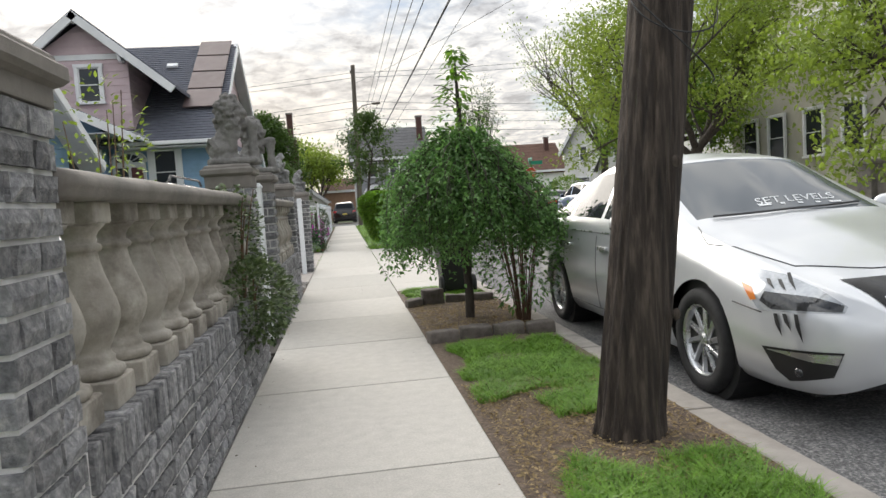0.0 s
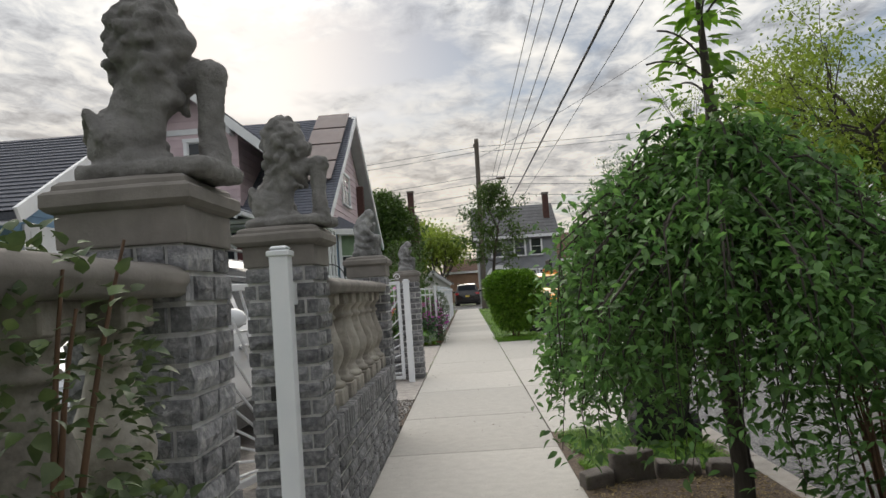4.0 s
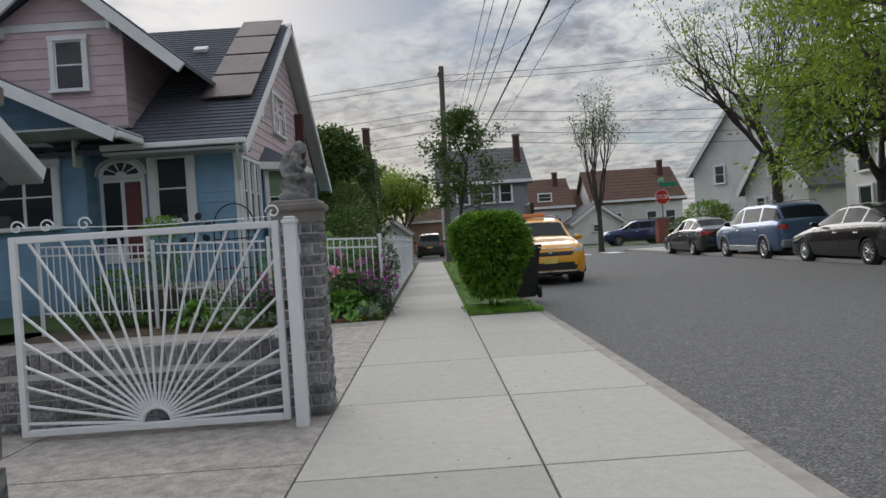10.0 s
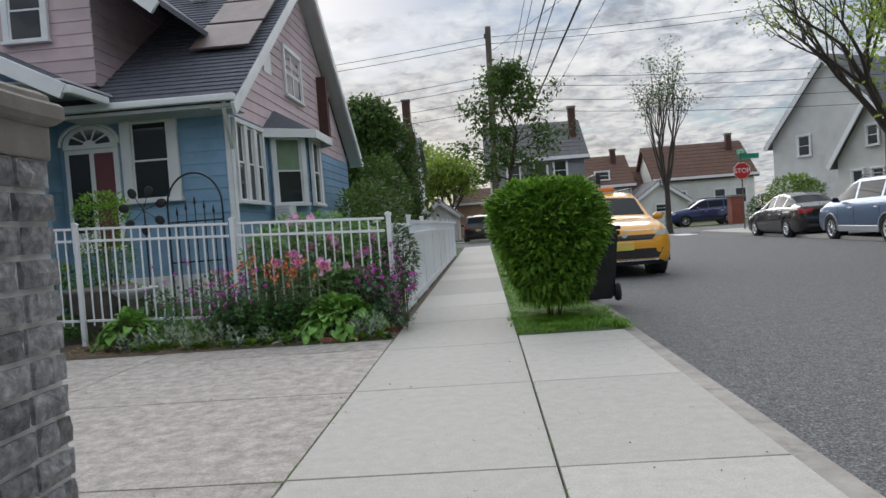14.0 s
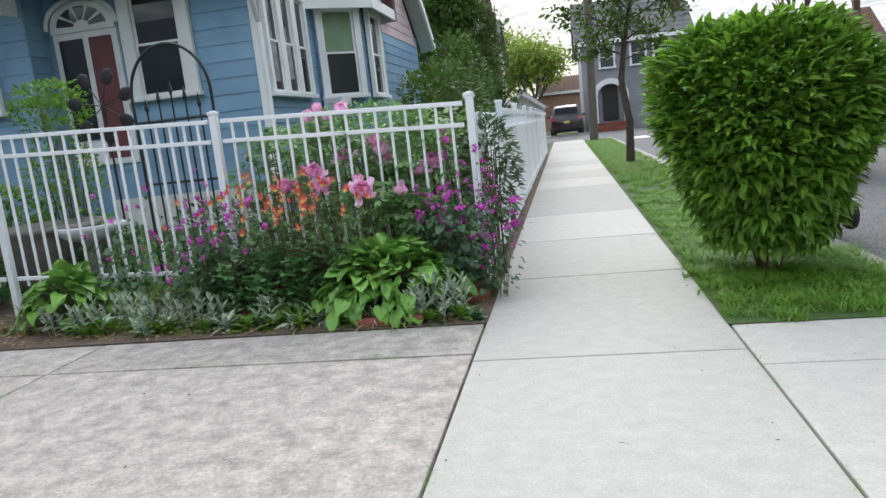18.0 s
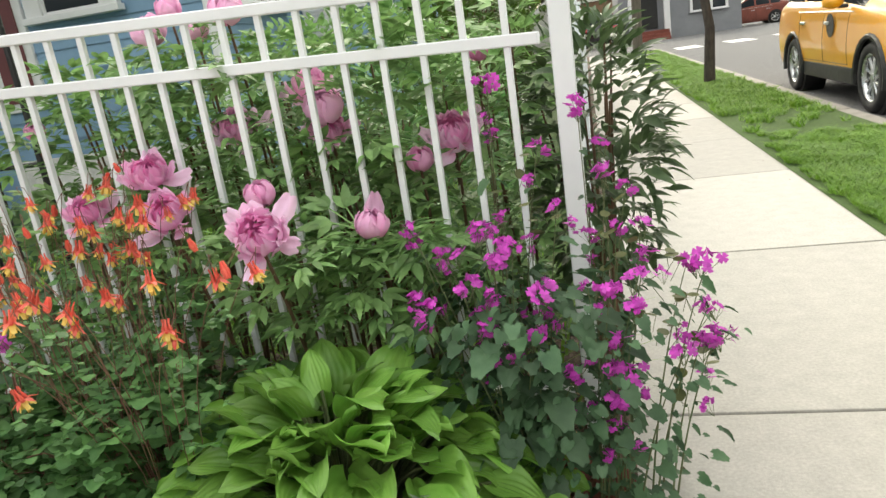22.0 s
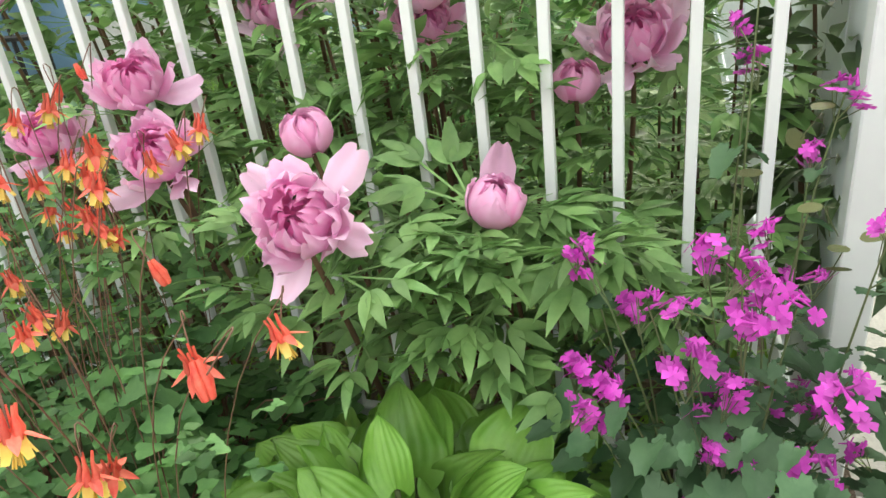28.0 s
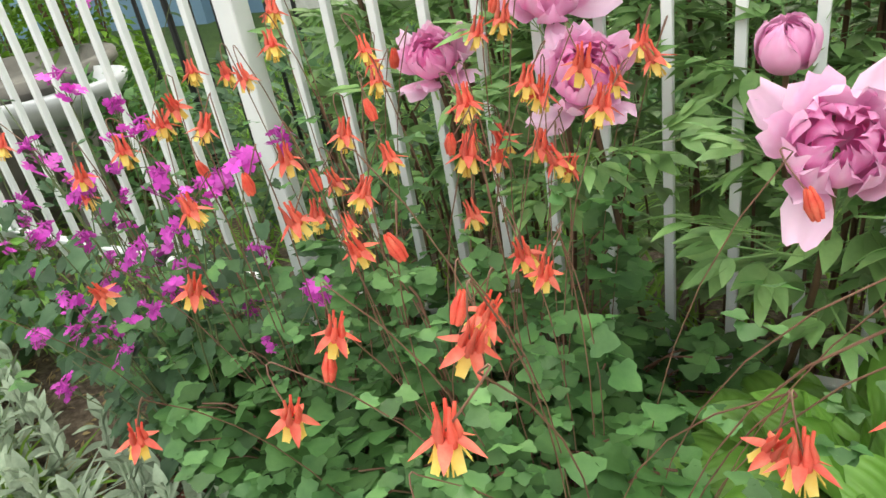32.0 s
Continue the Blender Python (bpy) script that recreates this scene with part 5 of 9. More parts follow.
# bay with its own hipped roof
bay = [(WX, 27.9), (-3.72, 28.5), (-3.72, 29.9), (WX, 30.5)]
for (xa, ya), (xb, yb) in zip(bay, bay[1:]):
    L = math.hypot(xb - xa, yb - ya)
    ang = math.degrees(math.atan2(yb - ya, xb - xa))
    hp(part("bay_wall", box(0, L, -0.001, 0.12, 0.3, 3.45, m=facing(xa, ya, 0, ang)), M_BLUE, house))
    siding(house, HM @ facing(xa, ya, 0, ang), [(0.05, 0.3), (L - 0.05, 0.3), (L - 0.05, 3.4), (0.05, 3.4)], M_BLUE)
    window(house, HM @ facing((xa + xb) / 2, (ya + yb) / 2, 1.9, ang) @ pose(0, -0.03, 0), min(0.62, L - 0.3), 1.5, trim=0.12, blind=M_GREENB if ya < 28 else None)
bm = bmesh.new()
lo = [bm.verts.new(p) for p in ((WX, 27.5, 3.55), (-3.4, 28.3, 3.55), (-3.4, 30.1, 3.55), (WX, 30.9, 3.55))]
hi = [bm.verts.new(p) for p in ((WX, 28.6, 4.15), (WX, 29.8, 4.15))]
bm.faces.new((lo[0], lo[1], hi[0])), bm.faces.new((lo[1], lo[2], hi[1], hi[0])), bm.faces.new((lo[2], lo[3], hi[1])), bm.faces.new(lo[::-1])
bmesh.ops.recalc_face_normals(bm, faces=bm.faces)
hp(part("bay_roof", bm, M_ROOF, house))
for (xa, ya), (xb, yb) in zip(((WX, 27.5), (-3.4, 28.3), (-3.4, 30.1)), ((-3.4, 28.3), (-3.4, 30.1), (WX, 30.9))):
    hp(beam(house, "bay_fascia", (xa, ya, 3.58), (xb, yb, 3.58), 0.06, 0.2, M_TRIM))
# chimney of red brick on the gable side
hp(part("chimney", box(WX + 0.01, WX + 0.3, 33.35, 33.65, 3.9, 5.9, 0.01), M_CHIM, house))
# pink dormer facing the garden
DY, DX0, DX1, DXC, DZ = 25.3, -9.75, -6.85, -8.3, 8.1
hp(part("dormer_wall", add_poly(bmesh.new(), [(DX0, DY, 4.3), (DX1, DY, 4.3), (DX1, DY, 6.75), (DXC, DY, 7.85), (DX0, DY, 6.75)], 0.12, (0, 1, 0)), M_PINK, house))
hp(part("dormer_side", box(DX1 - 0.12, DX1, DY + 0.121, 30.0, 4.3, 6.7), M_PINK, house))
siding(house, HM @ facing(0, DY, 0, 0), [(DX0, 4.35), (DX1, 4.35), (DX1, 6.7), (DX0, 6.7)], M_PINK)
siding(house, HM @ facing(0, DY, 0, 0), [(DX0, 6.86), (DX1, 6.86), (DXC, 7.85)], M_PINK)
siding(house, HM @ facing(DX1, 0, 0, 90), [(DY, 4.3), (30.0, 4.3), (30.0, 6.6), (DY, 6.6)], M_PINK)
hp(part("dormer_belt", box(DX0 + 0.1, DX1 - 0.02, DY - 0.05, DY, 6.66, 6.84, 0.005), M_TRIM, house))
window(house, HM @ facing(-8.1, DY - 0.02, 5.25, 0), 0.66, 1.15, trim=0.12)
for s in (1, -1):
    xe, ze = DXC + s * 3.05, 5.52
    a, b = Vector((xe, DY - 0.5, ze)), Vector((DXC, DY - 0.5, DZ))
    back = Vector((0, 5.6, 0))
    bm = bmesh.new()
    add_poly(bm, [a, b, b + back, a + back], 0.12, (0, 0, 1))
    hp(part("dormer_roof", bm, M_ROOF, house))
    hp(beam(house, "dormer_rake", (xe, DY - 0.53, ze + 0.06), (DXC, DY - 0.53, DZ + 0.06), 0.08, 0.26, M_TRIM))
    hp(part("bracket", box(DXC + s * 1.32 - 0.06, DXC + s * 1.32 + 0.06, DY - 0.45, DY - 0.02, 6.5, 6.8, 0.03), M_TRIM, house))
# lower porch gable
PY, PXC, PXE, PZC, PZE = 23.3, -10.6, -6.25, 6.05, 3.85
hp(part("porch_wall", add_poly(bmesh.new(), [(-14.4, 25.0, 0), (-7.8, 25.0, 0), (-7.8, 25.0, 4.4), (PXC, 25.0, 5.7), (-14.4, 25.0, 4.2)], 0.15, (0, 1, 0)), M_BLUE, house))
hp(part("porch_side", box(-7.95, -7.8, 25.151, WY + 0.2, 0, 4.1), M_BLUE, house))
siding(house, HM @ facing(0, 25.0, 0, 0), [(-14.4, 0.4), (-7.8, 0.4), (-7.8, 4.4), (PXC, 5.7), (-14.4, 4.2)], M_BLUE)
siding(house, HM @ facing(-7.8, 0, 0, 90), [(25.0, 0.4), (WY, 0.4), (WY, 4.0), (25.0, 4.0)], M_BLUE)
hp(part("porch_soffit", box(-14.4, -6.4, PY + 0.1, 25.0, 3.98, 4.02), M_SOFFIT, house))
for s in (1, -1):
    xe = PXC + s * (PXE - PXC)
    a, b, back = Vector((xe, PY, PZE - 0.1)), Vector((PXC, PY, PZC - 0.1)), Vector((0, 2.6, 0))
    hp(part("porch_roof", add_poly(bmesh.new(), [a, b, b + back, a + back], 0.12, (0, 0, 1)), M_ROOF, house))
    hp(beam(house, "porch_rake", (xe, PY - 0.03, PZE + 0.03), (PXC, PY - 0.03, PZC + 0.03), 0.08, 0.26, M_TRIM))
hp(part("porch_gutter", box(-6.32, -6.18, PY - 0.05, EY - 0.53, PZE - 0.12, PZE + 0.02, 0.03, 2), M_TRIM, house))
hp(part("porch_bracket", box(-7.89, -7.83, 24.62, 24.98, 3.35, 3.98, 0.02), M_TRIM, house))
window(house, HM @ facing(-9.2, 24.98, 2.05, 0), 1.35, 1.4, mull=1, trim=0.16)
# door under the porch, with a fan light
hp(part("wall", box(-7.949, -7.2, WY + 0.001, WY + 0.15, 0, 3.9), M_BLUE, house))
hp(part("door_frame", box(-7.68, -6.60, WY - 0.05, WY + 0.0, 1.1, 3.12, 0.01), M_TRIM, house))
hp(part("side_light", box(-7.58, -7.18, WY - 0.07, WY - 0.051, 1.5, 3.02, 0.005), M_WIN, house))
hp(part("door", box(-7.08, -6.70, WY - 0.07, WY - 0.051, 1.2, 3.02, 0.005), M_DOORR, house))


def pediment(cx, y, z, hw, hh):
    """A pointed arched hood with a fan of panes, facing -y, its foot at height z."""
    rim = [(cx + hw * math.cos(a), y, z + 0.12 * hh + 0.88 * hh * math.sin(a) ** 0.9) for a in [math.pi * k / 12 for k in range(13)]]
    hp(part("pediment", add_poly(bmesh.new(), [(cx + hw, y, z), *rim, (cx - hw, y, z)], 0.07, (0, 1, 0)), M_TRIM, house))
    for k in range(5):
        a0, a1 = math.pi * (k + 0.12) / 5, math.pi * (k + 0.88) / 5
        pts = [(cx + hw * f * math.cos(a), y - 0.004, z + 0.16 * hh + hh * f * 0.86 * math.sin(a)) for f, a in ((0.25, a0), (0.78, a0), (0.78, (a0 + a1) / 2), (0.78, a1), (0.25, a1))]
        hp(part("fan_pane", add_poly(bmesh.new(), pts, 0.003, (0, 1, 0)), M_WIN, house))
    hood = [(cx + (hw + 0.05) * math.cos(a), y - 0.02, z + 0.14 * hh + 0.95 * hh * math.sin(a) ** 0.9) for a in [math.pi * k / 16 for k in range(17)]]
    hp(part("pediment_hood", tube(hood, 0.035, 6), M_TRIM, house))


pediment(-7.14, WY - 0.08, 3.12, 0.54, 0.44)
pediment(-9.2, 24.86, 3.62, 0.84, 0.38)


def apex(shift, at, axis, run, drop, depth, owner):
    """The block where two rake boards meet under a ridge."""
    at, axis = Vector(at), Vector(axis)
    up = Vector((0, 0, 1))
    shift(part("apex_block", add_poly(bmesh.new(), [at + axis * run - up * drop, at, at - axis * run - up * drop, at - up * depth], 0.09, axis.cross(up)), M_TRIM, owner))


apex(hp, (DXC, DY - 0.49, DZ + 0.066), (-1, 0, 0), 0.24, 0.2, 0.42, house)
apex(hp, (GX - 0.06, RY, RZ + 0.036), (0, -1, 0), 0.22, 0.155, 0.36, house)
# solar panels on the slope
sl = (RZ - EZ + 0.26) / (RY - EY + 0.35)
ang = math.degrees(math.atan(sl))
for k in range(4):
    f0 = 0.26 + k * 0.185
    yy = EY - 0.35 + f0 * (RY - EY + 0.35)
    zz = EZ - 0.26 + f0 * (RZ - EZ + 0.26)
    hp(part("solar_panel", box(0, 1.25, 0, 1.40, 0, 0.045, 0.006, m=pose(-5.45 + 0.02, yy, zz + 0.16, ang, 0, 0)), M_SOLAR, house))
hp(part("skylight", box(-0.2, 0.2, 0, 0.25, 0, 0.09, 0.01, m=pose(-6.3, 29.4, 7.05 + 0.08, ang, 0, 0)), M_TRIM, house))
# downpipe
hp(part("downpipe", tube([(GX - 0.2, EY - 0.42, 3.7), (GX - 0.24, EY - 0.3, 3.5), (WX + 0.07, WY - 0.03, 2.9), (WX + 0.07, WY - 0.03, 0.2)], 0.04, 8), M_TRIM, house))

# garage of the walled garden, its gable towards the street
gar = thing("garage", "blue garage with a white-trimmed gable and grey shingle roof", "garage", "", (-9, 17.2, 0))
GM = Matrix.Translation((9, -17.2, 0))


def gp(ob):
    ob.matrix_basis = GM @ ob.matrix_basis
    return ob


GXW, GXR = -7.1, -6.5
gp(part("wall", add_poly(bmesh.new(), [(GXW, 14.5, 0), (GXW, 19.9, 0), (GXW, 19.9, 3.1), (GXW, 17.2, 4.6), (GXW, 14.5, 3.1)], 0.15, (-1, 0, 0)), M_BLUE, gar))
siding(gar, GM @ facing(GXW, 0, 0, 90), [(14.5, 2.9), (19.9, 2.9), (19.9, 3.1), (17.2, 4.6), (14.5, 3.1)], M_BLUE)
gp(part("side_wall", box(-12.5, GXW - 0.151, 14.5, 14.65, 0, 3.1), M_BLUE, gar))
gp(part("side_wall", box(-12.5, GXW - 0.151, 19.75, 19.9, 0, 3.1), M_BLUE, gar))
for s in (1, -1):
    ye = 17.2 + s * 3.62
    gp(slope_roof(gar, ye, 2.78, 17.2, 4.78, -13.0, GXR, M_ROOF))
    gp(beam(gar, "rake_board", (GXR + 0.02, ye, 2.84), (GXR + 0.02, 17.2, 4.86), 0.07, 0.24, M_TRIM))
    gp(part("soffit", add_poly(bmesh.new(), [(GXW, ye, 2.62), (GXR - 0.02, ye, 2.62), (GXR - 0.02, 17.2, 4.62), (GXW, 17.2, 4.62)], 0.03, (0, 0, -1)), M_SOFFIT, gar))
apex(gp, (GXR - 0.02, 17.2, 4.866), (0, -1, 0), 0.22, 0.125, 0.34, gar)
gp(part("garage_door", box(GXW, GXW + 0.05, 14.7, 18.2, 0, 2.75, 0.01), M_TRIM, gar))
for k in range(4):
    gp(part("door_panel", box(GXW + 0.05, GXW + 0.065, 14.85, 18.05, 0.1 + k * 0.66, 0.66 + k * 0.66, 0.006), M_TRIM, gar))
lampob = gp(part("lamp", add_lathe(bmesh.new(), [(0.03, 0.06), (0.04, 0.0), (0.05, -0.03), (0.14, -0.1), (0.13, -0.11)], 14, (GXW + 0.25, 16.43, 3.5)), M_CHROME, gar))
gp(part("lamp_arm", tube([(GXW, 16.43, 3.5), (GXW + 0.15, 16.43, 3.58), (GXW + 0.25, 16.43, 3.55)], 0.018), M_IRON, gar))

# ---- buildings in the distance ----
M_WSID = surf("white_siding", [(0.66, 0.66, 0.64), (0.75, 0.75, 0.73)], 1.5, 0.8, 0.2, 30, dirt=(0.52, 0.52, 0.50))
M_GSID = surf("grey_siding", [(0.22, 0.23, 0.25), (0.28, 0.29, 0.31)], 1.5, 0.8, 0.2, 30)
M_BEIGE = surf("beige_stucco", [(0.46, 0.44, 0.37), (0.54, 0.52, 0.45)], 2, 0.9, 0.3, 60, dirt=(0.38, 0.36, 0.3))
M_BROOF = surf("brown_shingle", [(0.10, 0.055, 0.04), (0.16, 0.09, 0.065)], 14, 0.9, 0.4, 60)
M_GROOF = surf("grey_shingle", [(0.10, 0.10, 0.105), (0.16, 0.16, 0.165)], 14, 0.9, 0.4, 60)
M_TAN = surf("tan_brick", [(0.26, 0.16, 0.11), (0.33, 0.21, 0.15)], 3, 0.9, 0.3, 40)


def house_far(at, rz, w, d, eave, ridge, wall, roof, label, wins=(), chimney=None, gable_front=False, over=0.35):
    """A plain house: front faces local -y, w wide along x, d deep along y. wins: (face, across, sill, width, height)."""
    t = thing("house", label, "house", "houses along the street", at, rz)
    part("wall", box(-w / 2, w / 2, 0, d, -0.1, eave), wall, t)
    if gable_front:
        part("gable", add_poly(bmesh.new(), [(-w / 2, 0.0, eave), (w / 2, 0.0, eave), (0, 0.0, ridge)], d, (0, 1, 0)), wall, t)
        for s in (-1, 1):
            e = Vector((s * (w / 2 + over), -over, eave - over * (ridge - eave) / (w / 2)))
            r = Vector((0, -over, ridge))
            back = Vector((0, d + 2 * over, 0))
            part("roof", add_poly(bmesh.new(), [e, r, r + back, e + back], 0.18, (0, 0, 1)), roof, t)
            beam(t, "rake_board", e + Vector((0, -0.03, 0.1)), r + Vector((0, -0.03, 0.1)), 0.06, 0.25, M_TRIM)
    else:
        part("gable", add_poly(bmesh.new(), [(-w / 2, 0, eave), (-w / 2, d, eave), (-w / 2, d / 2, ridge)], w, (1, 0, 0)), wall, t)
        for s in (-1, 1):
            y0 = d / 2 + s * (d / 2 + over)
            slope_roof(t, y0, eave - over * (ridge - eave) / (d / 2), d / 2, ridge, -w / 2 - over, w / 2 + over, roof, 0.16, rows=10)
    part("fascia", box(-w / 2 - over, w / 2 + over, -over - 0.06, -over, eave - 0.25, eave - 0.02, 0.01), M_TRIM, t) if not gable_front else None
    for face, u, z, ww, hh in wins:
        m = {"f": pose(u, -0.03, z), "l": pose(-w / 2 - 0.03, u, z, 0, 0, -90), "r": pose(w / 2 + 0.03, u, z, 0, 0, 90)}[face]
        window(t, m, ww, hh, trim=0.1)
    if chimney:
        cx, cy, top = chimney
        part("chimney", box(cx - 0.24, cx + 0.24, cy - 0.24, cy + 0.24, eave, top, 0.01), M_CHIM, t)
        part("chimney_cap", box(cx - 0.29, cx + 0.29, cy - 0.29, cy + 0.29, top, top + 0.15, 0.01), M_CAP, t)
    return t


H = house_far((4.2, 59.5, 0), 0, 6.2, 8, 5.2, 8.0, M_GSID, M_GROOF, "grey two-storey house with an arched porch and brick chimney", [("f", 0.2, 3.6, 0.8, 1.3), ("f", 1.5, 3.6, 0.8, 1.3), ("f", -1.6, 3.6, 0.8, 1.2), ("f", 1.0, 1.1, 0.7, 1.3), ("f", 2.0, 1.1, 0.7, 1.3), ("r", 2.5, 3.6, 0.8, 1.2)], (2.75, 2.2, 8.6))
# arched porch with dark steps
bm = bmesh.new()
arch = [(-0.75, 0)] + [(-0.75 * math.cos(k * math.pi / 12), 1.9 + 0.75 * math.sin(k * math.pi / 12)) for k in range(13)] + [(0.75, 0)]
outer = [(-1.05, 0)] + [(-1.05 * math.cos(k * math.pi / 12), 1.95 + 1.0 * math.sin(k * math.pi / 12)) for k in range(13)] + [(1.05, 0)]
for i in range(len(arch) - 1):
    v = [bm.verts.new((x - 1.55, -0.5, z)) for x, z in (arch[i], arch[i + 1], outer[i + 1], outer[i])]
    u = [bm.verts.new((x - 1.55, -0.02, z)) for x, z in (arch[i], arch[i + 1], outer[i + 1], outer[i])]
    for k in range(4):
        bm.faces.new((v[k], v[(k + 1) % 4], u[(k + 1) % 4], u[k]))
    bm.faces.new(v), bm.faces.new(u[::-1])
bmesh.ops.recalc_face_normals(bm, faces=bm.faces)
part("porch_arch", bm, M_TRIM, H)
part("door", box(-2.0, -1.1, -0.06, 0.0, 0.5, 2.6, 0.01), M_BLACK, H)
for k in range(3):
    part("step", box(-2.5, -0.6, -1.4 + 0.3 * k, -0.5, -0.1 + 0.17 * k, 0.07 + 0.17 * k, 0.01), M_BRKRED, H)

house_far((11.0, 76, 0), 0, 5.5, 8, 3.7, 6.6, M_WSID, M_BROOF, "white house with a brown shingle roof and dormer", [("f", -1.2, 1.2, 0.9, 1.3), ("f", 1.2, 1.2, 0.9, 1.3), ("f", 0.2, 4.2, 1.2, 0.7)], (1.8, 3, 7.0))
house_far((20.2, 76, 0), 0, 8.5, 8, 3.9, 7.1, M_WSID, M_BROOF, "white house with a wide brown roof beyond the crossing", [("f", -2.2, 1.3, 0.9, 1.3), ("f", 1.2, 1.3, 0.9, 1.3), ("f", 3.0, 1.3, 0.9, 1.3)], (3.2, 3, 7.6))
house_far((15.2, 72, 0), 0, 4.5, 6, 1.9, 3.5, M_WSID, M_GROOF, "low white garage with a shallow gable", [("f", 0, 1.0, 0.8, 0.6)], None, True)
house_far((16.6, 80, 0), 0, 3.5, 6, 3.0, 5.6, M_TAN, M_BROOF, "brown brick house between the white houses", [])
house_far((0.4, 80, 0), 0, 5, 6, 3.2, 4.6, M_TAN, M_BROOF, "low tan brick building at the end of the view", [])
house_far((-2.9, 66, 0), 0, 2.6, 6, 2.0, 3.0, M_WSID, M_GROOF, "small white garage beyond the crossing", [], None, True)
house_far((-6.5, 62, 0), 0, 4.5, 8, 5.6, 8.0, M_WSID, M_GROOF, "tall white house behind trees", [("f", 1.2, 3.8, 0.8, 1.3), ("f", 1.2, 1.0, 0.8, 1.3)])
H = house_far((-5.0, 47.0, 0), 0, 3.0, 7, 5.0, 6.9, M_BRKRED, M_GROOF, "brick house behind the trees", [("f", 0.6, 3.0, 0.8, 1.2)])
part("chimney", box(1.5, 2.22, 0.75, 1.25, -0.1, 5.9, 0.02), M_CHIM, H)
part("chimney_top", box(1.66, 2.04, 0.8, 1.2, 5.9, 7.55, 0.01), M_CHIM, H)
part("chimney_cap", box(1.62, 2.08, 0.76, 1.24, 7.55, 7.65, 0.01), M_CAP, H)
# white house with steep gables on the far corner
W1 = house_far((19.6, 52, 0), -62, 7.5, 8, 4.6, 8.8, M_WSID, M_GROOF, "white house with steep grey gables on the far corner", [("f", -1.6, 3.6, 0.7, 1.1), ("f", 1.4, 3.4, 0.7, 1.1), ("f", -1.8, 0.9, 1.4, 1.4), ("f", 1.8, 0.9, 1.4, 1.4), ("l", 3, 3.2, 0.7, 1.1)], (-2.2, 2.0, 8.4), True)
house_far((18.4, 45.5, 0), -75, 4.6, 5, 2.9, 5.6, M_WSID, M_GROOF, "white house wing with a steep front gable", [("f", -1.0, 0.9, 0.6, 1.4), ("f", 0.2, 0.9, 0.6, 1.4), ("f", 0.0, 3.4, 0.6, 0.9)], None, True)
house_far((19.5, 37.0, 0), -90, 8, 8, 4.8, 7.6, M_WSID, M_GROOF, "white house with a front porch across the street", [("f", -2.4, 3.0, 0.8, 1.2), ("f", 2.0, 3.0, 0.8, 1.2), ("f", -2.4, 0.8, 0.9, 1.5), ("f", 0.2, 0.5, 0.9, 2.0), ("f", 2.4, 0.8, 0.9, 1.5)])
house_far((17.0, 22.5, 0), -90, 13.0, 9, 8.5, 10.0, M_BEIGE, M_GROOF, "tall beige stucco building with white sash windows", [("f", u, z, 0.95, 1.65) for z in (1.9, 5.2) for u in (-5.0, -3.2, -1.0, 1.0, 3.2, 5.0)])
house_far((18.0, 4.0, 0), -90, 14.0, 9, 6.0, 9.0, M_BEIGE, M_GROOF, "beige building along the far pavement", [("f", u, z, 0.9, 1.4) for z in (1.4, 4.0) for u in (-5, -2.5, 0, 2.5, 5)])
house_far((-9.5, -14.0, 0), 90, 12.0, 9, 5.0, 8.0, M_GSID, M_GROOF, "grey house behind the start of the walk", [])
# far pavement, kerb and garden walls
sub2 = bmesh.new()
add_box(sub2, 10.6, 13.6, -60, 46.5, -0.3, 0.0)
tagged(link_mesh("pavement_far", sub2, M_CONC), "concrete pavement and kerb on the far side of the street", "pavement", kind="structure")
tagged(link_mesh("pavement_corner", box(-60, 1.7, 56.6, 58.0, -0.3, 0.0), M_CONC), "concrete pavement beyond the crossing", "pavement", kind="structure")
for y0, y1 in ((14.5, 21.0), (22.0, 30.0)):
    ob = link_mesh("garden_wall", box(14.2, 14.5, y0, y1, -0.1, 0.9, 0.01), M_CAP)
    tagged(ob, "low stone garden wall along the far pavement", "wall", kind="structure")
for y in (20.9, 22.2, 17.5):
    t = thing("stone_pier", "square stone garden pier with a ball cap", "pillar", "garden piers across the street", (14.3, y, 0))
    part("pier", box(-0.28, 0.28, -0.28, 0.28, -0.1, 1.35, 0.015), M_CAP, t)
    part("cap", box(-0.36, 0.36, -0.36, 0.36, 1.35, 1.5, 0.03), M_CAP, t)
t = thing("brick_pier", "red brick gate pier by the corner house", "pillar", "", (16.6, 58.5, 0))
part("pier", box(-0.4, 0.4, -0.4, 0.4, -0.1, 1.6, 0.01), M_BRKRED, t)
part("cap", box(-0.48, 0.48, -0.48, 0.48, 1.6, 1.75, 0.02), M_CAP, t)
# crossing lines
for k in range(5):
    ob = link_mesh("crossing_line", box(2.4 + k * 1.7, 3.2 + k * 1.7, 44.6, 46.6, ROADZ + 0.001, ROADZ + 0.005), M_SIGNW)
    tagged(ob, "worn white painted crossing line on the asphalt", "road marking", "crossing lines")

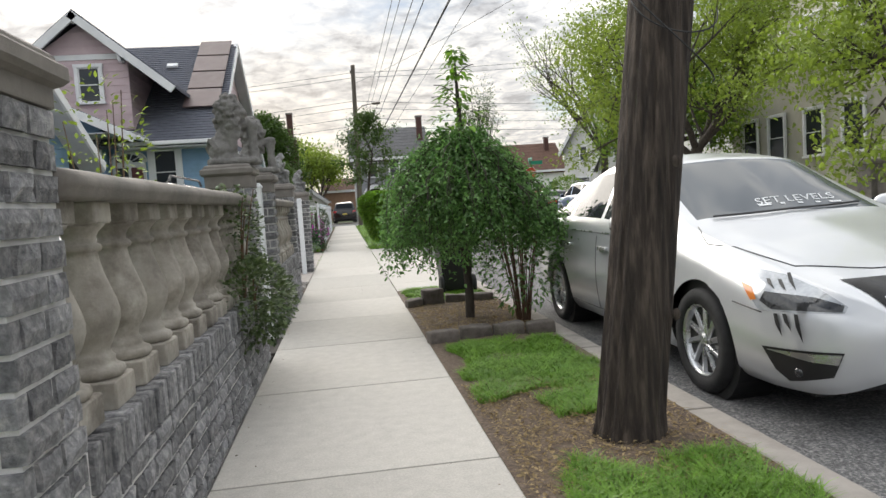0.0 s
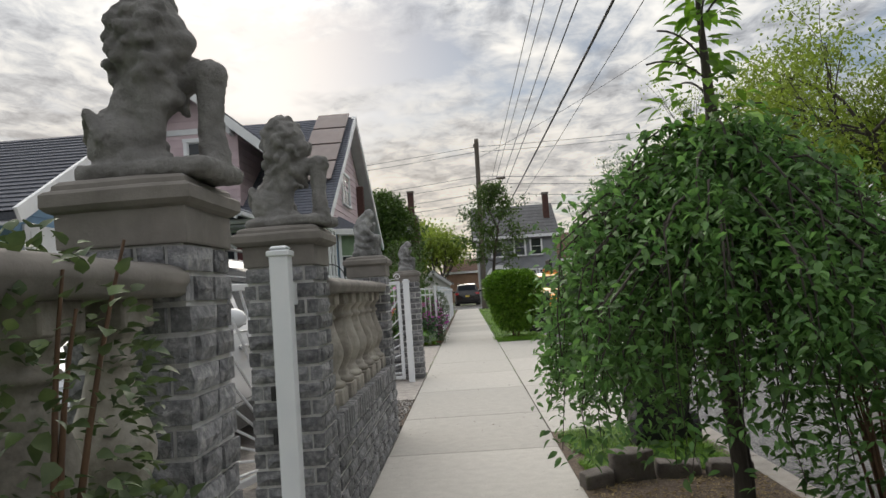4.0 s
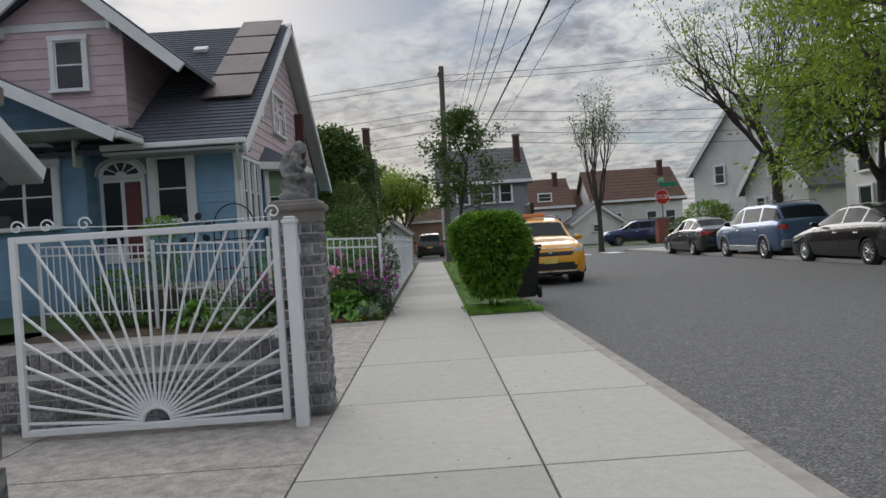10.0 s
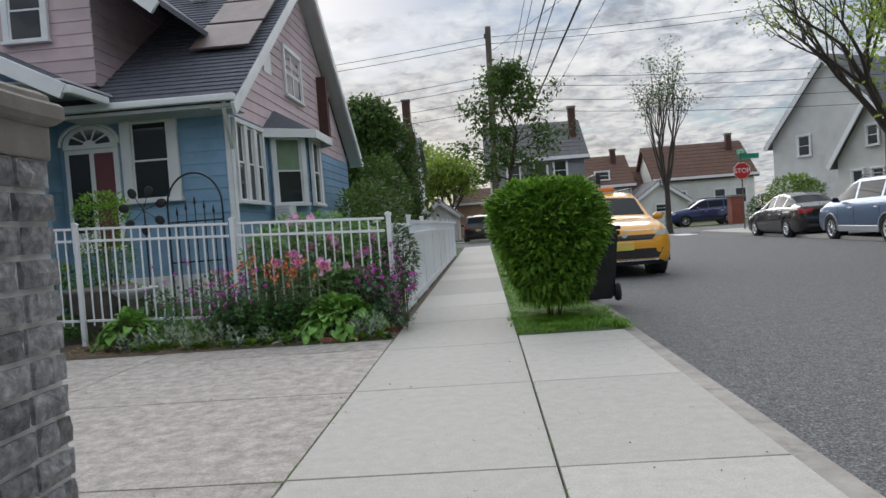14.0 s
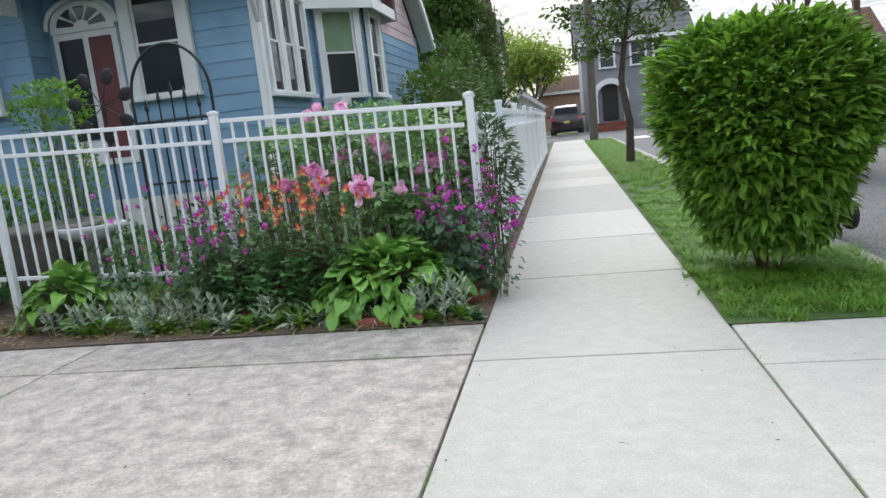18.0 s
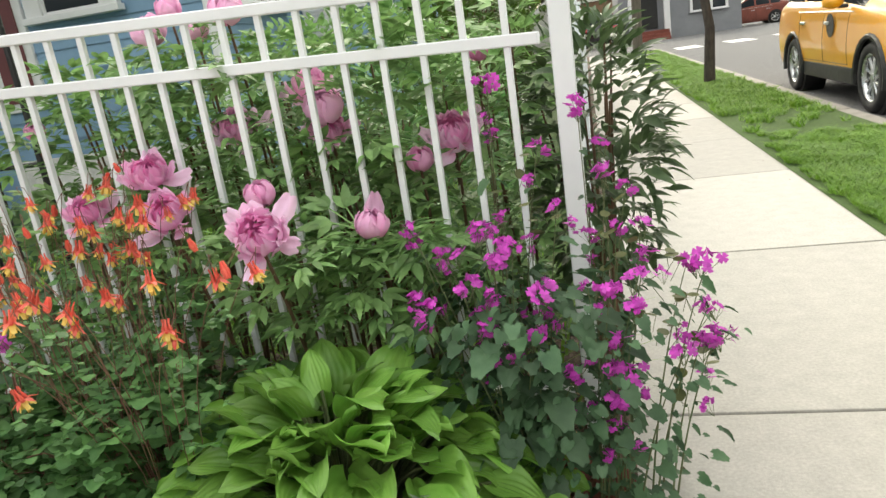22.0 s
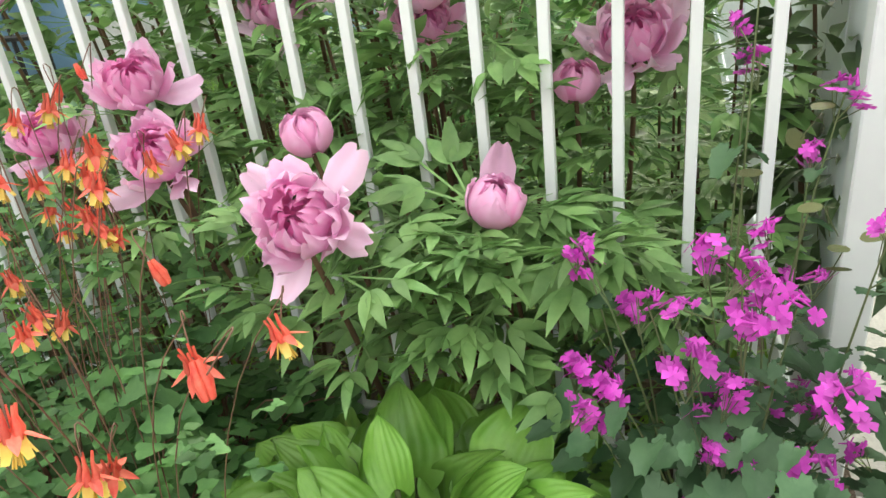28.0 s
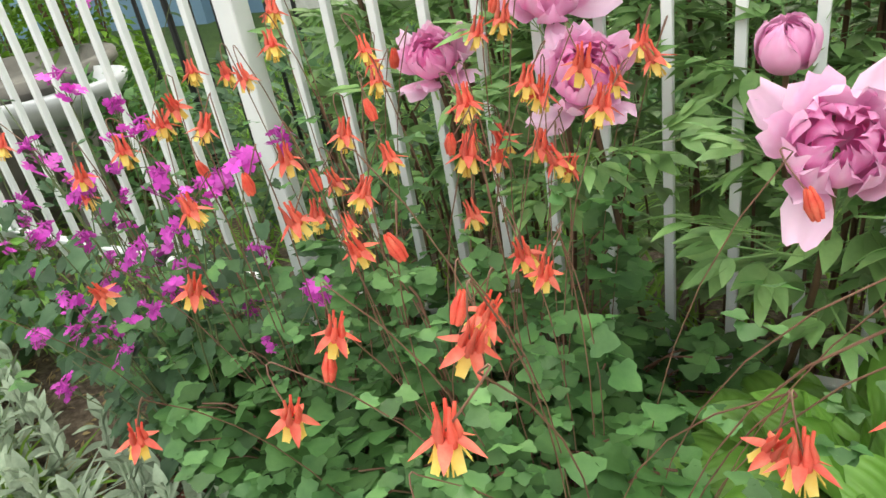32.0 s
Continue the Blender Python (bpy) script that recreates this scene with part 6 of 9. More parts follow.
# garden ornaments near the house
t = thing("garden_arch", "black wrought iron garden arch with a gate panel", "garden arch", "", (-3.33, 20.95, 0))
for s in (-1, 1):
    part("leg", tube([(s * 0.36, 0, 0), (s * 0.36, 0, 1.62)], 0.013, 8), M_IRON, t)
part("hoop", tube([(0.36 * math.cos(a), 0, 1.62 + 0.42 * math.sin(a)) for a in [math.pi * k / 20 for k in range(21)]], 0.013, 8), M_IRON, t)
for z in (0.9, 1.42):
    part("crossbar", tube([(-0.35, 0, z), (0.35, 0, z)], 0.011, 6), M_IRON, t)
for k in range(5):
    x = -0.24 + 0.12 * k
    top = 1.50 + 0.13 * (2 - abs(k - 2)) * 0.5
    part("bar", tube([(x, 0, 0.2), (x, 0, top), (x, 0, top + 0.03), (x, 0, top + 0.12)], [0.008, 0.008, 0.02, 0.002], 6), M_IRON, t)
t = thing("wind_spinner", "black garden wind spinner with round petals on a stake", "garden ornament", "", (-4.1, 21.15, 0))
part("stake", tube([(0, 0, 0), (0, 0, 1.6)], 0.01, 6), M_IRON, t)
for k in range(7):
    a = 2 * math.pi * k / 7 + 0.3
    part("petal", add_ball(bmesh.new(), (0.26 * math.cos(a), -0.03, 1.62 + 0.26 * math.sin(a)), (0.075, 0.018, 0.06), 2, (0, -math.degrees(a), 0)), M_IRON, t)
    part("spoke", tube([(0, -0.02, 1.62), (0.2 * math.cos(a), -0.03, 1.62 + 0.2 * math.sin(a))], 0.005, 5), M_IRON, t)
t = thing("planter", "round grey planter tub behind the fence", "planter", "", (-4.55, 20.75, 0))
part("tub", add_lathe(bmesh.new(), [(0.22, 0.0), (0.36, 0.42), (0.40, 0.46), (0.43, 0.62), (0.46, 0.62), (0.46, 0.66), (0.40, 0.66), (0.38, 0.60)], 28), M_CAP, t, smooth=True)
t = thing("planter", "white round planter bowl behind the fence", "planter", "", (-4.05, 20.62, -0.09))
part("tub", add_lathe(bmesh.new(), [(0.10, 0.585), (0.22, 0.64), (0.27, 0.69), (0.28, 0.72), (0.25, 0.73), (0.21, 0.68)], 24), M_SOFFIT, t, smooth=True)
part("pedestal", add_lathe(bmesh.new(), [(0.16, 0.0), (0.09, 0.08), (0.07, 0.4), (0.1, 0.59)], 18), M_CAP, t, smooth=True)
t = thing("air_conditioner", "window air conditioner under the bay", "air conditioner", "", (-3.95, 27.75, 1.5))
part("case", box(-0.3, 0.05, -0.22, 0.3, 0.0, 0.36, 0.01), M_TRIM, t)
for k in range(5):
    part("louvre", box(-0.26, 0.01, -0.235, -0.222, 0.06 + k * 0.06, 0.09 + k * 0.06, 0.002), M_SOFFIT, t)

# ---- the flower bed ----
def bezier(a, b, c, n=6):
    a, b, c = Vector(a), Vector(b), Vector(c)
    return [a * (1 - t) ** 2 + b * 2 * t * (1 - t) + c * t * t for t in [i / n for i in range(n + 1)]]


def peony_flower_mesh(r, kind, seed):
    """A ball of cupped, ruffled petals; each petal follows a bowl round the flower's axis."""
    g = np.random.default_rng(seed)
    h = Heap()
    nu, nv = 7, 4
    k = 2 * nv + 1
    faces = [(i * k + j, i * k + j + 1, i * k + k + j + 1, i * k + k + j) for i in range(nu) for j in range(k - 1)]

    def petal(az, half, phi1, rad, flare, ruffle):
        vs, ph, skew = [], g.uniform(0, 6), g.uniform(-0.12, 0.12)
        for i in range(nu + 1):
            t = i / nu
            w = half * (0.3 + 0.7 * min(1, t * 1.7)) * math.sqrt(max(0.1, 1 - (max(0, t - 0.7) / 0.3) ** 2 * 0.8))
            for j in range(-nv, nv + 1):
                q = j / nv
                phi = math.radians(12 + (phi1 - 12) * t * (1 - 0.10 * q * q + 0.06 * math.sin(5 * q + ph) * t))
                R = r * rad * (0.72 + 0.28 * t + flare * t ** 3 + ruffle * math.sin(q * 6 + ph + 2 * t) * t * t)
                a = az + q * w + skew * t
                vs.append((R * math.sin(phi) * math.cos(a), R * math.sin(phi) * math.sin(a), -R * math.cos(phi)))
        h.add((np.array(vs), faces), np.eye(3), (0, 0, 0))
    rings = {"open": ((4, 0.44, 168, 0.85, 0.0), (5, 0.60, 160, 0.78, 0.02), (6, 0.74, 148, 0.66, 0.04), (7, 0.88, 132, 0.56, 0.08), (5, 1.0, 108, 0.46, 0.26), (4, 1.08, 84, 0.38, 0.55)),
             "bud": ((3, 0.7, 174, 1.1, 0.0), (4, 0.84, 168, 0.9, 0.0), (5, 0.96, 160, 0.75, 0.0), (4, 1.04, 146, 0.7, 0.03)),
             "loose": ((3, 0.7, 174, 1.1, 0.0), (4, 0.84, 168, 0.9, 0.0), (5, 0.96, 160, 0.75, 0.0), (4, 1.04, 140, 0.7, 0.05), (1, 1.15, 130, 0.42, 0.75))}[kind]
    for ring, (n, rad, phi1, half, flare) in enumerate(rings):
        for i in range(n):
            petal(i * 2 * math.pi / n + ring * 0.5 + g.uniform(-0.25, 0.25), half * g.uniform(0.85, 1.15), phi1 + g.uniform(-9, 9), rad * g.uniform(0.93, 1.07), flare * g.uniform(0.6, 1.3), 0.07 if kind == "open" else 0.03)
    return h.mesh("flower", M_PEONY if kind == "open" else M_PEONYB)


# x, y, z, radius, form, tilt, facing
FRONT = [(-1.467, 19.847, 0.772, 0.067, "open", 58, -80), (-1.243, 20.01, 0.726, 0.046, "loose", 16, -40), (-1.784, 19.98, 0.82, 0.060, "open", 45, -75)]
BACK = [(-1.536, 20.03, 0.83, 0.042, "bud", 20, -100), (-1.86, 20.06, 0.92, 0.058, "open", 40, -60), (-1.414, 20.28, 1.014, 0.058, "bud", 35, -100), (-1.47, 20.34, 1.08, 0.056, "open", 20, -80),
        (-1.72, 20.33, 0.99, 0.062, "open", 40, -90), (-1.07, 20.34, 0.90, 0.066, "open", 40, -90), (-1.156, 20.25, 0.84, 0.040, "bud", 15, -90)]
HIGH = [(-1.97, 20.4, 1.295, 0.055, "bud", 20, -80), (-1.82, 20.4, 1.28, 0.045, "bud", 20, -90), (-1.71, 20.4, 1.32, 0.055, "bud", 30, -80), (-1.89, 20.4, 1.35, 0.042, "bud", 20, -80),
        (-2.47, 20.4, 1.05, 0.036, "bud", 20, -80), (-2.05, 20.02, 0.84, 0.05, "open", 40, -80), (-1.42, 20.3, 0.96, 0.055, "open", 60, -70), (-0.98, 20.4, 1.10, 0.03, "bud", 10, 0)]


def peony_bush(label, base, flowers, n_leaf, vol, seed):
    t = thing("peony", label, "peony", "tree peonies by the fence", base)
    o = Vector(base)
    g = np.random.default_rng(seed)
    st, lf = Heap(), Heap()
    for k, (x, y, z, r, kind, tilt, az) in enumerate(flowers):
        ob = share("flower", peony_flower_mesh(r, kind, seed * 31 + k), t, pose(x - o.x, y - o.y, z - o.z) @ pose(0, 0, 0, 0, 0, az) @ pose(0, 0, 0, 0, tilt, 0) @ pose(0, 0, 0, 0, 0, 37 * k))
        ob["label"] = {"open": "wide open double pink peony flower", "bud": "closed pink peony bud", "loose": "half-open pink peony with one loose petal"}[kind]
        b = Vector((x + g.uniform(-0.1, 0.1), max(y, 20.1) + 0.12, 0.02))
        st.tube([p - o for p in bezier(b, (x, y + 0.12, z * 0.6), (x, y, z - r * 0.5))], [0.007, 0.007, 0.006, 0.006, 0.005, 0.005, 0.004])
        for q in range(6):
            a = g.uniform(0, 2 * math.pi)
            d = (math.cos(a), math.sin(a), g.uniform(-0.1, 0.5))
            p = np.array((x, y, z - r * 0.6 - g.uniform(0.0, 0.14))) - o + np.array(d) * 0.03
            lf.add(PEONY_LEAF[q % 6], aim(d, g.uniform(-0.5, 0.5)), p, g.uniform(0.6, 0.9))
    (x0, x1), (y0, y1), (z0, z1) = vol
    for i in range(n_leaf):
        p = Vector((g.uniform(x0, x1), g.uniform(y0, y1), z0 + (z1 - z0) * g.uniform(0, 1) ** 0.8))
        a = g.normal(-math.pi / 2, 1.1)
        d = (math.cos(a), math.sin(a), g.uniform(-0.25, 0.7))
        lf.add(PEONY_LEAF[i % 6], aim(d, g.uniform(-0.6, 0.6)), p - o, g.uniform(0.65, 1.05))
        if i % 10 == 0:
            st.tube([q - o for q in bezier((p.x, max(p.y, 20.05) + 0.1, 0.02), (p.x, p.y + 0.1, p.z * 0.6), p)], [0.004] * 7, 4)
    st.object("stem", M_STEM, t, stuff=True)
    lf.object("leaves", M_PEOL, t, stuff=True)
    return t


peony_bush("tree peony with a wide open pink flower leaning through the fence", (-1.40, 20.25, 0.0), FRONT, 85, ((-1.50, -0.98), (19.95, 20.13), (0.47, 0.71)), 3)
peony_bush("tall tree peony with pink buds and flowers behind the fence", (-1.55, 20.5, 0.0), BACK + HIGH, 820, ((-2.45, -0.85), (20.25, 20.85), (0.15, 1.2)), 5)


def hosta(base, n, rad, label, seed, s=1.0):
    t = thing("hosta", label, "hosta", "hostas in the bed", base)
    g = np.random.default_rng(seed)
    tpls = []
    for v in range(8):
        nu, nv, L, W = 10, 14, 0.175 * g.uniform(0.9, 1.1), 0.140 * g.uniform(0.85, 1.12)
        droop, wv, cup = g.uniform(0.15, 0.6), g.uniform(0.06, 0.15), g.uniform(0.2, 0.65)
        vs, fs = [], []
        for i in range(nu + 1):
            u = i / nu
            w = W / 2 * (math.sin(math.pi * (0.03 + 0.97 * u) ** 0.66) ** 0.62)
            for j in range(-nv, nv + 1):
                q = j / nv
                x = L * u - 0.02 * q * q * (1 - u) - L * droop * 0.25 * u ** 3
                rib = 0.0017 * (0, 1, 0, -1)[j % 4] * math.sin(math.pi * u ** 0.8) - 0.004 * (j == 0)
                z = q * q * w * cup - L * droop * u ** 2.2 + rib + wv * W * math.sin(u * 8 + v + q) * q * q
                vs.append((x, w * q * (1 + 0.03 * math.sin(u * 15 + v)), z))
        k = 2 * nv + 1
        for i in range(nu):
            for j in range(k - 1):
                a = i * k + j
                fs.append((a, a + 1, a + k + 1, a + k))
        me = bpy.data.meshes.new("leaf")
        me.from_pydata(vs, [], fs)
        me.materials.append(M_HOSTA)
        me.shade_smooth()
        tpls.append(me)
    st = Heap()
    for i in range(n):
        f = i / n
        az = i * 2.399 + g.uniform(-0.35, 0.35)
        out = rad * (0.10 + 0.58 * f ** 0.85 + g.uniform(-0.04, 0.04))
        z = (0.37 - 0.27 * f ** 1.2 + g.uniform(-0.04, 0.04)) * s
        p = Vector((out * math.cos(az), out * 0.85 * math.sin(az), z))
        pitch = 66 - 98 * f ** 0.8 + g.uniform(-18, 18)
        m = pose(*p, 0, 0, math.degrees(az) + g.uniform(-35, 35)) @ pose(0, 0, 0, g.uniform(-28, 28), -pitch, 0)
        sc = (0.58 + 0.18 * math.sin(math.pi * min(1, f * 0.7 + 0.25))) * s * g.uniform(0.8, 1.25)
        share("leaf", tpls[i % 8], t, m @ Matrix.Diagonal((sc, sc, sc, 1)))
        st.tube(bezier((0.03 * math.cos(az), 0.03 * math.sin(az), 0.0), (p.x * 0.55, p.y * 0.55, z * 0.85), p), 0.0045, 5)
    st.object("stalk", M_GSTEM, t, stuff=True)
    return t


hosta((-1.32, 19.71, 0.0), 330, 0.72, "broad bright green hosta clump with ribbed leaves", 11)
hosta((-3.75, 19.85, 0.0), 90, 0.50, "dark green hosta clump at the foot of the fence", 12, s=0.95)


def columbine_flower_mesh():
    """A nodding flower: five hollow spurs above, five pointed sepals spread sideways, a short yellow skirt and stamens below."""
    h = Heap()
    for k in range(5):
        a = 2 * math.pi * k / 5
        c, s = math.cos(a), math.sin(a)
        h.tube([(0.0060 * c, 0.0060 * s, -0.004), (0.0075 * c, 0.0075 * s, 0.004), (0.0058 * c, 0.0058 * s, 0.014), (0.0075 * c, 0.0075 * s, 0.024)], [0.0036, 0.0036, 0.0017, 0.0013], 6)
        R = rot(0, 0, a + 0.63) @ rot(0, 0.62, 0)
        h.add(sheet(0.026, 0.0105, 5, 2, lambda t: math.sin(math.pi * (0.12 + 0.88 * t) ** 0.8), 0.35, -0.12), R, (0.004 * math.cos(a + 0.63), 0.004 * math.sin(a + 0.63), 0.002))
        h.add(sheet(0.018, 0.0115, 3, 1, lambda t: 1 - 0.35 * t, 0.3, -0.1), rot(0, 0, a) @ rot(0, 1.18, 0), (0.0055 * c, 0.0055 * s, -0.003), 1.0, 1)
    for k in range(7):
        a = 2 * math.pi * k / 7 + 0.3
        h.tube([(0.001, 0, -0.002), (0.0045 * math.cos(a), 0.0045 * math.sin(a), -0.026)], 0.0009, 4, 1)
    return h.mesh("flower", [M_RED, M_YEL])


COL_FLOWER = columbine_flower_mesh()
h = Heap()
for k in range(5):
    a = 2 * math.pi * k / 5
    h.tube([(0.004 * math.cos(a), 0.004 * math.sin(a), -0.010), (0.005 * math.cos(a), 0.005 * math.sin(a), 0.004), (0.003 * math.cos(a), 0.003 * math.sin(a), 0.022)], [0.0022, 0.004, 0.0014], 5)
COL_BUD = h.mesh("bud", M_RED)


def columbine(base, n_leaf, flowers, rad, height, seed):
    t = thing("columbine", "columbine with red and yellow nodding flowers and lobed leaves", "columbine", "columbines in the bed", base)
    o = Vector(base)
    g = np.random.default_rng(seed)
    st, lf = Heap(), Heap()
    for i in range(n_leaf):
        a, q = g.uniform(0, 2 * math.pi), rad * math.sqrt(g.uniform(0, 1))
        p = Vector((q * math.cos(a), q * math.sin(a) * 0.6, height * 0.88 * g.uniform(0.05, 1) ** 0.9 * (1.1 - 0.5 * q / rad) * (0.85 + 0.5 * noise.noise(Vector((q * math.cos(a) * 9, q * math.sin(a) * 9, seed))))))
        d = (math.cos(a), math.sin(a), g.uniform(-0.2, 0.5))
        lf.add(COLUMB[i % 3], aim(d, g.uniform(-0.6, 0.6)), p, g.uniform(0.7, 1.35))
        if i % 4 == 0:
            st.tube(bezier((p.x * 0.2, p.y * 0.2, 0), (p.x * 0.4, p.y * 0.4, p.z), p), 0.0018, 4)
    for k, (x, y, z) in enumerate(flowers):
        p = Vector((x, y, z)) - o
        bend = Vector((g.uniform(-0.06, 0.06), g.uniform(-0.05, 0.03), 0.045))
        top = p + Vector((bend.x * 0.4, 0.02, 0.04))
        st.tube(bezier((p.x * 0.35, p.y * 0.25, 0.05), (p.x * 0.5 + g.uniform(-0.12, 0.12), p.y * 0.4, z * 0.75), top, 8) + bezier(top, top + bend * 0.5, p + Vector((0, 0, 0.006)), 5)[1:], 0.0009, 4)
        bud = k % 5 == 3
        share("bud" if bud else "flower", COL_BUD if bud else COL_FLOWER, t, pose(*p, g.uniform(-24, 24), g.uniform(-24, 24), g.uniform(0, 72)) @ Matrix.Diagonal((g.uniform(0.8, 1.08),) * 3 + (1,)))
        for q in range(3):
            f = g.uniform(0.55, 0.92)
            lf.add(COLUMB[(k + q) % 3], aim((g.uniform(-1, 1), g.uniform(-1, 0.3), 0.2)), (p.x * (0.35 + 0.6 * f), p.y * f, p.z * f), g.uniform(0.35, 0.8))
    st.object("stem", M_RSTEM, t, stuff=True)
    lf.object("leaves", M_COLL, t, stuff=True)
    return t


g = np.random.default_rng(21)
COLS = [((-1.74, 19.68, 0), 0.27, 14), ((-1.90, 19.70, 0), 0.34, 19), ((-2.20, 19.72, 0), 0.30, 12), ((-2.48, 19.80, 0), 0.26, 5), ((-1.84, 19.96, 0), 0.30, 11), ((-2.22, 19.98, 0), 0.30, 8)]
NEAR = [(-1.47, 19.435, 0.706), (-1.49, 19.472, 0.675), (-1.666, 19.306, 0.789), (-1.873, 19.369, 0.694), (-1.48, 19.597, 0.818), (-1.74, 19.35, 0.624), (-1.42, 19.36, 0.825), (-1.40, 19.52, 0.77), (-1.36, 19.6, 0.755), (-1.34, 19.46, 0.80)]
for i, (b, rad, n) in enumerate(COLS):
    fl = []
    for _ in range(n):
        y = g.uniform(19.34, 19.88) if i < 4 else g.uniform(19.82, 20.02)
        fl.append((b[0] + g.uniform(-0.2, 0.2), y, g.uniform(0.60, 0.80) + max(0, y - 19.5) * 0.4))
    columbine(b, (480, 620, 520, 320, 380, 360)[i], fl + (NEAR if i == 0 else []), rad, 0.70, 40 + i)


def lunaria_clusters():
    out = []
    for s in range(4):
        g = np.random.default_rng(60 + s)
        h = Heap()
        pet = sheet(0.0135, 0.0125, 3, 1, lambda t: 0.25 + 0.85 * math.sin(math.pi * min(1, t * 0.9) * 0.62), 0.1, 0.12)
        for k in range((7, 5, 9, 6)[s]):
            a, q = g.uniform(0, 2 * math.pi), 0.028 * math.sqrt(g.uniform(0, 1))
            c = np.array((q * math.cos(a), q * math.sin(a), g.uniform(-0.018, 0.018)))
            R = rot(g.uniform(0.2, 1.3), 0, g.uniform(-0.9, 0.9))
            sp = g.uniform(0, 1.5)
            for j in range(4):
                h.add(pet, R @ rot(0, 0, j * math.pi / 2 + sp) @ rot(0, -0.15, 0), c, g.uniform(0.85, 1.1))
            h.tube([tuple(c), (0, 0, -0.045)], 0.0008, 3, 1)
        for k in range(6):
            h.tube([(g.uniform(-0.012, 0.012), g.uniform(-0.012, 0.012), 0.012), (g.uniform(-0.014, 0.014), g.uniform(-0.014, 0.014), 0.024)], [0.0028, 0.001], 5, 0)
        out.append(h.mesh("flower_cluster", [M_LUN, M_GSTEM]))
    return out


LUN = lunaria_clusters()


def lunaria(base, tops, seed, n_leaf, label, pods=(), leafy=1.0):
    t = thing("honesty_plant", label, "flower", "magenta honesty plants", base)
    o = Vector(base)
    g = np.random.default_rng(seed)
    st, lf, pd = Heap(), Heap(), Heap()
    for k, top in enumerate(tops):
        p = Vector(top) - o
        root = Vector((p.x * 0.25 + g.uniform(-0.04, 0.04), p.y * 0.3, 0.0))
        line = bezier(root, (root.x + (p.x - root.x) * 0.3, p.y * 0.6, p.z * 0.6), p, 8)
        st.tube(line, [0.0027 - 0.0017 * i / 8 for i in range(9)], 5)
        share("blossom", LUN[k % 4], t, pose(*p, g.uniform(-25, 25), g.uniform(-25, 25), g.uniform(0, 360)) @ Matrix.Diagonal((g.uniform(0.7, 1.0),) * 3 + (1,)))
        for i in range(2, 8):
            q = line[i]
            a = g.uniform(-math.pi, math.pi)
            d = (math.cos(a), math.sin(a), g.uniform(-0.3, 0.35))
            lf.add(HEART[(i + k) % 3], aim(d, g.uniform(-0.4, 0.4)), q, leafy * g.uniform(0.6, 1.0) * (1.35 - 0.09 * i))
            if i > 4 and g.uniform() < 0.22:
                e = q + Vector(d) * g.uniform(0.03, 0.07) + Vector((0, 0, 0.03))
                st.tube([q, e], 0.001, 4)
                share("blossom", LUN[(k + i) % 4], t, pose(*e, g.uniform(-40, 40), g.uniform(-40, 40), g.uniform(0, 360)) @ Matrix.Diagonal((0.62,) * 3 + (1,)))
    for i in range(n_leaf):
        a, q = g.uniform(0, 2 * math.pi), 0.26 * math.sqrt(g.uniform(0, 1))
        d = (math.cos(a), math.sin(a), g.uniform(-0.3, 0.4))
        lf.add(HEART[i % 3], aim(d, g.uniform(-0.5, 0.5)), (q * math.cos(a), q * math.sin(a) * 0.7, g.uniform(0.06, 0.60)), leafy * g.uniform(0.55, 1.05))
    for x, y, z in pods:
        for i in range(4):
            c = Vector((x, y, z)) - o + Vector((g.uniform(-0.05, 0.05), g.uniform(-0.04, 0.04), g.uniform(-0.08, 0.08)))
            pd.add(fan_leaf(8, 0.014, 0.0, 0.0, 0.0, 0.0), aim((g.uniform(-1, 1), g.uniform(-1, 0.2), g.uniform(-0.5, 1))), c, g.uniform(0.8, 1.2))
            st.tube([c, c + Vector((g.uniform(-0.03, 0.03), 0.02, -0.05))], 0.0008, 3)
    st.object("stem", M_GSTEM, t, stuff=True)
    lf.object("leaves", M_LUNL, t, stuff=True)
    if pods:
        pd.object("seed_pod", M_POD, t, stuff=True, label="flat round green seed pods")
    return t


TOPS_R = [(-1.09, 19.80, 0.764), (-1.02, 19.80, 0.696), (-1.095, 19.80, 0.60), (-0.973, 19.80, 0.627), (-0.917, 19.80, 0.676), (-0.871, 19.80, 0.702), (-0.926, 19.80, 0.746), (-0.813, 19.80, 0.615), (-0.941, 19.80, 0.516), (-0.912, 20.0, 1.037), (-0.92, 20.0, 0.915), (-0.813, 20.0, 0.878), (-0.841, 20.0, 0.803), (-0.774, 19.88, 0.765), (-0.895, 19.88, 0.747), (-1.10, 19.88, 0.718), (-0.961, 19.88, 0.724), (-0.905, 19.86, 0.66), (-1.039, 19.88, 0.643),
          (-0.97, 19.78, 0.632), (-0.931, 19.78, 0.603), (-0.816, 19.78, 0.6), (-1.055, 19.78, 0.59), (-0.958, 19.78, 0.562), (-1.087, 19.78, 0.551), (-0.833, 19.78, 0.501), (-0.762, 19.78, 0.407), (-0.771, 19.78, 0.313), (-0.90, 19.84, 0.70)]
lunaria((-0.90, 19.88, 0), TOPS_R, 5, 420, "tall honesty plant with magenta four-petalled flowers at the fence corner", [(-0.85, 20.0, 0.8), (-0.80, 19.9, 0.72)])
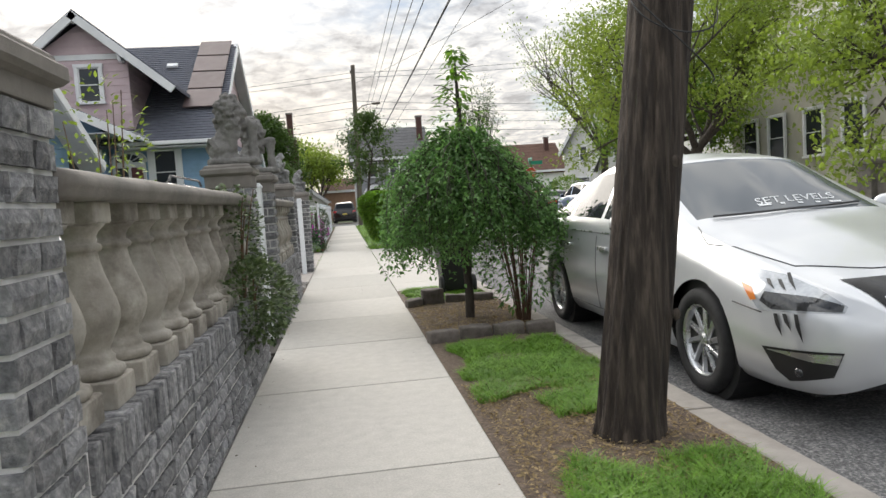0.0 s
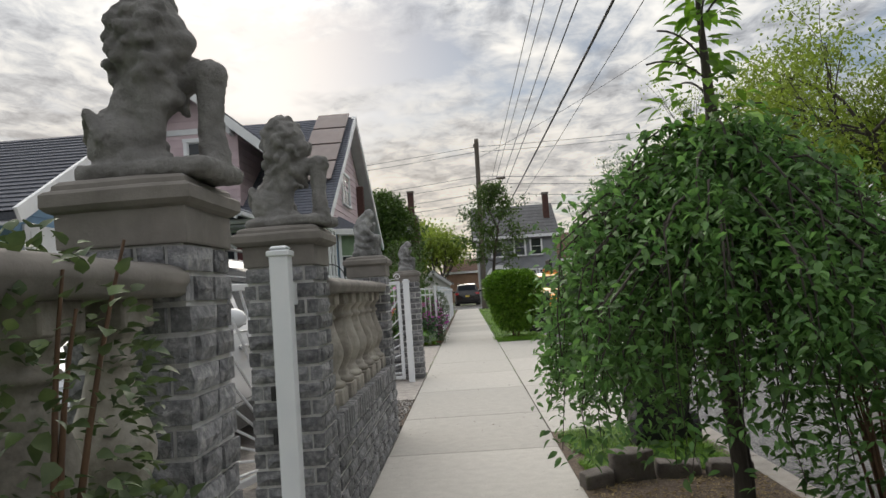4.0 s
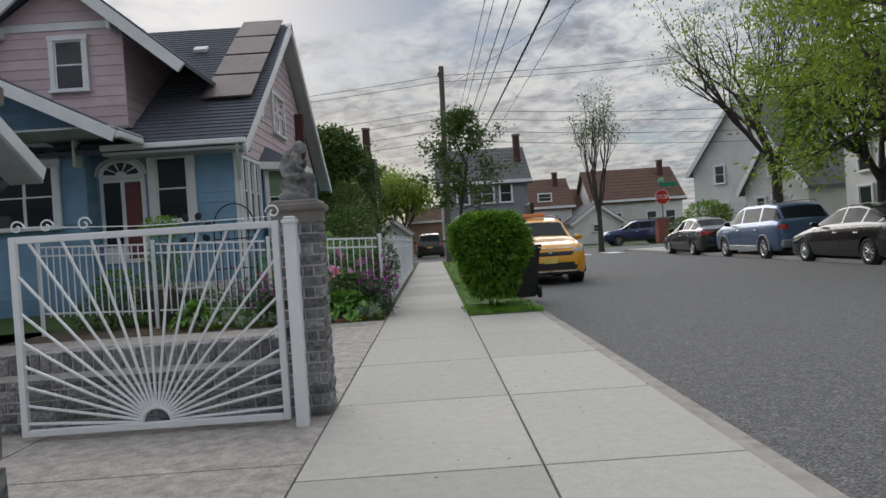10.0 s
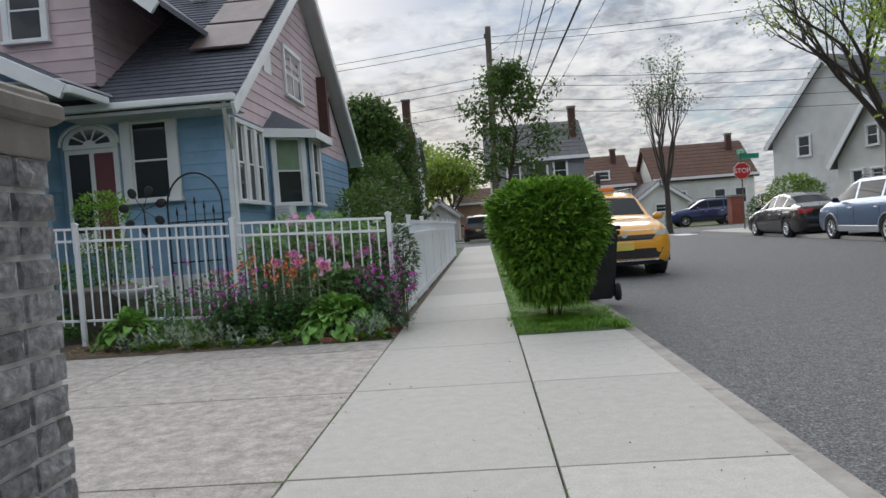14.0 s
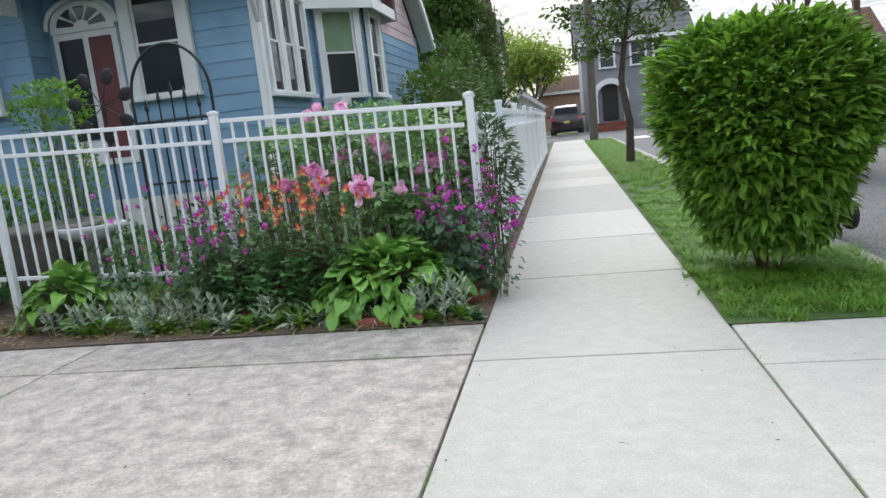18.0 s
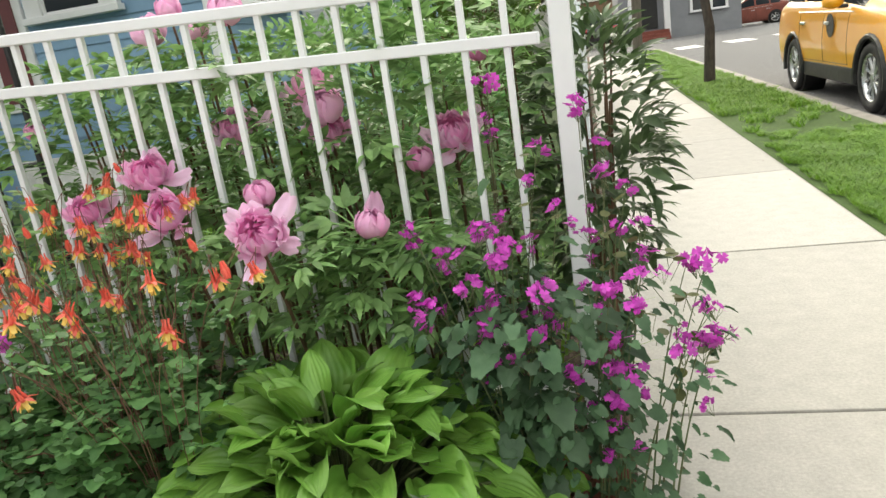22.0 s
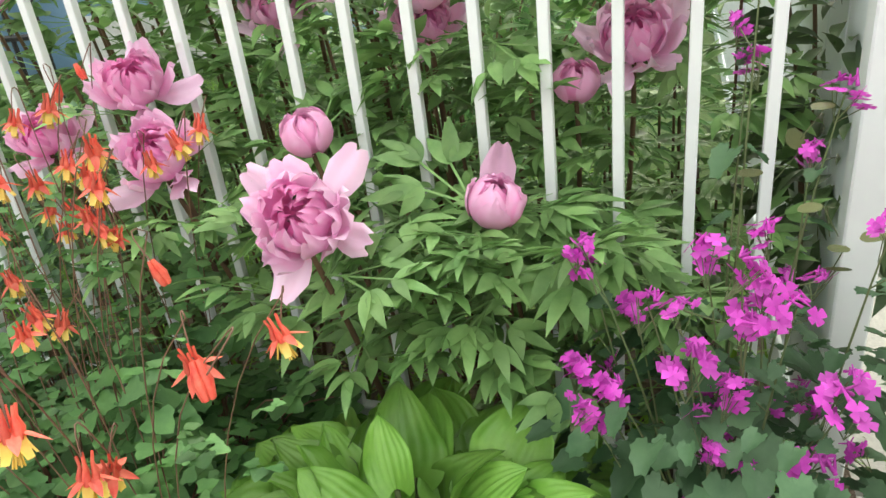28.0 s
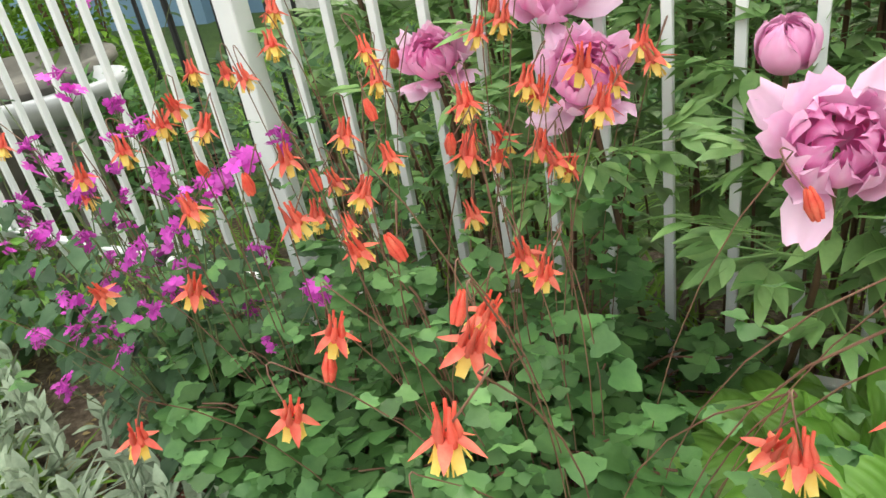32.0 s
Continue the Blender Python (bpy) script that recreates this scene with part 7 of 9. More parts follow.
TOPS_P = [(-0.715, 20.0, 0.965), (-0.676, 20.0, 0.871), (-0.665, 19.98, 0.811), (-0.624, 19.95, 0.778), (-0.653, 19.88, 0.706), (-0.60, 19.88, 0.708), (-0.6, 19.88, 0.634), (-0.721, 19.78, 0.608), (-0.676, 19.78, 0.598), (-0.617, 19.78, 0.625),
          (-0.627, 19.78, 0.563), (-0.667, 19.78, 0.482), (-0.684, 19.78, 0.417), (-0.643, 19.78, 0.408), (-0.677, 19.78, 0.342), (-0.685, 19.78, 0.279), (-0.70, 19.82, 0.54)]
lunaria((-0.71, 19.84, 0), TOPS_P, 6, 220, "leggy honesty plant with magenta flowers beside the white corner post", [(-0.62, 19.88, 0.66), (-0.58, 19.84, 0.52), (-0.66, 19.9, 0.75)], 0.65)
TOPS_E = [(-0.511, 19.88, 0.614), (-0.468, 19.88, 0.616), (-0.483, 19.78, 0.553), (-0.531, 19.78, 0.458), (-0.471, 19.78, 0.488), (-0.502, 19.78, 0.473)]
lunaria((-0.64, 19.83, 0), TOPS_E, 8, 14, "honesty plant with magenta flowers leaning over the pavement edge", [(-0.55, 19.86, 0.60), (-0.52, 19.84, 0.52), (-0.54, 19.83, 0.44), (-0.53, 19.84, 0.36), (-0.56, 19.86, 0.64)], 0.4)
TOPS_L = [(-2.94, 19.8, 0.56), (-2.72, 19.8, 0.68), (-2.62, 19.8, 0.52), (-2.9, 19.76, 0.38), (-2.76, 19.75, 0.36), (-3.02, 19.85, 0.92), (-2.62, 19.85, 0.82), (-2.99, 19.8, 0.62), (-2.3, 19.9, 0.74), (-2.58, 19.85, 0.78), (-2.43, 19.85, 0.68), (-2.5, 19.8, 0.45), (-2.35, 19.82, 0.55)]
lunaria((-2.7, 19.85, 0), TOPS_L, 9, 120, "honesty plant with magenta flowers in front of the white fence")
TOPS_N = [(-2.51, 19.66, 0.75), (-2.34, 19.66, 0.84), (-2.68, 19.66, 0.64), (-2.44, 19.62, 0.55), (-2.67, 19.62, 0.46), (-2.53, 19.62, 0.44), (-2.79, 19.62, 0.30), (-2.25, 19.66, 0.76), (-2.09, 19.66, 0.61), (-2.33, 19.66, 0.68), (-2.61, 19.66, 0.81), (-2.46, 19.66, 0.92), (-2.54, 19.64, 0.66), (-2.63, 19.68, 0.77), (-2.56, 19.68, 0.72), (-2.52, 19.68, 0.68), (-2.35, 19.68, 0.76), (-2.47, 19.68, 0.62), (-2.38, 19.66, 0.58), (-2.7, 19.68, 0.46), (-2.9, 19.66, 0.38), (-2.33, 19.68, 0.72), (-2.19, 19.7, 0.79), (-2.3, 19.62, 0.64), (-2.6, 19.6, 0.56)]
lunaria((-2.52, 19.74, 0), TOPS_N, 12, 120, "honesty plant with magenta flowers among the columbines", (), 0.8)
TOPS_M = [(-3.45, 19.9, 0.9), (-3.3, 19.85, 0.72), (-3.55, 19.85, 0.62), (-3.2, 19.9, 0.8), (-3.1, 19.85, 0.5), (-3.35, 19.8, 0.45), (-3.25, 20.3, 0.95), (-2.9, 20.35, 1.0)]
lunaria((-3.3, 19.9, 0), TOPS_M, 10, 100, "honesty plant with scattered magenta flowers near the fence post")


def lambs_ear(base, n, seed, s=1.0):
    t = thing("lambs_ear", "silvery woolly lamb's ear clump at the bed's edge", "plant", "silver lamb's ears along the bed", base)
    g = np.random.default_rng(seed)
    lf, st = Heap(), Heap()
    tpl = [sheet(0.085, 0.032, 6, 2, lambda t: math.sin(math.pi * (0.05 + 0.93 * t) ** 0.8), 0.35, d, 0.03) for d in (0.0, 0.15, 0.3)]
    for k in range(n):
        a, q = g.uniform(0, 2 * math.pi), 0.15 * s * math.sqrt(g.uniform(0, 1))
        top = Vector((q * math.cos(a) * 1.2, q * math.sin(a), g.uniform(0.10, 0.26) * s))
        st.tube(bezier((top.x * 0.8, top.y * 0.8, 0), (top.x * 0.9, top.y * 0.9, top.z * 0.5), top), 0.003, 5)
        for i in range(9):
            f = i / 9
            az = i * 2.2 + g.uniform(-0.3, 0.3)
            up = 0.25 + 1.1 * f
            d = (math.cos(az) * math.cos(up), math.sin(az) * math.cos(up), math.sin(up))
            lf.add(tpl[i % 3], aim(d, g.uniform(-0.3, 0.3)), (top.x * (0.85 + 0.15 * f), top.y * (0.85 + 0.15 * f), top.z * (0.15 + 0.85 * f)), g.uniform(0.75, 1.1) * (1.1 - 0.35 * f))
    st.object("stem", M_LAMB, t, stuff=True)
    lf.object("leaves", M_LAMB, t, stuff=True)
    return t


for i, (x, y, n, s) in enumerate([(-0.96, 19.45, 22, 1.15), (-2.05, 19.50, 7, 0.7), (-2.62, 19.52, 12, 1.0), (-2.98, 19.6, 12, 1.05), (-3.32, 19.62, 12, 1.0), (-3.62, 19.58, 8, 0.8), (-2.3, 19.62, 8, 0.9), (-2.85, 19.42, 6, 0.7)]):
    lambs_ear((x, y, 0.0), n, 80 + i, s)


def weed(base, seed, n=16, mat=None, tpl=None, s=0.05, name="weed", label="small green weed at the edge of the bed"):
    t = thing(name, label, "weed", "weeds along the bed's edge", base)
    g = np.random.default_rng(seed)
    lf = Heap()
    for i in range(n):
        a = g.uniform(0, 2 * math.pi)
        up = g.uniform(0.1, 1.2)
        d = (math.cos(a) * math.cos(up), math.sin(a) * math.cos(up), math.sin(up))
        lf.add(tpl or PLAIN, aim(d, g.uniform(-0.4, 0.4)), np.array(d) * s * 0.2, s * g.uniform(0.6, 1.3))
    lf.object("leaves", mat or M_BRIGHT, t, stuff=True)
    return t


g = np.random.default_rng(33)
for i in range(70):
    x = g.uniform(-4.2, -0.72)
    weed((x, 19.29 - (x + 0.7) * 0.085 + g.uniform(-0.02, 0.1), 0.0), 100 + i, int(g.uniform(10, 26)), (M_BRIGHT, M_COLL, M_STRAW, M_LAMB)[int(g.integers(0, 4))], (PLAIN, BROAD, SLIM, BLADE)[i % 4], (0.055, 0.045, 0.07, 0.14)[i % 4])
for i in range(60):
    x = g.uniform(-3.4, -0.74)
    weed((x, 19.27 - (x + 0.7) * 0.06 + g.uniform(0.0, 0.16), 0.01), 300 + i, int(g.uniform(14, 30)), (M_BRIGHT, M_LAMB, M_GRASS)[i % 3], (SLIM, PLAIN, BLADE3, BROAD)[i % 4], (0.11, 0.085, 0.17, 0.075)[i % 4])
weed((-0.72, 19.32, 0), 160, 40, M_LUNL, PLAIN, 0.06)
weed((-2.22, 19.38, 0), 161, 30, M_BRIGHT, BROAD, 0.07)

# pavers and bricks laid on the bed
for i, (x, y, w, d, rz) in enumerate([(-1.23, 19.35, 0.40, 0.13, 2), (-0.82, 19.92, 0.30, 0.18, 35), (-2.42, 19.66, 0.36, 0.2, -8), (-0.80, 19.78, 0.22, 0.12, 15)]):
    ob = link_mesh("paver", roughen(box(-w / 2, w / 2, -d / 2, d / 2, -0.02, 0.055, 0.008, 2), 0.004, 14, i), M_BRKRED)
    ob.matrix_basis = pose(x, y, 0.0, 0, 0, rz)
    tagged(ob, "red-brown concrete edging paver lying in the bed", "paver", "red pavers in the bed")

# dry litter and leaf scraps on the soil, uncountable
g = np.random.default_rng(44)
h = Heap()
for i in range(4200):
    x, y = g.uniform(-4.6, -0.68), g.uniform(19.28, 20.6)
    h.add(PLAIN if i % 3 else BLADE, aim((g.uniform(-1, 1), g.uniform(-1, 1), g.uniform(-0.1, 0.3)), g.uniform(-1, 1)), (x, y, 0.012 + g.uniform(0, 0.012)), g.uniform(0.012, 0.035) if i % 3 else g.uniform(0.05, 0.14))
tagged(h.object("leaf_litter", M_STRAW), "dry straw-coloured leaf litter on the soil", "litter", kind="stuff")
h = Heap()
for i in range(900):
    x, y = g.uniform(-4.4, -0.75), g.uniform(20.0, 20.9)
    p = (x, y, 0.0)
    a = g.uniform(0, 6.28)
    h.add(BLADE, aim((0.5 * math.cos(a), 0.5 * math.sin(a), g.uniform(0.4, 1.0))), p, g.uniform(0.15, 0.45))
tagged(h.object("fence_grass", M_GRASS), "loose grass and green shoots along the fence foot", "grass", kind="stuff")

# ---- trees, hedges, shrubs, grass ----
def grow(h, p, d, length, r, depth, g, tips, spread=0.6, up=0.15, taper=0.62, seg=6, kids=(2, 4), wob=0.18):
    pts, rad = [Vector(p)], [r]
    d = Vector(d).normalized()
    n = 4
    for i in range(n):
        d = (d + Vector((g.uniform(-wob, wob), g.uniform(-wob, wob), g.uniform(-wob, wob) * 0.6 + up * 0.3))).normalized()
        pts.append(pts[-1] + d * length / n)
        rad.append(r * (1 - (1 - taper) * (i + 1) / n))
    h.tube(pts, rad, seg if depth > 1 else 4)
    if depth == 0:
        tips.append((pts[-1], d))
        tips.append((pts[-2], d))
        return
    for k in range(int(g.integers(kids[0], kids[1] + 1))):
        a = g.uniform(0, 2 * math.pi)
        q = d.orthogonal().normalized()
        side = (q * math.cos(a) + d.cross(q) * math.sin(a))
        nd = (d + side * g.uniform(spread * 0.6, spread * 1.3) + Vector((0, 0, up))).normalized()
        i = int(g.integers(2, 5))
        grow(h, pts[i], nd, length * g.uniform(0.62, 0.85), rad[i] * 0.72, depth - 1, g, tips, spread, up, taper, max(4, seg - 1), kids, wob)


def tree(base, height, trunk_h, r, depth, leaves_per_tip, leaf_size, mat, label, seed, spread=0.6, up=0.2, kids=(2, 4), clump=0.35, lean=(0, 0), bark=None, tpl=None, name="tree", group="street trees", flat=1.0):
    t = thing(name, label, "tree", group, base)
    g = np.random.default_rng(seed)
    h, tips = Heap(), []
    top = Vector((lean[0] * trunk_h, lean[1] * trunk_h, trunk_h))
    h.tube([Vector((0, 0, -0.1)), Vector((0, 0, 0.15)), top * 0.5, top], [r * 1.35, r * 1.05, r * 0.92, r * 0.8], 12)
    lim = (height - trunk_h) / (1 + 0.72 + 0.72 ** 2 * (depth > 1) + 0.37 * (depth > 2)) * 1.0
    for k in range(kids[1] + 1):
        a = 2 * math.pi * k / (kids[1] + 1) + g.uniform(-0.4, 0.4)
        grow(h, top - Vector((0, 0, g.uniform(0, trunk_h * 0.2))), (math.cos(a) * spread, math.sin(a) * spread, 1.0), lim * g.uniform(0.85, 1.1), r * 0.55, depth, g, tips, spread, up, 0.6, 7, kids)
    h.object("trunk", bark or M_BARK, t)
    lf = Heap()
    tp = tpl or PLAIN
    for p, d in tips:
        for i in range(int(g.poisson(leaves_per_tip))):
            q = p + Vector((g.normal(0, clump), g.normal(0, clump), g.normal(0, clump * 0.7 * flat)))
            lf.add(tp, aim((g.uniform(-1, 1), g.uniform(-1, 1), g.uniform(-0.9, 0.4)), g.uniform(-1, 1)), q, leaf_size * g.uniform(0.6, 1.25))
    if lf.n:
        lf.object("crown", mat, t, stuff=True)
    return t


def leader_tree(base, height, z0, r, reach, n, leaves, size, mat, label, seed, clump, low=0.25):
    """A tree with one stem to the top and limbs all the way up, longest in the lower half."""
    t = thing("tree", label, "tree", "street trees", base)
    g = np.random.default_rng(seed)
    h, lf, tips = Heap(), Heap(), []
    stem = [Vector((g.normal(0, 0.03) * k, g.normal(0, 0.03) * k, height * 0.95 * k / 6 - 0.1 * (k == 0))) for k in range(7)]
    h.tube(stem, [r * (1.25, 1.0, 0.85, 0.68, 0.5, 0.32, 0.12)[k] for k in range(7)], 10)
    for k in range(n):
        f = (k + g.uniform(0, 0.8)) / n
        q = (z0 + (height * 0.93 - z0) * f) / (height * 0.95) * 6
        p = stem[int(q)].lerp(stem[min(6, int(q) + 1)], q - int(q))
        a = k * 2.4 + g.uniform(-0.5, 0.5)
        L = reach * math.sin(math.pi * (low + (0.97 - low) * f)) ** 0.8 * g.uniform(0.65, 1.2)
        grow(h, p, (math.cos(a), math.sin(a), 0.35 + 0.5 * f), L * 0.6, r * 0.3 * (1.2 - f), 1, g, tips, 0.7, 0.1, 0.55, 5, (3, 5))
    h.object("trunk", M_BARK, t)
    for p, d in tips:
        for i in range(int(g.poisson(leaves))):
            c = p + Vector((g.normal(0, clump), g.normal(0, clump), g.normal(0, clump * 0.7)))
            lf.add(PLAIN, aim((g.uniform(-1, 1), g.uniform(-1, 1), g.uniform(-0.9, 0.4)), g.uniform(-1, 1)), c, size * g.uniform(0.6, 1.25))
    lf.object("crown", mat, t, stuff=True)
    return t


# weeping tree on the strip
t = thing("weeping_tree", "small weeping tree with a dense curtain of dark green leaves", "tree", "", (1.12, 6.66, 0))
g = np.random.default_rng(70)
h, lf, lt = Heap(), Heap(), Heap()
h.tube([(0, 0, -0.05), (0.01, 0, 0.3), (-0.02, 0.02, 0.8), (0.02, 0.02, 1.3), (0.03, 0.03, 1.8), (0.02, 0.05, 2.5)], [0.05, 0.042, 0.038, 0.036, 0.028, 0.008], 10)
for k in range(270):
    a = g.uniform(0, 2 * math.pi)
    reach = 0.86 * g.uniform(0.03, 1) ** 0.42 * (1.0 + 0.10 * math.cos(a) + 0.22 * noise.noise(Vector((2 * math.cos(a), 2 * math.sin(a), 5))))
    z0 = 1.70 - 0.72 * (reach / 0.93) ** 1.4 + g.uniform(-0.24, 0.16)
    end = max(0.42, g.uniform(0.40, 0.95) + 0.25 * (1 - reach / 0.93))
    s, c = math.sin(a), math.cos(a)
    pts = bezier((0.02, 0.02, g.uniform(1.35, 1.8)), (reach * 0.65 * c, reach * 0.65 * s, z0 + 0.25), (reach * c, reach * s, z0), 4)
    pts += [Vector((reach * c * (1 + 0.05 * q) + g.uniform(-0.03, 0.03), reach * s * (1 + 0.05 * q) + g.uniform(-0.03, 0.03), z0 + (end - z0) * q)) for q in (0.35, 0.7, 1.0)]
    h.tube(pts, [0.008 - 0.0009 * i for i in range(len(pts))], 4)
    for i in range(1, len(pts)):
        m = 24 if i >= 2 else 18
        for q in range(m):
            p = pts[i - 1].lerp(pts[i], g.uniform(0, 1)) + Vector((g.normal(0, 0.06), g.normal(0, 0.06), g.normal(0, 0.03)))
            if p.x < -0.82:
                p.x = -0.82 + g.uniform(0, 0.06)
            b = g.uniform(0, 2 * math.pi)
            lf.add(PLAIN if q % 3 else SLIM, aim((math.cos(b), math.sin(b), g.uniform(-1.0, 0.3)), g.uniform(-0.9, 0.9)), p, g.uniform(0.034, 0.060))
for k in range(230):
    f = g.uniform(0, 1)
    b = g.uniform(0, 2 * math.pi)
    w = 0.24 * (1 - f) + 0.05
    lt.add(PLAIN, aim((math.cos(b), math.sin(b), g.uniform(-0.6, 0.4))), (0.02 + w * g.uniform(0.1, 1) * math.cos(b), 0.04 + w * g.uniform(0.1, 1) * math.sin(b), 1.75 + 0.85 * f), g.uniform(0.07, 0.12))
for k in range(7):
    b, z = k * 0.9, 1.8 + 0.08 * k
    h.tube(bezier((0.02, 0.04, z), (0.1 * math.cos(b), 0.1 * math.sin(b), z + 0.12), (0.24 * math.cos(b), 0.24 * math.sin(b), z + 0.1)), 0.005, 4)
h.object("trunk", M_BARK, t)
lf.object("crown", M_WEEP, t, stuff=True)
lt.object("leader_shoot", M_BUSH, t, "", stuff=True)


def shrub(base, label, n, vol, size, mat, seed, tpl=None, stems=12, name="shrub", group="", shape=None, stem_mat=None):
    """A bush: stems fanning from its foot and leaves thick near its surface."""
    t = thing(name, label, "shrub", group, base)
    g = np.random.default_rng(seed)
    h, lf = Heap(), Heap()
    rx, ry, z0, z1 = vol
    for k in range(stems):
        a, q = g.uniform(0, 2 * math.pi), g.uniform(0.2, 0.8)
        h.tube(bezier((0.05 * math.cos(a), 0.05 * math.sin(a), -0.02), (rx * q * 0.5 * math.cos(a), ry * q * 0.5 * math.sin(a), z1 * 0.5), (rx * q * math.cos(a), ry * q * math.sin(a), z0 + (z1 - z0) * g.uniform(0.6, 0.95))), [0.009, 0.008, 0.007, 0.006, 0.005, 0.004, 0.003], 5)
    for i in range(n):
        while True:
            u = Vector((g.uniform(-1, 1), g.uniform(-1, 1), g.uniform(0, 1)))
            w = shape(u.z) if shape else math.sqrt(max(0.0, 1 - (2 * u.z - 1) ** 2 * 0.9))
            q = math.hypot(u.x, u.y) / max(w, 1e-3)
            wob = 1 + 0.16 * noise.noise(Vector((u.x * 2.2, u.y * 2.2, u.z * 3 + seed)))
            if q < wob and (q > 0.72 or u.z > 0.86 or g.uniform() < 0.35):
                break
        p = Vector((u.x * rx, u.y * ry, z0 + (z1 - z0) * u.z))
        d = Vector((u.x, u.y, 0.25 + (u.z - 0.5) * 1.4)) + Vector((g.uniform(-0.8, 0.8), g.uniform(-0.8, 0.8), g.uniform(-0.6, 0.6)))
        lf.add(tpl or PLAIN, aim(d, g.uniform(-0.7, 0.7)), p, size * g.uniform(0.65, 1.25))
    h.object("stem", stem_mat or M_STEM, t, stuff=True)
    lf.object("foliage", mat, t, stuff=True)
    return t


shrub((1.07, 20.05, 0.0), "clipped bright green hedge bush on the lawn strip", 14500, (0.66, 0.63, 0.2, 1.54), 0.096, M_BUSH, 90, LANCE, 14, "hedge_bush", shape=lambda z: min(1.0, 0.5 + 0.85 * z) * (1 - max(0, z - 0.72) ** 2 * 5.5))
shrub((1.55, 6.25, 0.0), "thin leggy shrub with narrow leaves beside the tree bed", 800, (0.36, 0.36, 0.12, 0.95), 0.07, M_WEEP, 91, SLIM, 26)
shrub((-0.66, 4.62, 0.54), "straggly rose bush growing through the balusters over the wall", 3400, (0.30, 0.55, -0.22, 0.32), 0.036, leaf("rose_leaf", (0.045, 0.085, 0.03), (0.14, 0.19, 0.065)), 92, BROAD, 6, "rose_bush", shape=lambda z: 0.55 + 0.5 * math.sin(math.pi * z))
shrub((-0.74, 4.75, 0.62), "rose shoots climbing between the balusters to the coping", 700, (0.2, 0.36, 0.1, 0.72), 0.036, bpy.data.materials["rose_leaf"], 93, BROAD, 4, "rose_bush")
shrub((-1.32, 4.25, 0.0), "young sapling with pale yellow-green leaves behind the balustrade", 260, (0.26, 0.3, 1.05, 2.0), 0.045, M_SPRING, 94, PLAIN, 6, "sapling")
shrub((-0.68, 20.52, 0.0), "narrow-leaved evergreen shrub leaning over the fence corner", 900, (0.20, 0.30, 0.35, 1.18), 0.085, leaf("laurel_leaf", (0.04, 0.085, 0.03), (0.12, 0.18, 0.075)), 95, SLIM, 10)
shrub((-1.5, 3.2, 0.0), "loose leafy plants in the yard behind the balusters", 1900, (0.38, 1.7, 0.0, 1.05), 0.07, M_COLL, 105, PLAIN, 20)
shrub((-2.95, 20.85, 0.0), "low leafy plants behind the white fence", 1500, (0.62, 0.3, 0.0, 0.72), 0.06, M_LUNL, 106, PLAIN, 16)
shrub((-4.05, 20.8, 0.0), "low leafy plants behind the white fence", 1300, (0.5, 0.28, 0.0, 0.62), 0.06, M_COLL, 107, PLAIN, 16)
shrub((-1.7, 21.6, 0.0), "loose green garden shrub behind the fence", 2600, (0.85, 0.5, 0.1, 1.12), 0.085, M_COLL, 96, SLIM, 22)
shrub((-2.6, 23.9, 0.0), "tall leafy shrub beside the bay window", 2200, (1.2, 1.0, 0.1, 1.5), 0.10, M_PEOL, 97, PLAIN, 14)
shrub((-2.1, 27.5, 0.0), "large green bush along the side of the house", 3800, (0.7, 2.4, 0.1, 2.2), 0.12, M_TREEG, 98, PLAIN, 18)
shrub((-2.9, 35.5, 0.0), "large green bush behind the vinyl fence", 4200, (0.9, 2.8, 0.1, 3.6), 0.14, M_TREEG, 99, PLAIN, 18)
shrub((-4.75, 21.3, 0.0), "upright evergreen shrub behind the fence", 3000, (0.42, 0.32, 0.1, 1.9), 0.06, M_BUSH, 100, PLAIN, 10, shape=lambda z: 0.75 - 0.3 * z + 0.35 * abs(math.sin(z * 9)))
shrub((-5.6, 21.4, 0.0), "low green shrub in the garden", 1500, (0.5, 0.4, 0.05, 1.0), 0.07, M_BUSH, 101, PLAIN, 10)
shrub((-5.4, 20.6, 0.0), "mixed greenery at the fence foot", 900, (0.7, 0.35, 0.0, 0.6), 0.08, M_COLL, 102, PLAIN, 10)
shrub((14.9, 45.8, 0.0), "rounded green bush at the corner", 2800, (1.3, 1.1, 0.2, 2.3), 0.16, M_BRIGHT, 103, PLAIN, 10)
shrub((13.8, 46.6, 0.0), "small round bush by the stop sign", 1200, (0.8, 0.7, 0.1, 1.5), 0.14, M_TREEG, 104, PLAIN, 8)

leader_tree((1.12, 30.2, 0), 5.3, 2.0, 0.075, 1.35, 22, 26, 0.13, M_TREEG, "young street tree with an airy green crown on the lawn strip", 110, 0.16)
tree((12.3, 23.3, 0), 9.4, 2.4, 0.24, 3, 60, 0.15, M_SPRING, "street tree with spreading limbs and young yellow-green leaves", 111, 0.85, 0.02, (3, 4), 0.38)
tree((13.8, 36.0, 0), 11.5, 3.4, 0.22, 3, 9, 0.14, M_SPRING, "tall street tree, half bare, with sparse spring leaves", 112, 0.6, 0.18, (3, 4), 0.35)
tree((14.5, 30.6, 0), 8.0, 2.4, 0.22, 3, 46, 0.17, M_BRIGHT, "street tree with a dense bright green crown", 113, 0.75, 0.05, (3, 4), 0.40)
tree((9.7, 48.3, 0), 9.0, 2.3, 0.15, 3, 9, 0.13, M_TREEG, "slender bare tree with upright twigs at the corner", 114, 0.32, 0.35, (2, 4), 0.25)
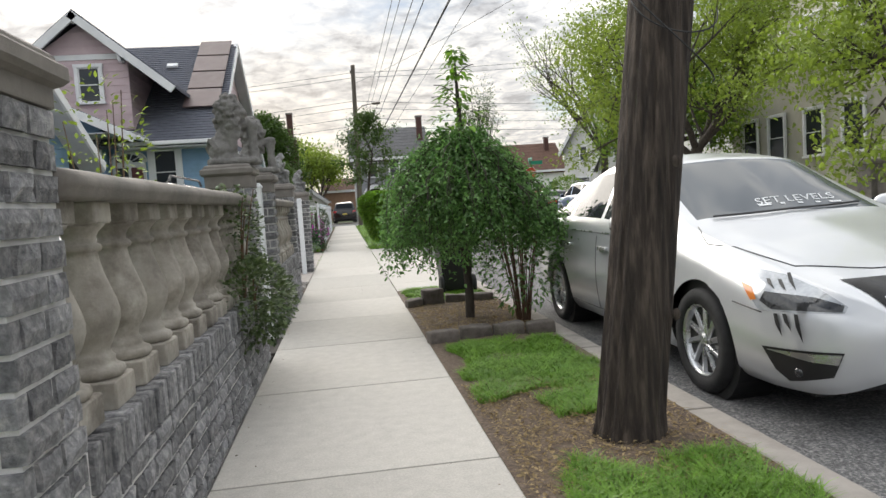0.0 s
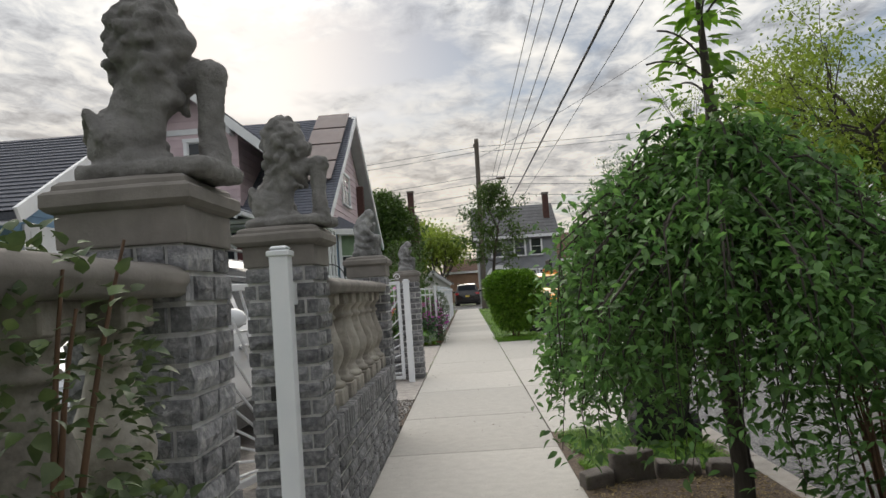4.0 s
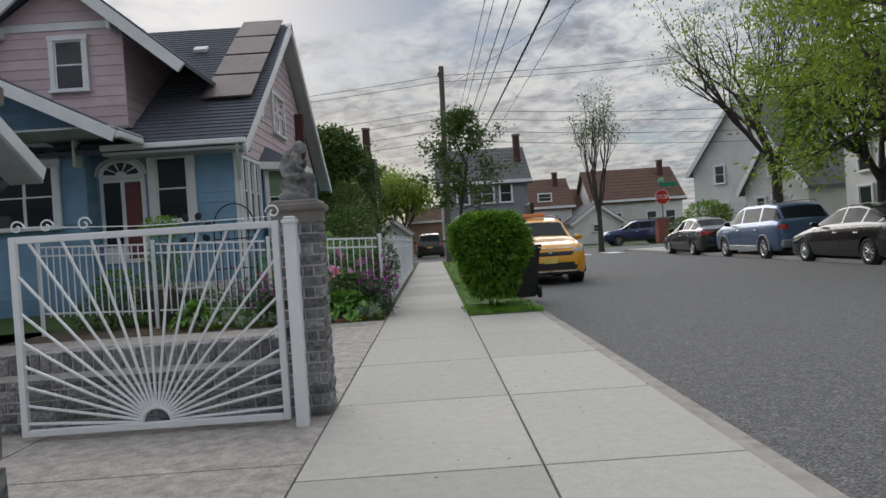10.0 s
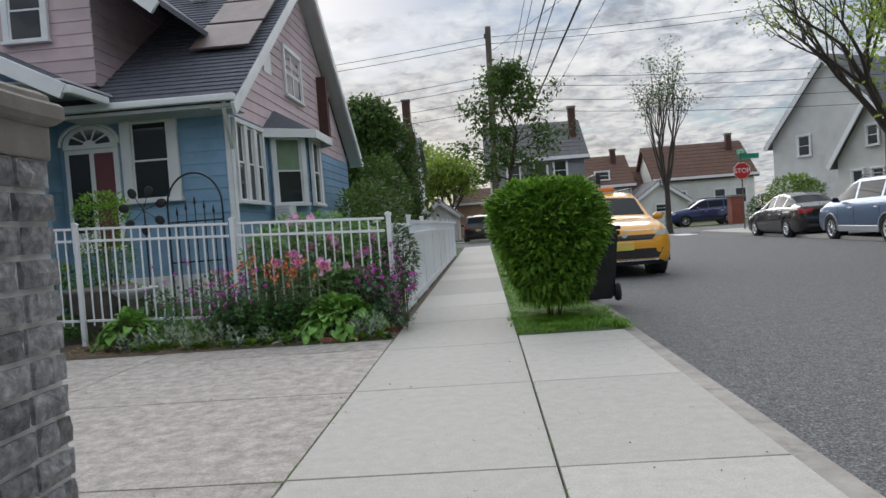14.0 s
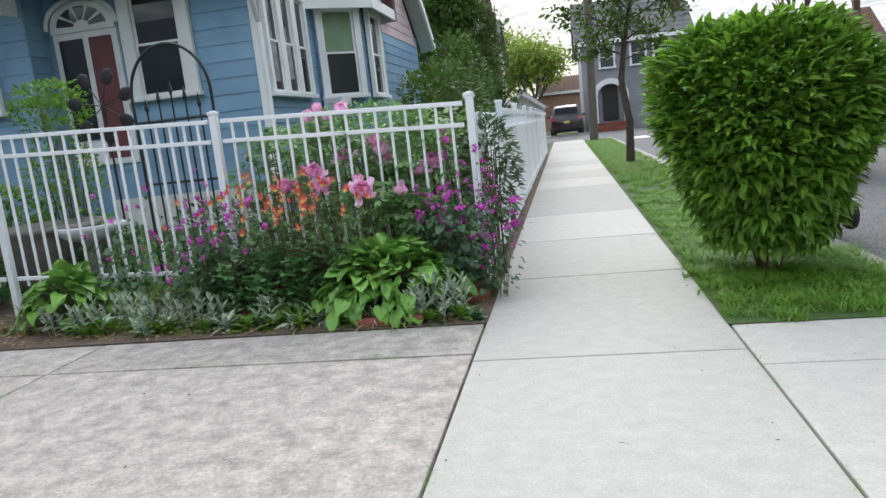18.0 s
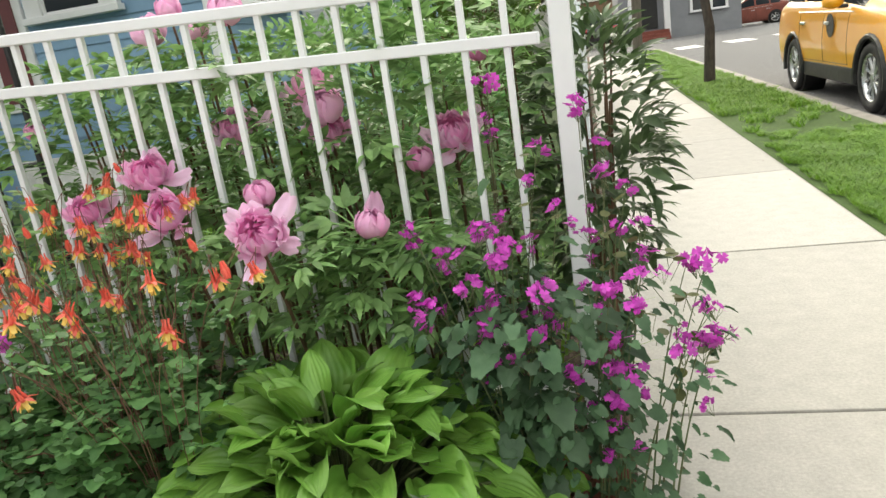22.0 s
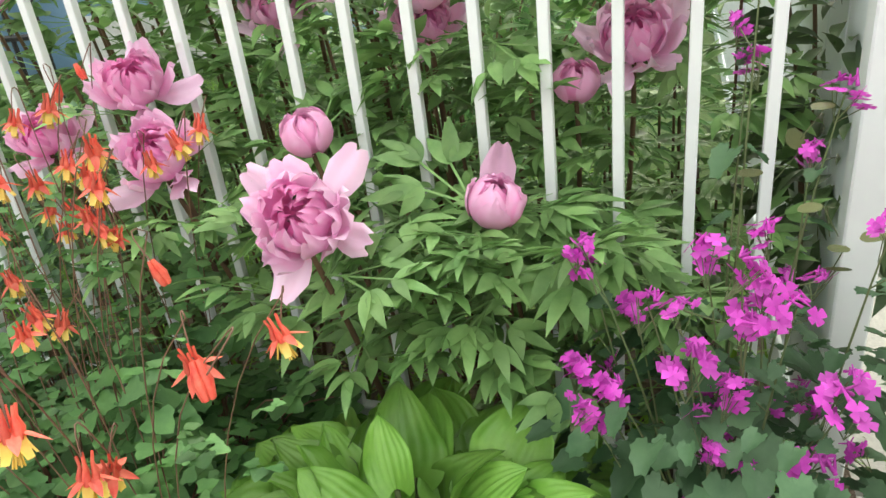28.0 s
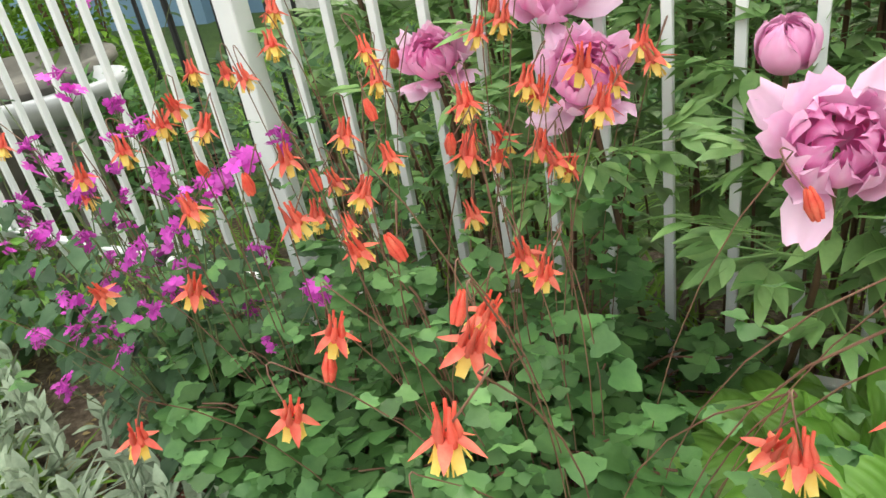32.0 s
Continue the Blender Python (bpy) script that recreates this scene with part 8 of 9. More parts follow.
leader_tree((-4.3, 44, 0), 7.2, 1.4, 0.25, 2.3, 34, 46, 0.22, M_TREEG, "leafy green tree behind the house", 115, 0.3, 0.35)
tree((-6.0, 52.5, 0), 6.0, 1.5, 0.2, 2, 100, 0.22, M_TREEG, "leafy tree near the cross street", 116, 0.6, 0.2, (3, 4), 0.55)
tree((-2.6, 78, 0), 8.0, 2.0, 0.25, 2, 45, 0.4, M_SPRING, "pale green tree beyond the crossing", 117, 0.7, 0.15, (3, 4), 0.8)
tree((-6.5, 90, 0), 12.0, 3.0, 0.3, 2, 40, 0.5, M_SPRING, "pale green tree beyond the crossing", 118, 0.7, 0.15, (3, 4), 0.9)
tree((13.2, 12.5, 0), 8.8, 2.3, 0.26, 3, 60, 0.15, M_SPRING, "street tree with spreading limbs and young yellow-green leaves", 119, 0.85, 0.02, (3, 4), 0.38)


def turf(name, patches, n, h0, h1, label, seed, mat=None, z=0.0):
    g = np.random.default_rng(seed)
    hp_ = Heap()
    turns = [aim((0.6 * math.cos(b), 0.6 * math.sin(b), 1.0)) for b in [0.1 * i for i in range(63)]]
    area = [abs((x1 - x0) * (y1 - y0)) for x0, x1, y0, y1 in patches]
    for (x0, x1, y0, y1), a in zip(patches, area):
        cx, cy = (x0 + x1) / 2, (y0 + y1) / 2
        for i in range(int(n * a / sum(area))):
            x, y = g.uniform(x0, x1), g.uniform(y0, y1)
            e = max(abs(x - cx) / ((x1 - x0) / 2), abs(y - cy) / ((y1 - y0) / 2))
            if e > 0.9 + 0.25 * noise.noise(Vector((x * 5, y * 5, seed))):
                continue
            b = int(g.integers(0, 63))
            k = 0.85 + 0.4 * noise.noise(Vector((x * 3, y * 3, 2)))
            hp_.add(BLADE3, turns[b], (x, y, z), g.uniform(h0, h1) * k)
    return tagged(hp_.object(name, mat or M_GRASS), label, "grass", kind="stuff")


turf("grass_near", [(0.66, 1.6, 3.8, 5.52), (0.70, 1.64, 0.4, 2.85), (0.64, 1.6, 7.92, 9.28), (0.98, 1.4, 3.4, 3.85)], 75000, 0.05, 0.11, "lush green grass patches on the planting strip", 120)
turf("grass_strip", [(0.60, 1.64, 19.4, 25.0)], 70000, 0.05, 0.11, "bright green lawn on the strip by the kerb", 121, z=0.01)
turf("grass_strip_far", [(0.60, 1.64, 25.0, 44.5)], 60000, 0.08, 0.14, "bright green lawn strip towards the corner", 122, z=0.01)
turf("grass_bush", [(0.55, 1.75, 18.95, 20.6)], 9000, 0.06, 0.15, "longer grass round the foot of the hedge bush", 123)
turf("garden_grass", [(-6.0, -0.9, 20.9, 24.8)], 9000, 0.06, 0.2, "rough grass in the fenced garden", 124)
turf("yard_grass", [(-4.0, -1.2, 1.5, 5.9)], 4000, 0.06, 0.2, "rough grass behind the balustrade", 125)

# thatch and chips on the strip
g = np.random.default_rng(126)
hp2 = Heap()
for i in range(10000):
    x, y = g.uniform(0.63, 1.62), g.choice([g.uniform(2.5, 4.2), g.uniform(5.75, 7.75)])
    hp2.add(BLADE if i % 2 else PLAIN, aim((g.uniform(-1, 1), g.uniform(-1, 1), g.uniform(-0.1, 0.35)), g.uniform(-1, 1)), (x, y, 0.008 + g.uniform(0, 0.012)), g.uniform(0.04, 0.1) if i % 2 else g.uniform(0.012, 0.03))
tagged(hp2.object("thatch", M_STRAW), "dry straw and wood chips on the planting strip", "mulch", kind="stuff")
hp2 = Heap()
for i in range(1500):
    x, y = g.uniform(-1.55, -0.67), g.uniform(10.02, 11.53)
    r = g.uniform(0.006, 0.016)
    hp2.add((np.array([(1, 0, 0), (-1, 0, 0), (0, 1, 0), (0, -1, 0), (0, 0, 1), (0, 0, -1)], float), [(0, 2, 4), (2, 1, 4), (1, 3, 4), (3, 0, 4), (2, 0, 5), (1, 2, 5), (3, 1, 5), (0, 3, 5)]), rot(*g.uniform(0, 6, 3)), (x, y, 0.0), r)
tagged(hp2.object("pebbles", surf("pebble", [(0.25, 0.23, 0.22), (0.55, 0.53, 0.5)], 3, 0.8, 0.2, 60, island=0.5)), "grey and white pebbles on bare earth", "gravel", kind="stuff")

# ---- scraps on the paving, uncountable ----
g = np.random.default_rng(301)
hp3 = Heap()
for i in range(420):
    if i % 3 == 0:
        x, y = g.uniform(-5.5, -0.7), g.uniform(13.9, 19.2)
    elif i % 3 == 1:
        x, y = g.uniform(-0.64, 1.62), g.uniform(9.4, 19.0)
    else:
        x, y = g.choice([-0.6, 0.56]) + g.normal(0, 0.07), g.uniform(0.5, 24)
    kind_ = i % 5
    hp3.add(PLAIN if kind_ < 3 else BLADE, aim((g.uniform(-1, 1), g.uniform(-1, 1), g.uniform(-0.05, 0.2)), g.uniform(-0.8, 0.8)), (x, y, 0.004), g.uniform(0.008, 0.022) if kind_ < 3 else g.uniform(0.03, 0.08))
tagged(hp3.object("leaf_scraps", surf("dead_leaf", [(0.05, 0.035, 0.022), (0.16, 0.11, 0.06)], 40, 0.9, 0.3, 80, island=0.5)), "small dead leaf scraps and twigs on the paving", "litter", kind="stuff")
# tufts and moss in the slab joints
hp3 = Heap()
for i in range(2200):
    j = i % 6
    if j < 3:
        x, y = (-0.655, -3.08, 0.605)[j] + g.normal(0, 0.006), g.uniform(13.8, 19.2) if j < 2 else g.uniform(9.4, 19.0)
    else:
        y, x = (15.25, 16.97, 18.72)[j - 3] + g.normal(0, 0.006), g.uniform(-5.5, -0.7)
    if noise.noise(Vector((x * 2.2, y * 2.2, 4))) < 0.06:
        continue
    a = g.uniform(0, 6.28)
    hp3.add(BLADE3, aim((0.8 * math.cos(a), 0.8 * math.sin(a), 0.7)), (x, y, -0.006), g.uniform(0.02, 0.06))
tagged(hp3.object("joint_weeds", M_GRASS), "tiny weeds and moss growing in the paving joints", "weeds", kind="stuff")

# ---- vehicles ----
def paint(name, c, rough=0.3, metal=0.35):
    return surf(name, [c, tuple(min(1, v * 1.06) for v in c)], 3, rough, 0.0, 10, metal=metal, big=0.05, coat=0.7, rvar=0.015)


M_PSILV = paint("silver_paint", (0.60, 0.61, 0.63), 0.30, 0.45)
M_PYEL = paint("taxi_yellow_paint", (0.78, 0.36, 0.02), 0.3, 0.0)
M_PBLUE = paint("steel_blue_paint", (0.075, 0.13, 0.24), 0.3, 0.5)
M_PNAVY = paint("navy_paint", (0.02, 0.035, 0.12), 0.3, 0.4)
M_PBLK = paint("black_paint", (0.012, 0.012, 0.014), 0.2, 0.2)
M_PBRZ = paint("dark_bronze_paint", (0.035, 0.033, 0.033), 0.25, 0.4)
M_PWHT = paint("white_paint", (0.62, 0.63, 0.65), 0.25, 0.0)
M_PGREY = paint("grey_cladding_paint", (0.30, 0.32, 0.35), 0.4, 0.3)
M_CARG = glass("car_glass", (0.022, 0.026, 0.03), 0.02, 0.07)
M_TAIL = surf("tail_lamp_red", [(0.35, 0.01, 0.012), (0.45, 0.02, 0.02)], 20, 0.15, 0.0, coat=0.6)
M_LAMP = surf("head_lamp_clear", [(0.42, 0.44, 0.46), (0.55, 0.57, 0.6)], 60, 0.12, 0.0, metal=0.3, coat=0.8)
M_AMBER = surf("amber_lamp", [(0.75, 0.20, 0.02), (0.8, 0.26, 0.04)], 30, 0.2, 0.0, coat=0.5)
M_PLATE = surf("number_plate", [(0.72, 0.55, 0.10), (0.76, 0.6, 0.14)], 10, 0.5, 0.0)


def wheel(parent, at, r, w, side, spokes, dark=False):
    e = new("wheel")
    e.parent = parent
    e.matrix_basis = pose(*at, 0, 90 * side, 0)
    rim_r = r * 0.70
    prof = [(rim_r, -w / 2), (r * 0.93, -w / 2), (r * 0.985, -w * 0.38), (r, -w * 0.2), (r, w * 0.2), (r * 0.985, w * 0.38), (r * 0.93, w / 2), (rim_r, w / 2), (rim_r * 0.97, w * 0.3)]
    bm = bmesh.new()
    seg = 36
    rings = [[bm.verts.new((q * math.cos(2 * math.pi * k / seg), q * math.sin(2 * math.pi * k / seg), z)) for k in range(seg)] for q, z in prof]
    for a, b in zip(rings, rings[1:]):
        for k in range(seg):
            bm.faces.new((a[k], a[(k + 1) % seg], b[(k + 1) % seg], b[k]))
    part("tyre", bm, M_RUB, e, smooth=True)
    bm = bmesh.new()
    add_lathe(bm, [(rim_r * 0.98, w * 0.1), (rim_r, w * 0.44), (rim_r * 0.95, w * 0.46), (rim_r * 0.90, w * 0.36), (rim_r * 0.88, w * 0.12)], 36)
    part("rim", bm, M_CHROME, e, smooth=True)
    part("brake_disc", add_lathe(bmesh.new(), [(rim_r * 0.8, 0.0), (rim_r * 0.8, 0.02)], 24), M_IRON, e)
    bm = bmesh.new()
    for k in range(spokes):
        a = 2 * math.pi * k / spokes
        add_box(bm, rim_r * 0.16, rim_r * 0.93, -0.016, 0.016, w * 0.24, w * 0.36, 0.004, m=Matrix.Rotation(a, 4, "Z") @ pose(0, 0, 0, 16, 0, 0))
    add_lathe(bm, [(rim_r * 0.2, w * 0.2), (rim_r * 0.2, w * 0.36), (rim_r * 0.12, w * 0.4)], 16)
    part("spokes", bm, M_IRON if dark else M_CHROME, e)
    return e


from mathutils.bvhtree import BVHTree

# ---- a car body lofted along its length: y, sill, shoulder, top, half width, roof half width ----
SALOON = [(-2.43, 0.30, 0.50, 0.56, 0.50, 0.40), (-2.38, 0.22, 0.56, 0.645, 0.70, 0.52), (-2.25, 0.19, 0.63, 0.71, 0.82, 0.62), (-2.0, 0.18, 0.70, 0.785, 0.885, 0.70), (-1.5, 0.18, 0.815, 0.905, 0.912, 0.74), (-1.1, 0.18, 0.885, 0.985, 0.915, 0.72),
          (-1.0, 0.18, 0.90, 1.015, 0.915, 0.71), (-0.18, 0.18, 0.945, 1.43, 0.915, 0.61), (0.25, 0.18, 0.955, 1.50, 0.915, 0.595), (0.7, 0.18, 0.965, 1.49, 0.915, 0.59), (1.15, 0.18, 0.98, 1.40, 0.915, 0.58), (1.75, 0.18, 0.99, 1.12, 0.91, 0.66),
          (1.95, 0.18, 1.0, 1.06, 0.90, 0.72), (2.25, 0.22, 0.98, 1.03, 0.86, 0.68), (2.38, 0.28, 0.92, 0.97, 0.78, 0.58), (2.43, 0.36, 0.80, 0.86, 0.66, 0.48)]


def shell_grid(keys, nu=150, nv=34):
    k = np.array(keys)
    y = np.linspace(k[0, 0], k[-1, 0], nu + 1)
    ker = np.array([1, 2, 3, 2, 1]) / 9
    cols = []
    for c in range(1, 6):
        v = np.interp(y, k[:, 0], k[:, c])
        cols.append(np.convolve(np.pad(v, 2, mode="edge"), ker, "valid"))
    grid = np.zeros((nu + 1, nv + 1, 3))
    for i in range(nu + 1):
        zs, zb, zt, w, wr = (c[i] for c in cols)
        h, gl = zb - zs, zt - zb
        m = min(1.0, gl / 0.3)
        prof = np.array([(w * 0.90, zs), (w * 0.965, zs + 0.10 * h), (w * 0.995, zs + 0.34 * h), (w, zs + 0.55 * h), (w * 0.985, zs + 0.80 * h), (w * 0.955, zb - 0.012), (w * 0.93, zb + 0.004),
                         (w * 0.93 + (wr - w * 0.93) * 0.10, zb + 0.10 * gl), (w * 0.93 + (wr - w * 0.93) * 0.82, zb + 0.80 * gl), (wr, zt - 0.055 * m - 0.12 * gl * (1 - m)), (wr * 0.86, zt - 0.03 * m - 0.04 * gl * (1 - m)), (wr * 0.5, zt - 0.012), (0.0, zt)])
        s = np.array([0, 2, 5, 8, 11, 13, 14, 15, 22, 24, 26, 30, 34]) * nv / 34
        q = np.arange(nv + 1)
        px, pz = np.interp(q, s, prof[:, 0]), np.interp(q, s, prof[:, 1])
        for a in (px, pz):
            a[1:-1] = (a[:-2] + 2 * a[1:-1] + a[2:]) / 4
        grid[i, :, 0], grid[i, :, 1], grid[i, :, 2] = px, y[i], pz
    return grid


def shell_car(t, keys, mat, wells, well_r, screens, posts, glass_mat, screen_mat):
    """Skin of the car cut into body, screens and side windows; returns a tree for laying trim onto the skin."""
    G = shell_grid(keys)
    nu, nv = G.shape[0] - 1, G.shape[1] - 1
    kind = np.zeros((nu, nv), int)
    mid = (G[:-1, :-1] + G[1:, 1:]) / 2
    for (wy, wz) in wells:
        near = np.hypot(mid[..., 1] - wy, mid[..., 2] - wz) < well_r
        near[:, 14:] = False
        kind[near] = -1
    tall = (G[:-1, -1, 2] - G[:-1, 14, 2])[:, None] > 0.17
    yy, vv = mid[..., 1], np.arange(nv)[None, :] + 0 * mid[..., 1]
    side = tall & (vv >= 15) & (vv < 22)
    for p, wd in posts:
        side &= abs(yy - p) > wd
    kind[side] = 2
    for n, (y0, y1) in enumerate(screens):
        kind[(yy > y0) & (yy < y1) & (vv >= 25)] = 3 + n
    bm_all = bmesh.new()
    full = [[bm_all.verts.new(G[i, j]) for j in range(nv + 1)] for i in range(nu + 1)]
    for i in range(nu):
        for j in range(nv):
            bm_all.faces.new((full[i][j], full[i][j + 1], full[i + 1][j + 1], full[i + 1][j]))
    left = [[bm_all.verts.new((-G[i, j, 0], G[i, j, 1], G[i, j, 2])) for j in range(nv + 1)] for i in range(nu + 1)]
    for i in range(nu):
        for j in range(nv):
            bm_all.faces.new((left[i][j], left[i + 1][j], left[i + 1][j + 1], left[i][j + 1]))
    for i in (0, nu):
        loop = full[i] + left[i][::-1]
        bm_all.faces.new(loop)
    tree = BVHTree.FromBMesh(bm_all)
    bm_all.free()
    P = G.copy()
    for (wy, wz) in wells:
        for i in range(nu):
            for j in range(14):
                if kind[i, j] == -1:
                    continue
                for a, b in ((i, j), (i + 1, j), (i, j + 1), (i + 1, j + 1)):
                    around = kind[max(0, a - 1):a + 1, max(0, b - 1):b + 1]
                    d = np.array((G[a, b, 1] - wy, G[a, b, 2] - wz))
                    L = np.hypot(*d)
                    if (around == -1).any() and L < well_r * 1.4:
                        P[a, b, 1], P[a, b, 2] = wy + d[0] / L * well_r, wz + d[1] / L * well_r
    names = {0: ("body", mat), 3: ("windscreen", screen_mat), 4: ("rear_window", glass_mat)}

    def emit(name, m, mask, mirror, label=""):
        bm, vs = bmesh.new(), {}
        for sx in mirror:
            for i, j in zip(*np.nonzero(mask)):
                q = []
                for a, b in ((i, j), (i, j + 1), (i + 1, j + 1), (i + 1, j)):
                    key = (a, b, sx if b < nv else 0)
                    if key not in vs:
                        vs[key] = bm.verts.new((P[a, b, 0] * sx, P[a, b, 1], P[a, b, 2]))
                    q.append(vs[key])
                bm.faces.new(q if sx > 0 else q[::-1])
        if name == "body":
            for i in (0, nu):
                loop = [vs[(i, b, 1 if b < nv else 0)] for b in range(nv + 1) if (i, b, 1 if b < nv else 0) in vs] + [vs[(i, b, -1)] for b in range(nv - 1, -1, -1) if (i, b, -1) in vs]
                bm.faces.new(loop if i else loop[::-1])
        bmesh.ops.recalc_face_normals(bm, faces=bm.faces)
        return part(name, bm, m, t, label, smooth=True)
    for kd, (nm, m) in names.items():
        emit(nm, m, kind == kd, (1, -1))
    edges = [-9] + [p for p, _ in posts] + [9]
    for sx in (1, -1):
        for y0, y1 in zip(edges, edges[1:]):
            mask = (kind == 2) & (yy > y0) & (yy < y1)
            if mask.any():
                emit("side_window", glass_mat, mask, (sx,))
    return tree


def laid(name, outline, direction, mat, tree, t, lift=0.004, label="", cuts=3, thick=0.0):
    """A flat outline (car's own points) laid onto the skin along a direction, a little proud of it."""
    d = Vector(direction).normalized()
    bm = bmesh.new()
    bm.faces.new([bm.verts.new(p) for p in outline])
    bmesh.ops.triangulate(bm, faces=bm.faces[:])
    for _ in range(cuts):
        bmesh.ops.subdivide_edges(bm, edges=bm.edges[:], cuts=1, use_grid_fill=True)
        bmesh.ops.triangulate(bm, faces=[f for f in bm.faces if len(f.verts) > 4])
    for v in bm.verts:
        hit = tree.ray_cast(v.co - d * 1.5, d)
        if hit[0]:
            v.co = hit[0] - d * lift
    bmesh.ops.recalc_face_normals(bm, faces=bm.faces)
    if bm.faces and sum((f.normal.dot(d) for f in bm.faces)) > 0:
        bmesh.ops.reverse_faces(bm, faces=bm.faces[:])
    return part(name, bm, mat, t, label, smooth=True)


def seam(t, pts, tree, r=0.0035, name="panel_gap", mat=None):
    """A thin dark gap that follows the skin through the points given."""
    line = []
    for p, q in zip(pts, pts[1:]):
        p, q = Vector(p), Vector(q)
        line += [p.lerp(q, k / 6) for k in range(6)]
    line.append(Vector(pts[-1]))
    return part(name, tube([tree.find_nearest(v)[0] for v in line], r, 5), mat or M_BLACK, t)


UTILITY = [(-2.3, 0.36, 0.62, 0.70, 0.60, 0.45), (-2.25, 0.29, 0.74, 0.86, 0.78, 0.58), (-2.1, 0.26, 0.86, 0.97, 0.88, 0.68), (-1.8, 0.25, 0.94, 1.04, 0.92, 0.74), (-1.25, 0.25, 0.99, 1.11, 0.93, 0.76), (-1.05, 0.25, 1.0, 1.16, 0.93, 0.75), (-0.35, 0.25, 1.03, 1.58, 0.93, 0.67),
           (0.0, 0.25, 1.04, 1.68, 0.93, 0.66), (1.2, 0.25, 1.07, 1.69, 0.93, 0.655), (1.85, 0.25, 1.10, 1.61, 0.92, 0.66), (2.2, 0.27, 1.08, 1.17, 0.90, 0.70), (2.27, 0.32, 0.95, 1.02, 0.86, 0.68), (2.3, 0.42, 0.78, 0.85, 0.80, 0.60)]
M_SCREEN = glass("windscreen_glass", (0.085, 0.095, 0.105), 0.06)


def under(t, W, a, b, wells, r, spokes, dark, z0):
    for s in (1, -1):
        for y in wells:
            wheel(t, (s * (W - 0.115), y, r), r, 0.21, s, spokes, dark)
            part("wheel_well", add_lathe(bmesh.new(), [(r + 0.055, -0.16), (r + 0.058, 0.10)], 24), M_BLACK, t).matrix_basis = pose(s * (W - 0.16), y, r, 0, 90 * s, 0)
    part("underbody", box(-W * 0.78, W * 0.78, a + 0.25, b - 0.25, z0 - 0.02, z0 + 0.2), M_BLACK, t)
    part("cabin_lining", box(-W * 0.6, W * 0.6, a + 1.6, b - 1.1, z0 + 0.2, z0 + 0.72), M_BLACK, t)


def doors(t, tree, W, cuts, z0, z1, handles, mirror_y, mat):
    for s in (-1, 1):
        for y in cuts:
            seam(t, [(s * W, y, z0), (s * W, y, (z0 + z1) / 2), (s * W, y, z1)], tree)
        seam(t, [(s * W, cuts[0], z0), (s * W, cuts[-1], z0)], tree)
        seam(t, [(s * W, cuts[0] - 0.1, z1 + 0.02), (s * W, cuts[-1] + 0.1, z1 + 0.04)], tree, 0.008, "belt_trim", M_CHROME)
        for y in handles:
            part("door_handle", box(s * W - 0.016, s * W + 0.02, y - 0.09, y + 0.09, z1 - 0.12, z1 - 0.085, 0.012, 2), M_CHROME, t)
        part("mirror", add_ball(bmesh.new(), (s * (W + 0.10), mirror_y, z1 + 0.13), (0.11, 0.06, 0.075), 3), mat, t, smooth=True)
        part("mirror_glass", box(s * (W + 0.10) - 0.085, s * (W + 0.10) + 0.085, mirror_y + 0.045, mirror_y + 0.062, z1 + 0.08, z1 + 0.18, 0.01), M_CARG, t)
        part("mirror_arm", box(s * (W + 0.0) - 0.05, s * (W + 0.0) + 0.05, mirror_y - 0.02, mirror_y + 0.03, z1 + 0.05, z1 + 0.09, 0.01), M_BLACK, t)


# cars are built with the nose towards local -y, wheels on local z = 0
def sedan(at, rz, mat, label, L=4.86, W=0.915, spokes=10, dark=False, r=0.315, screen=None):
    t = thing("car", label, "car", "", at, rz)
    k = L / 4.86
    keys = [(y * k, zs, zb, zt, w * W / 0.915, wr * W / 0.915) for y, zs, zb, zt, w, wr in SALOON]
    wells = (-1.40 * k, 1.38 * k)
    tree = shell_car(t, keys, mat, [(y, r) for y in wells], r + 0.05, [(-0.98 * k, -0.2 * k), (1.2 * k, 1.72 * k)], [(0.28 * k, 0.035), (1.1 * k, 0.04)], M_CARG, screen or M_CARG)
    under(t, W, -L / 2, L / 2, wells, r, spokes, dark, 0.18)
    doors(t, tree, W, (-0.86 * k, 0.28 * k, 1.12 * k), 0.26, 0.88, (0.1 * k, 0.98 * k), -0.62 * k, mat)
    return t, tree, -L / 2, L / 2, W


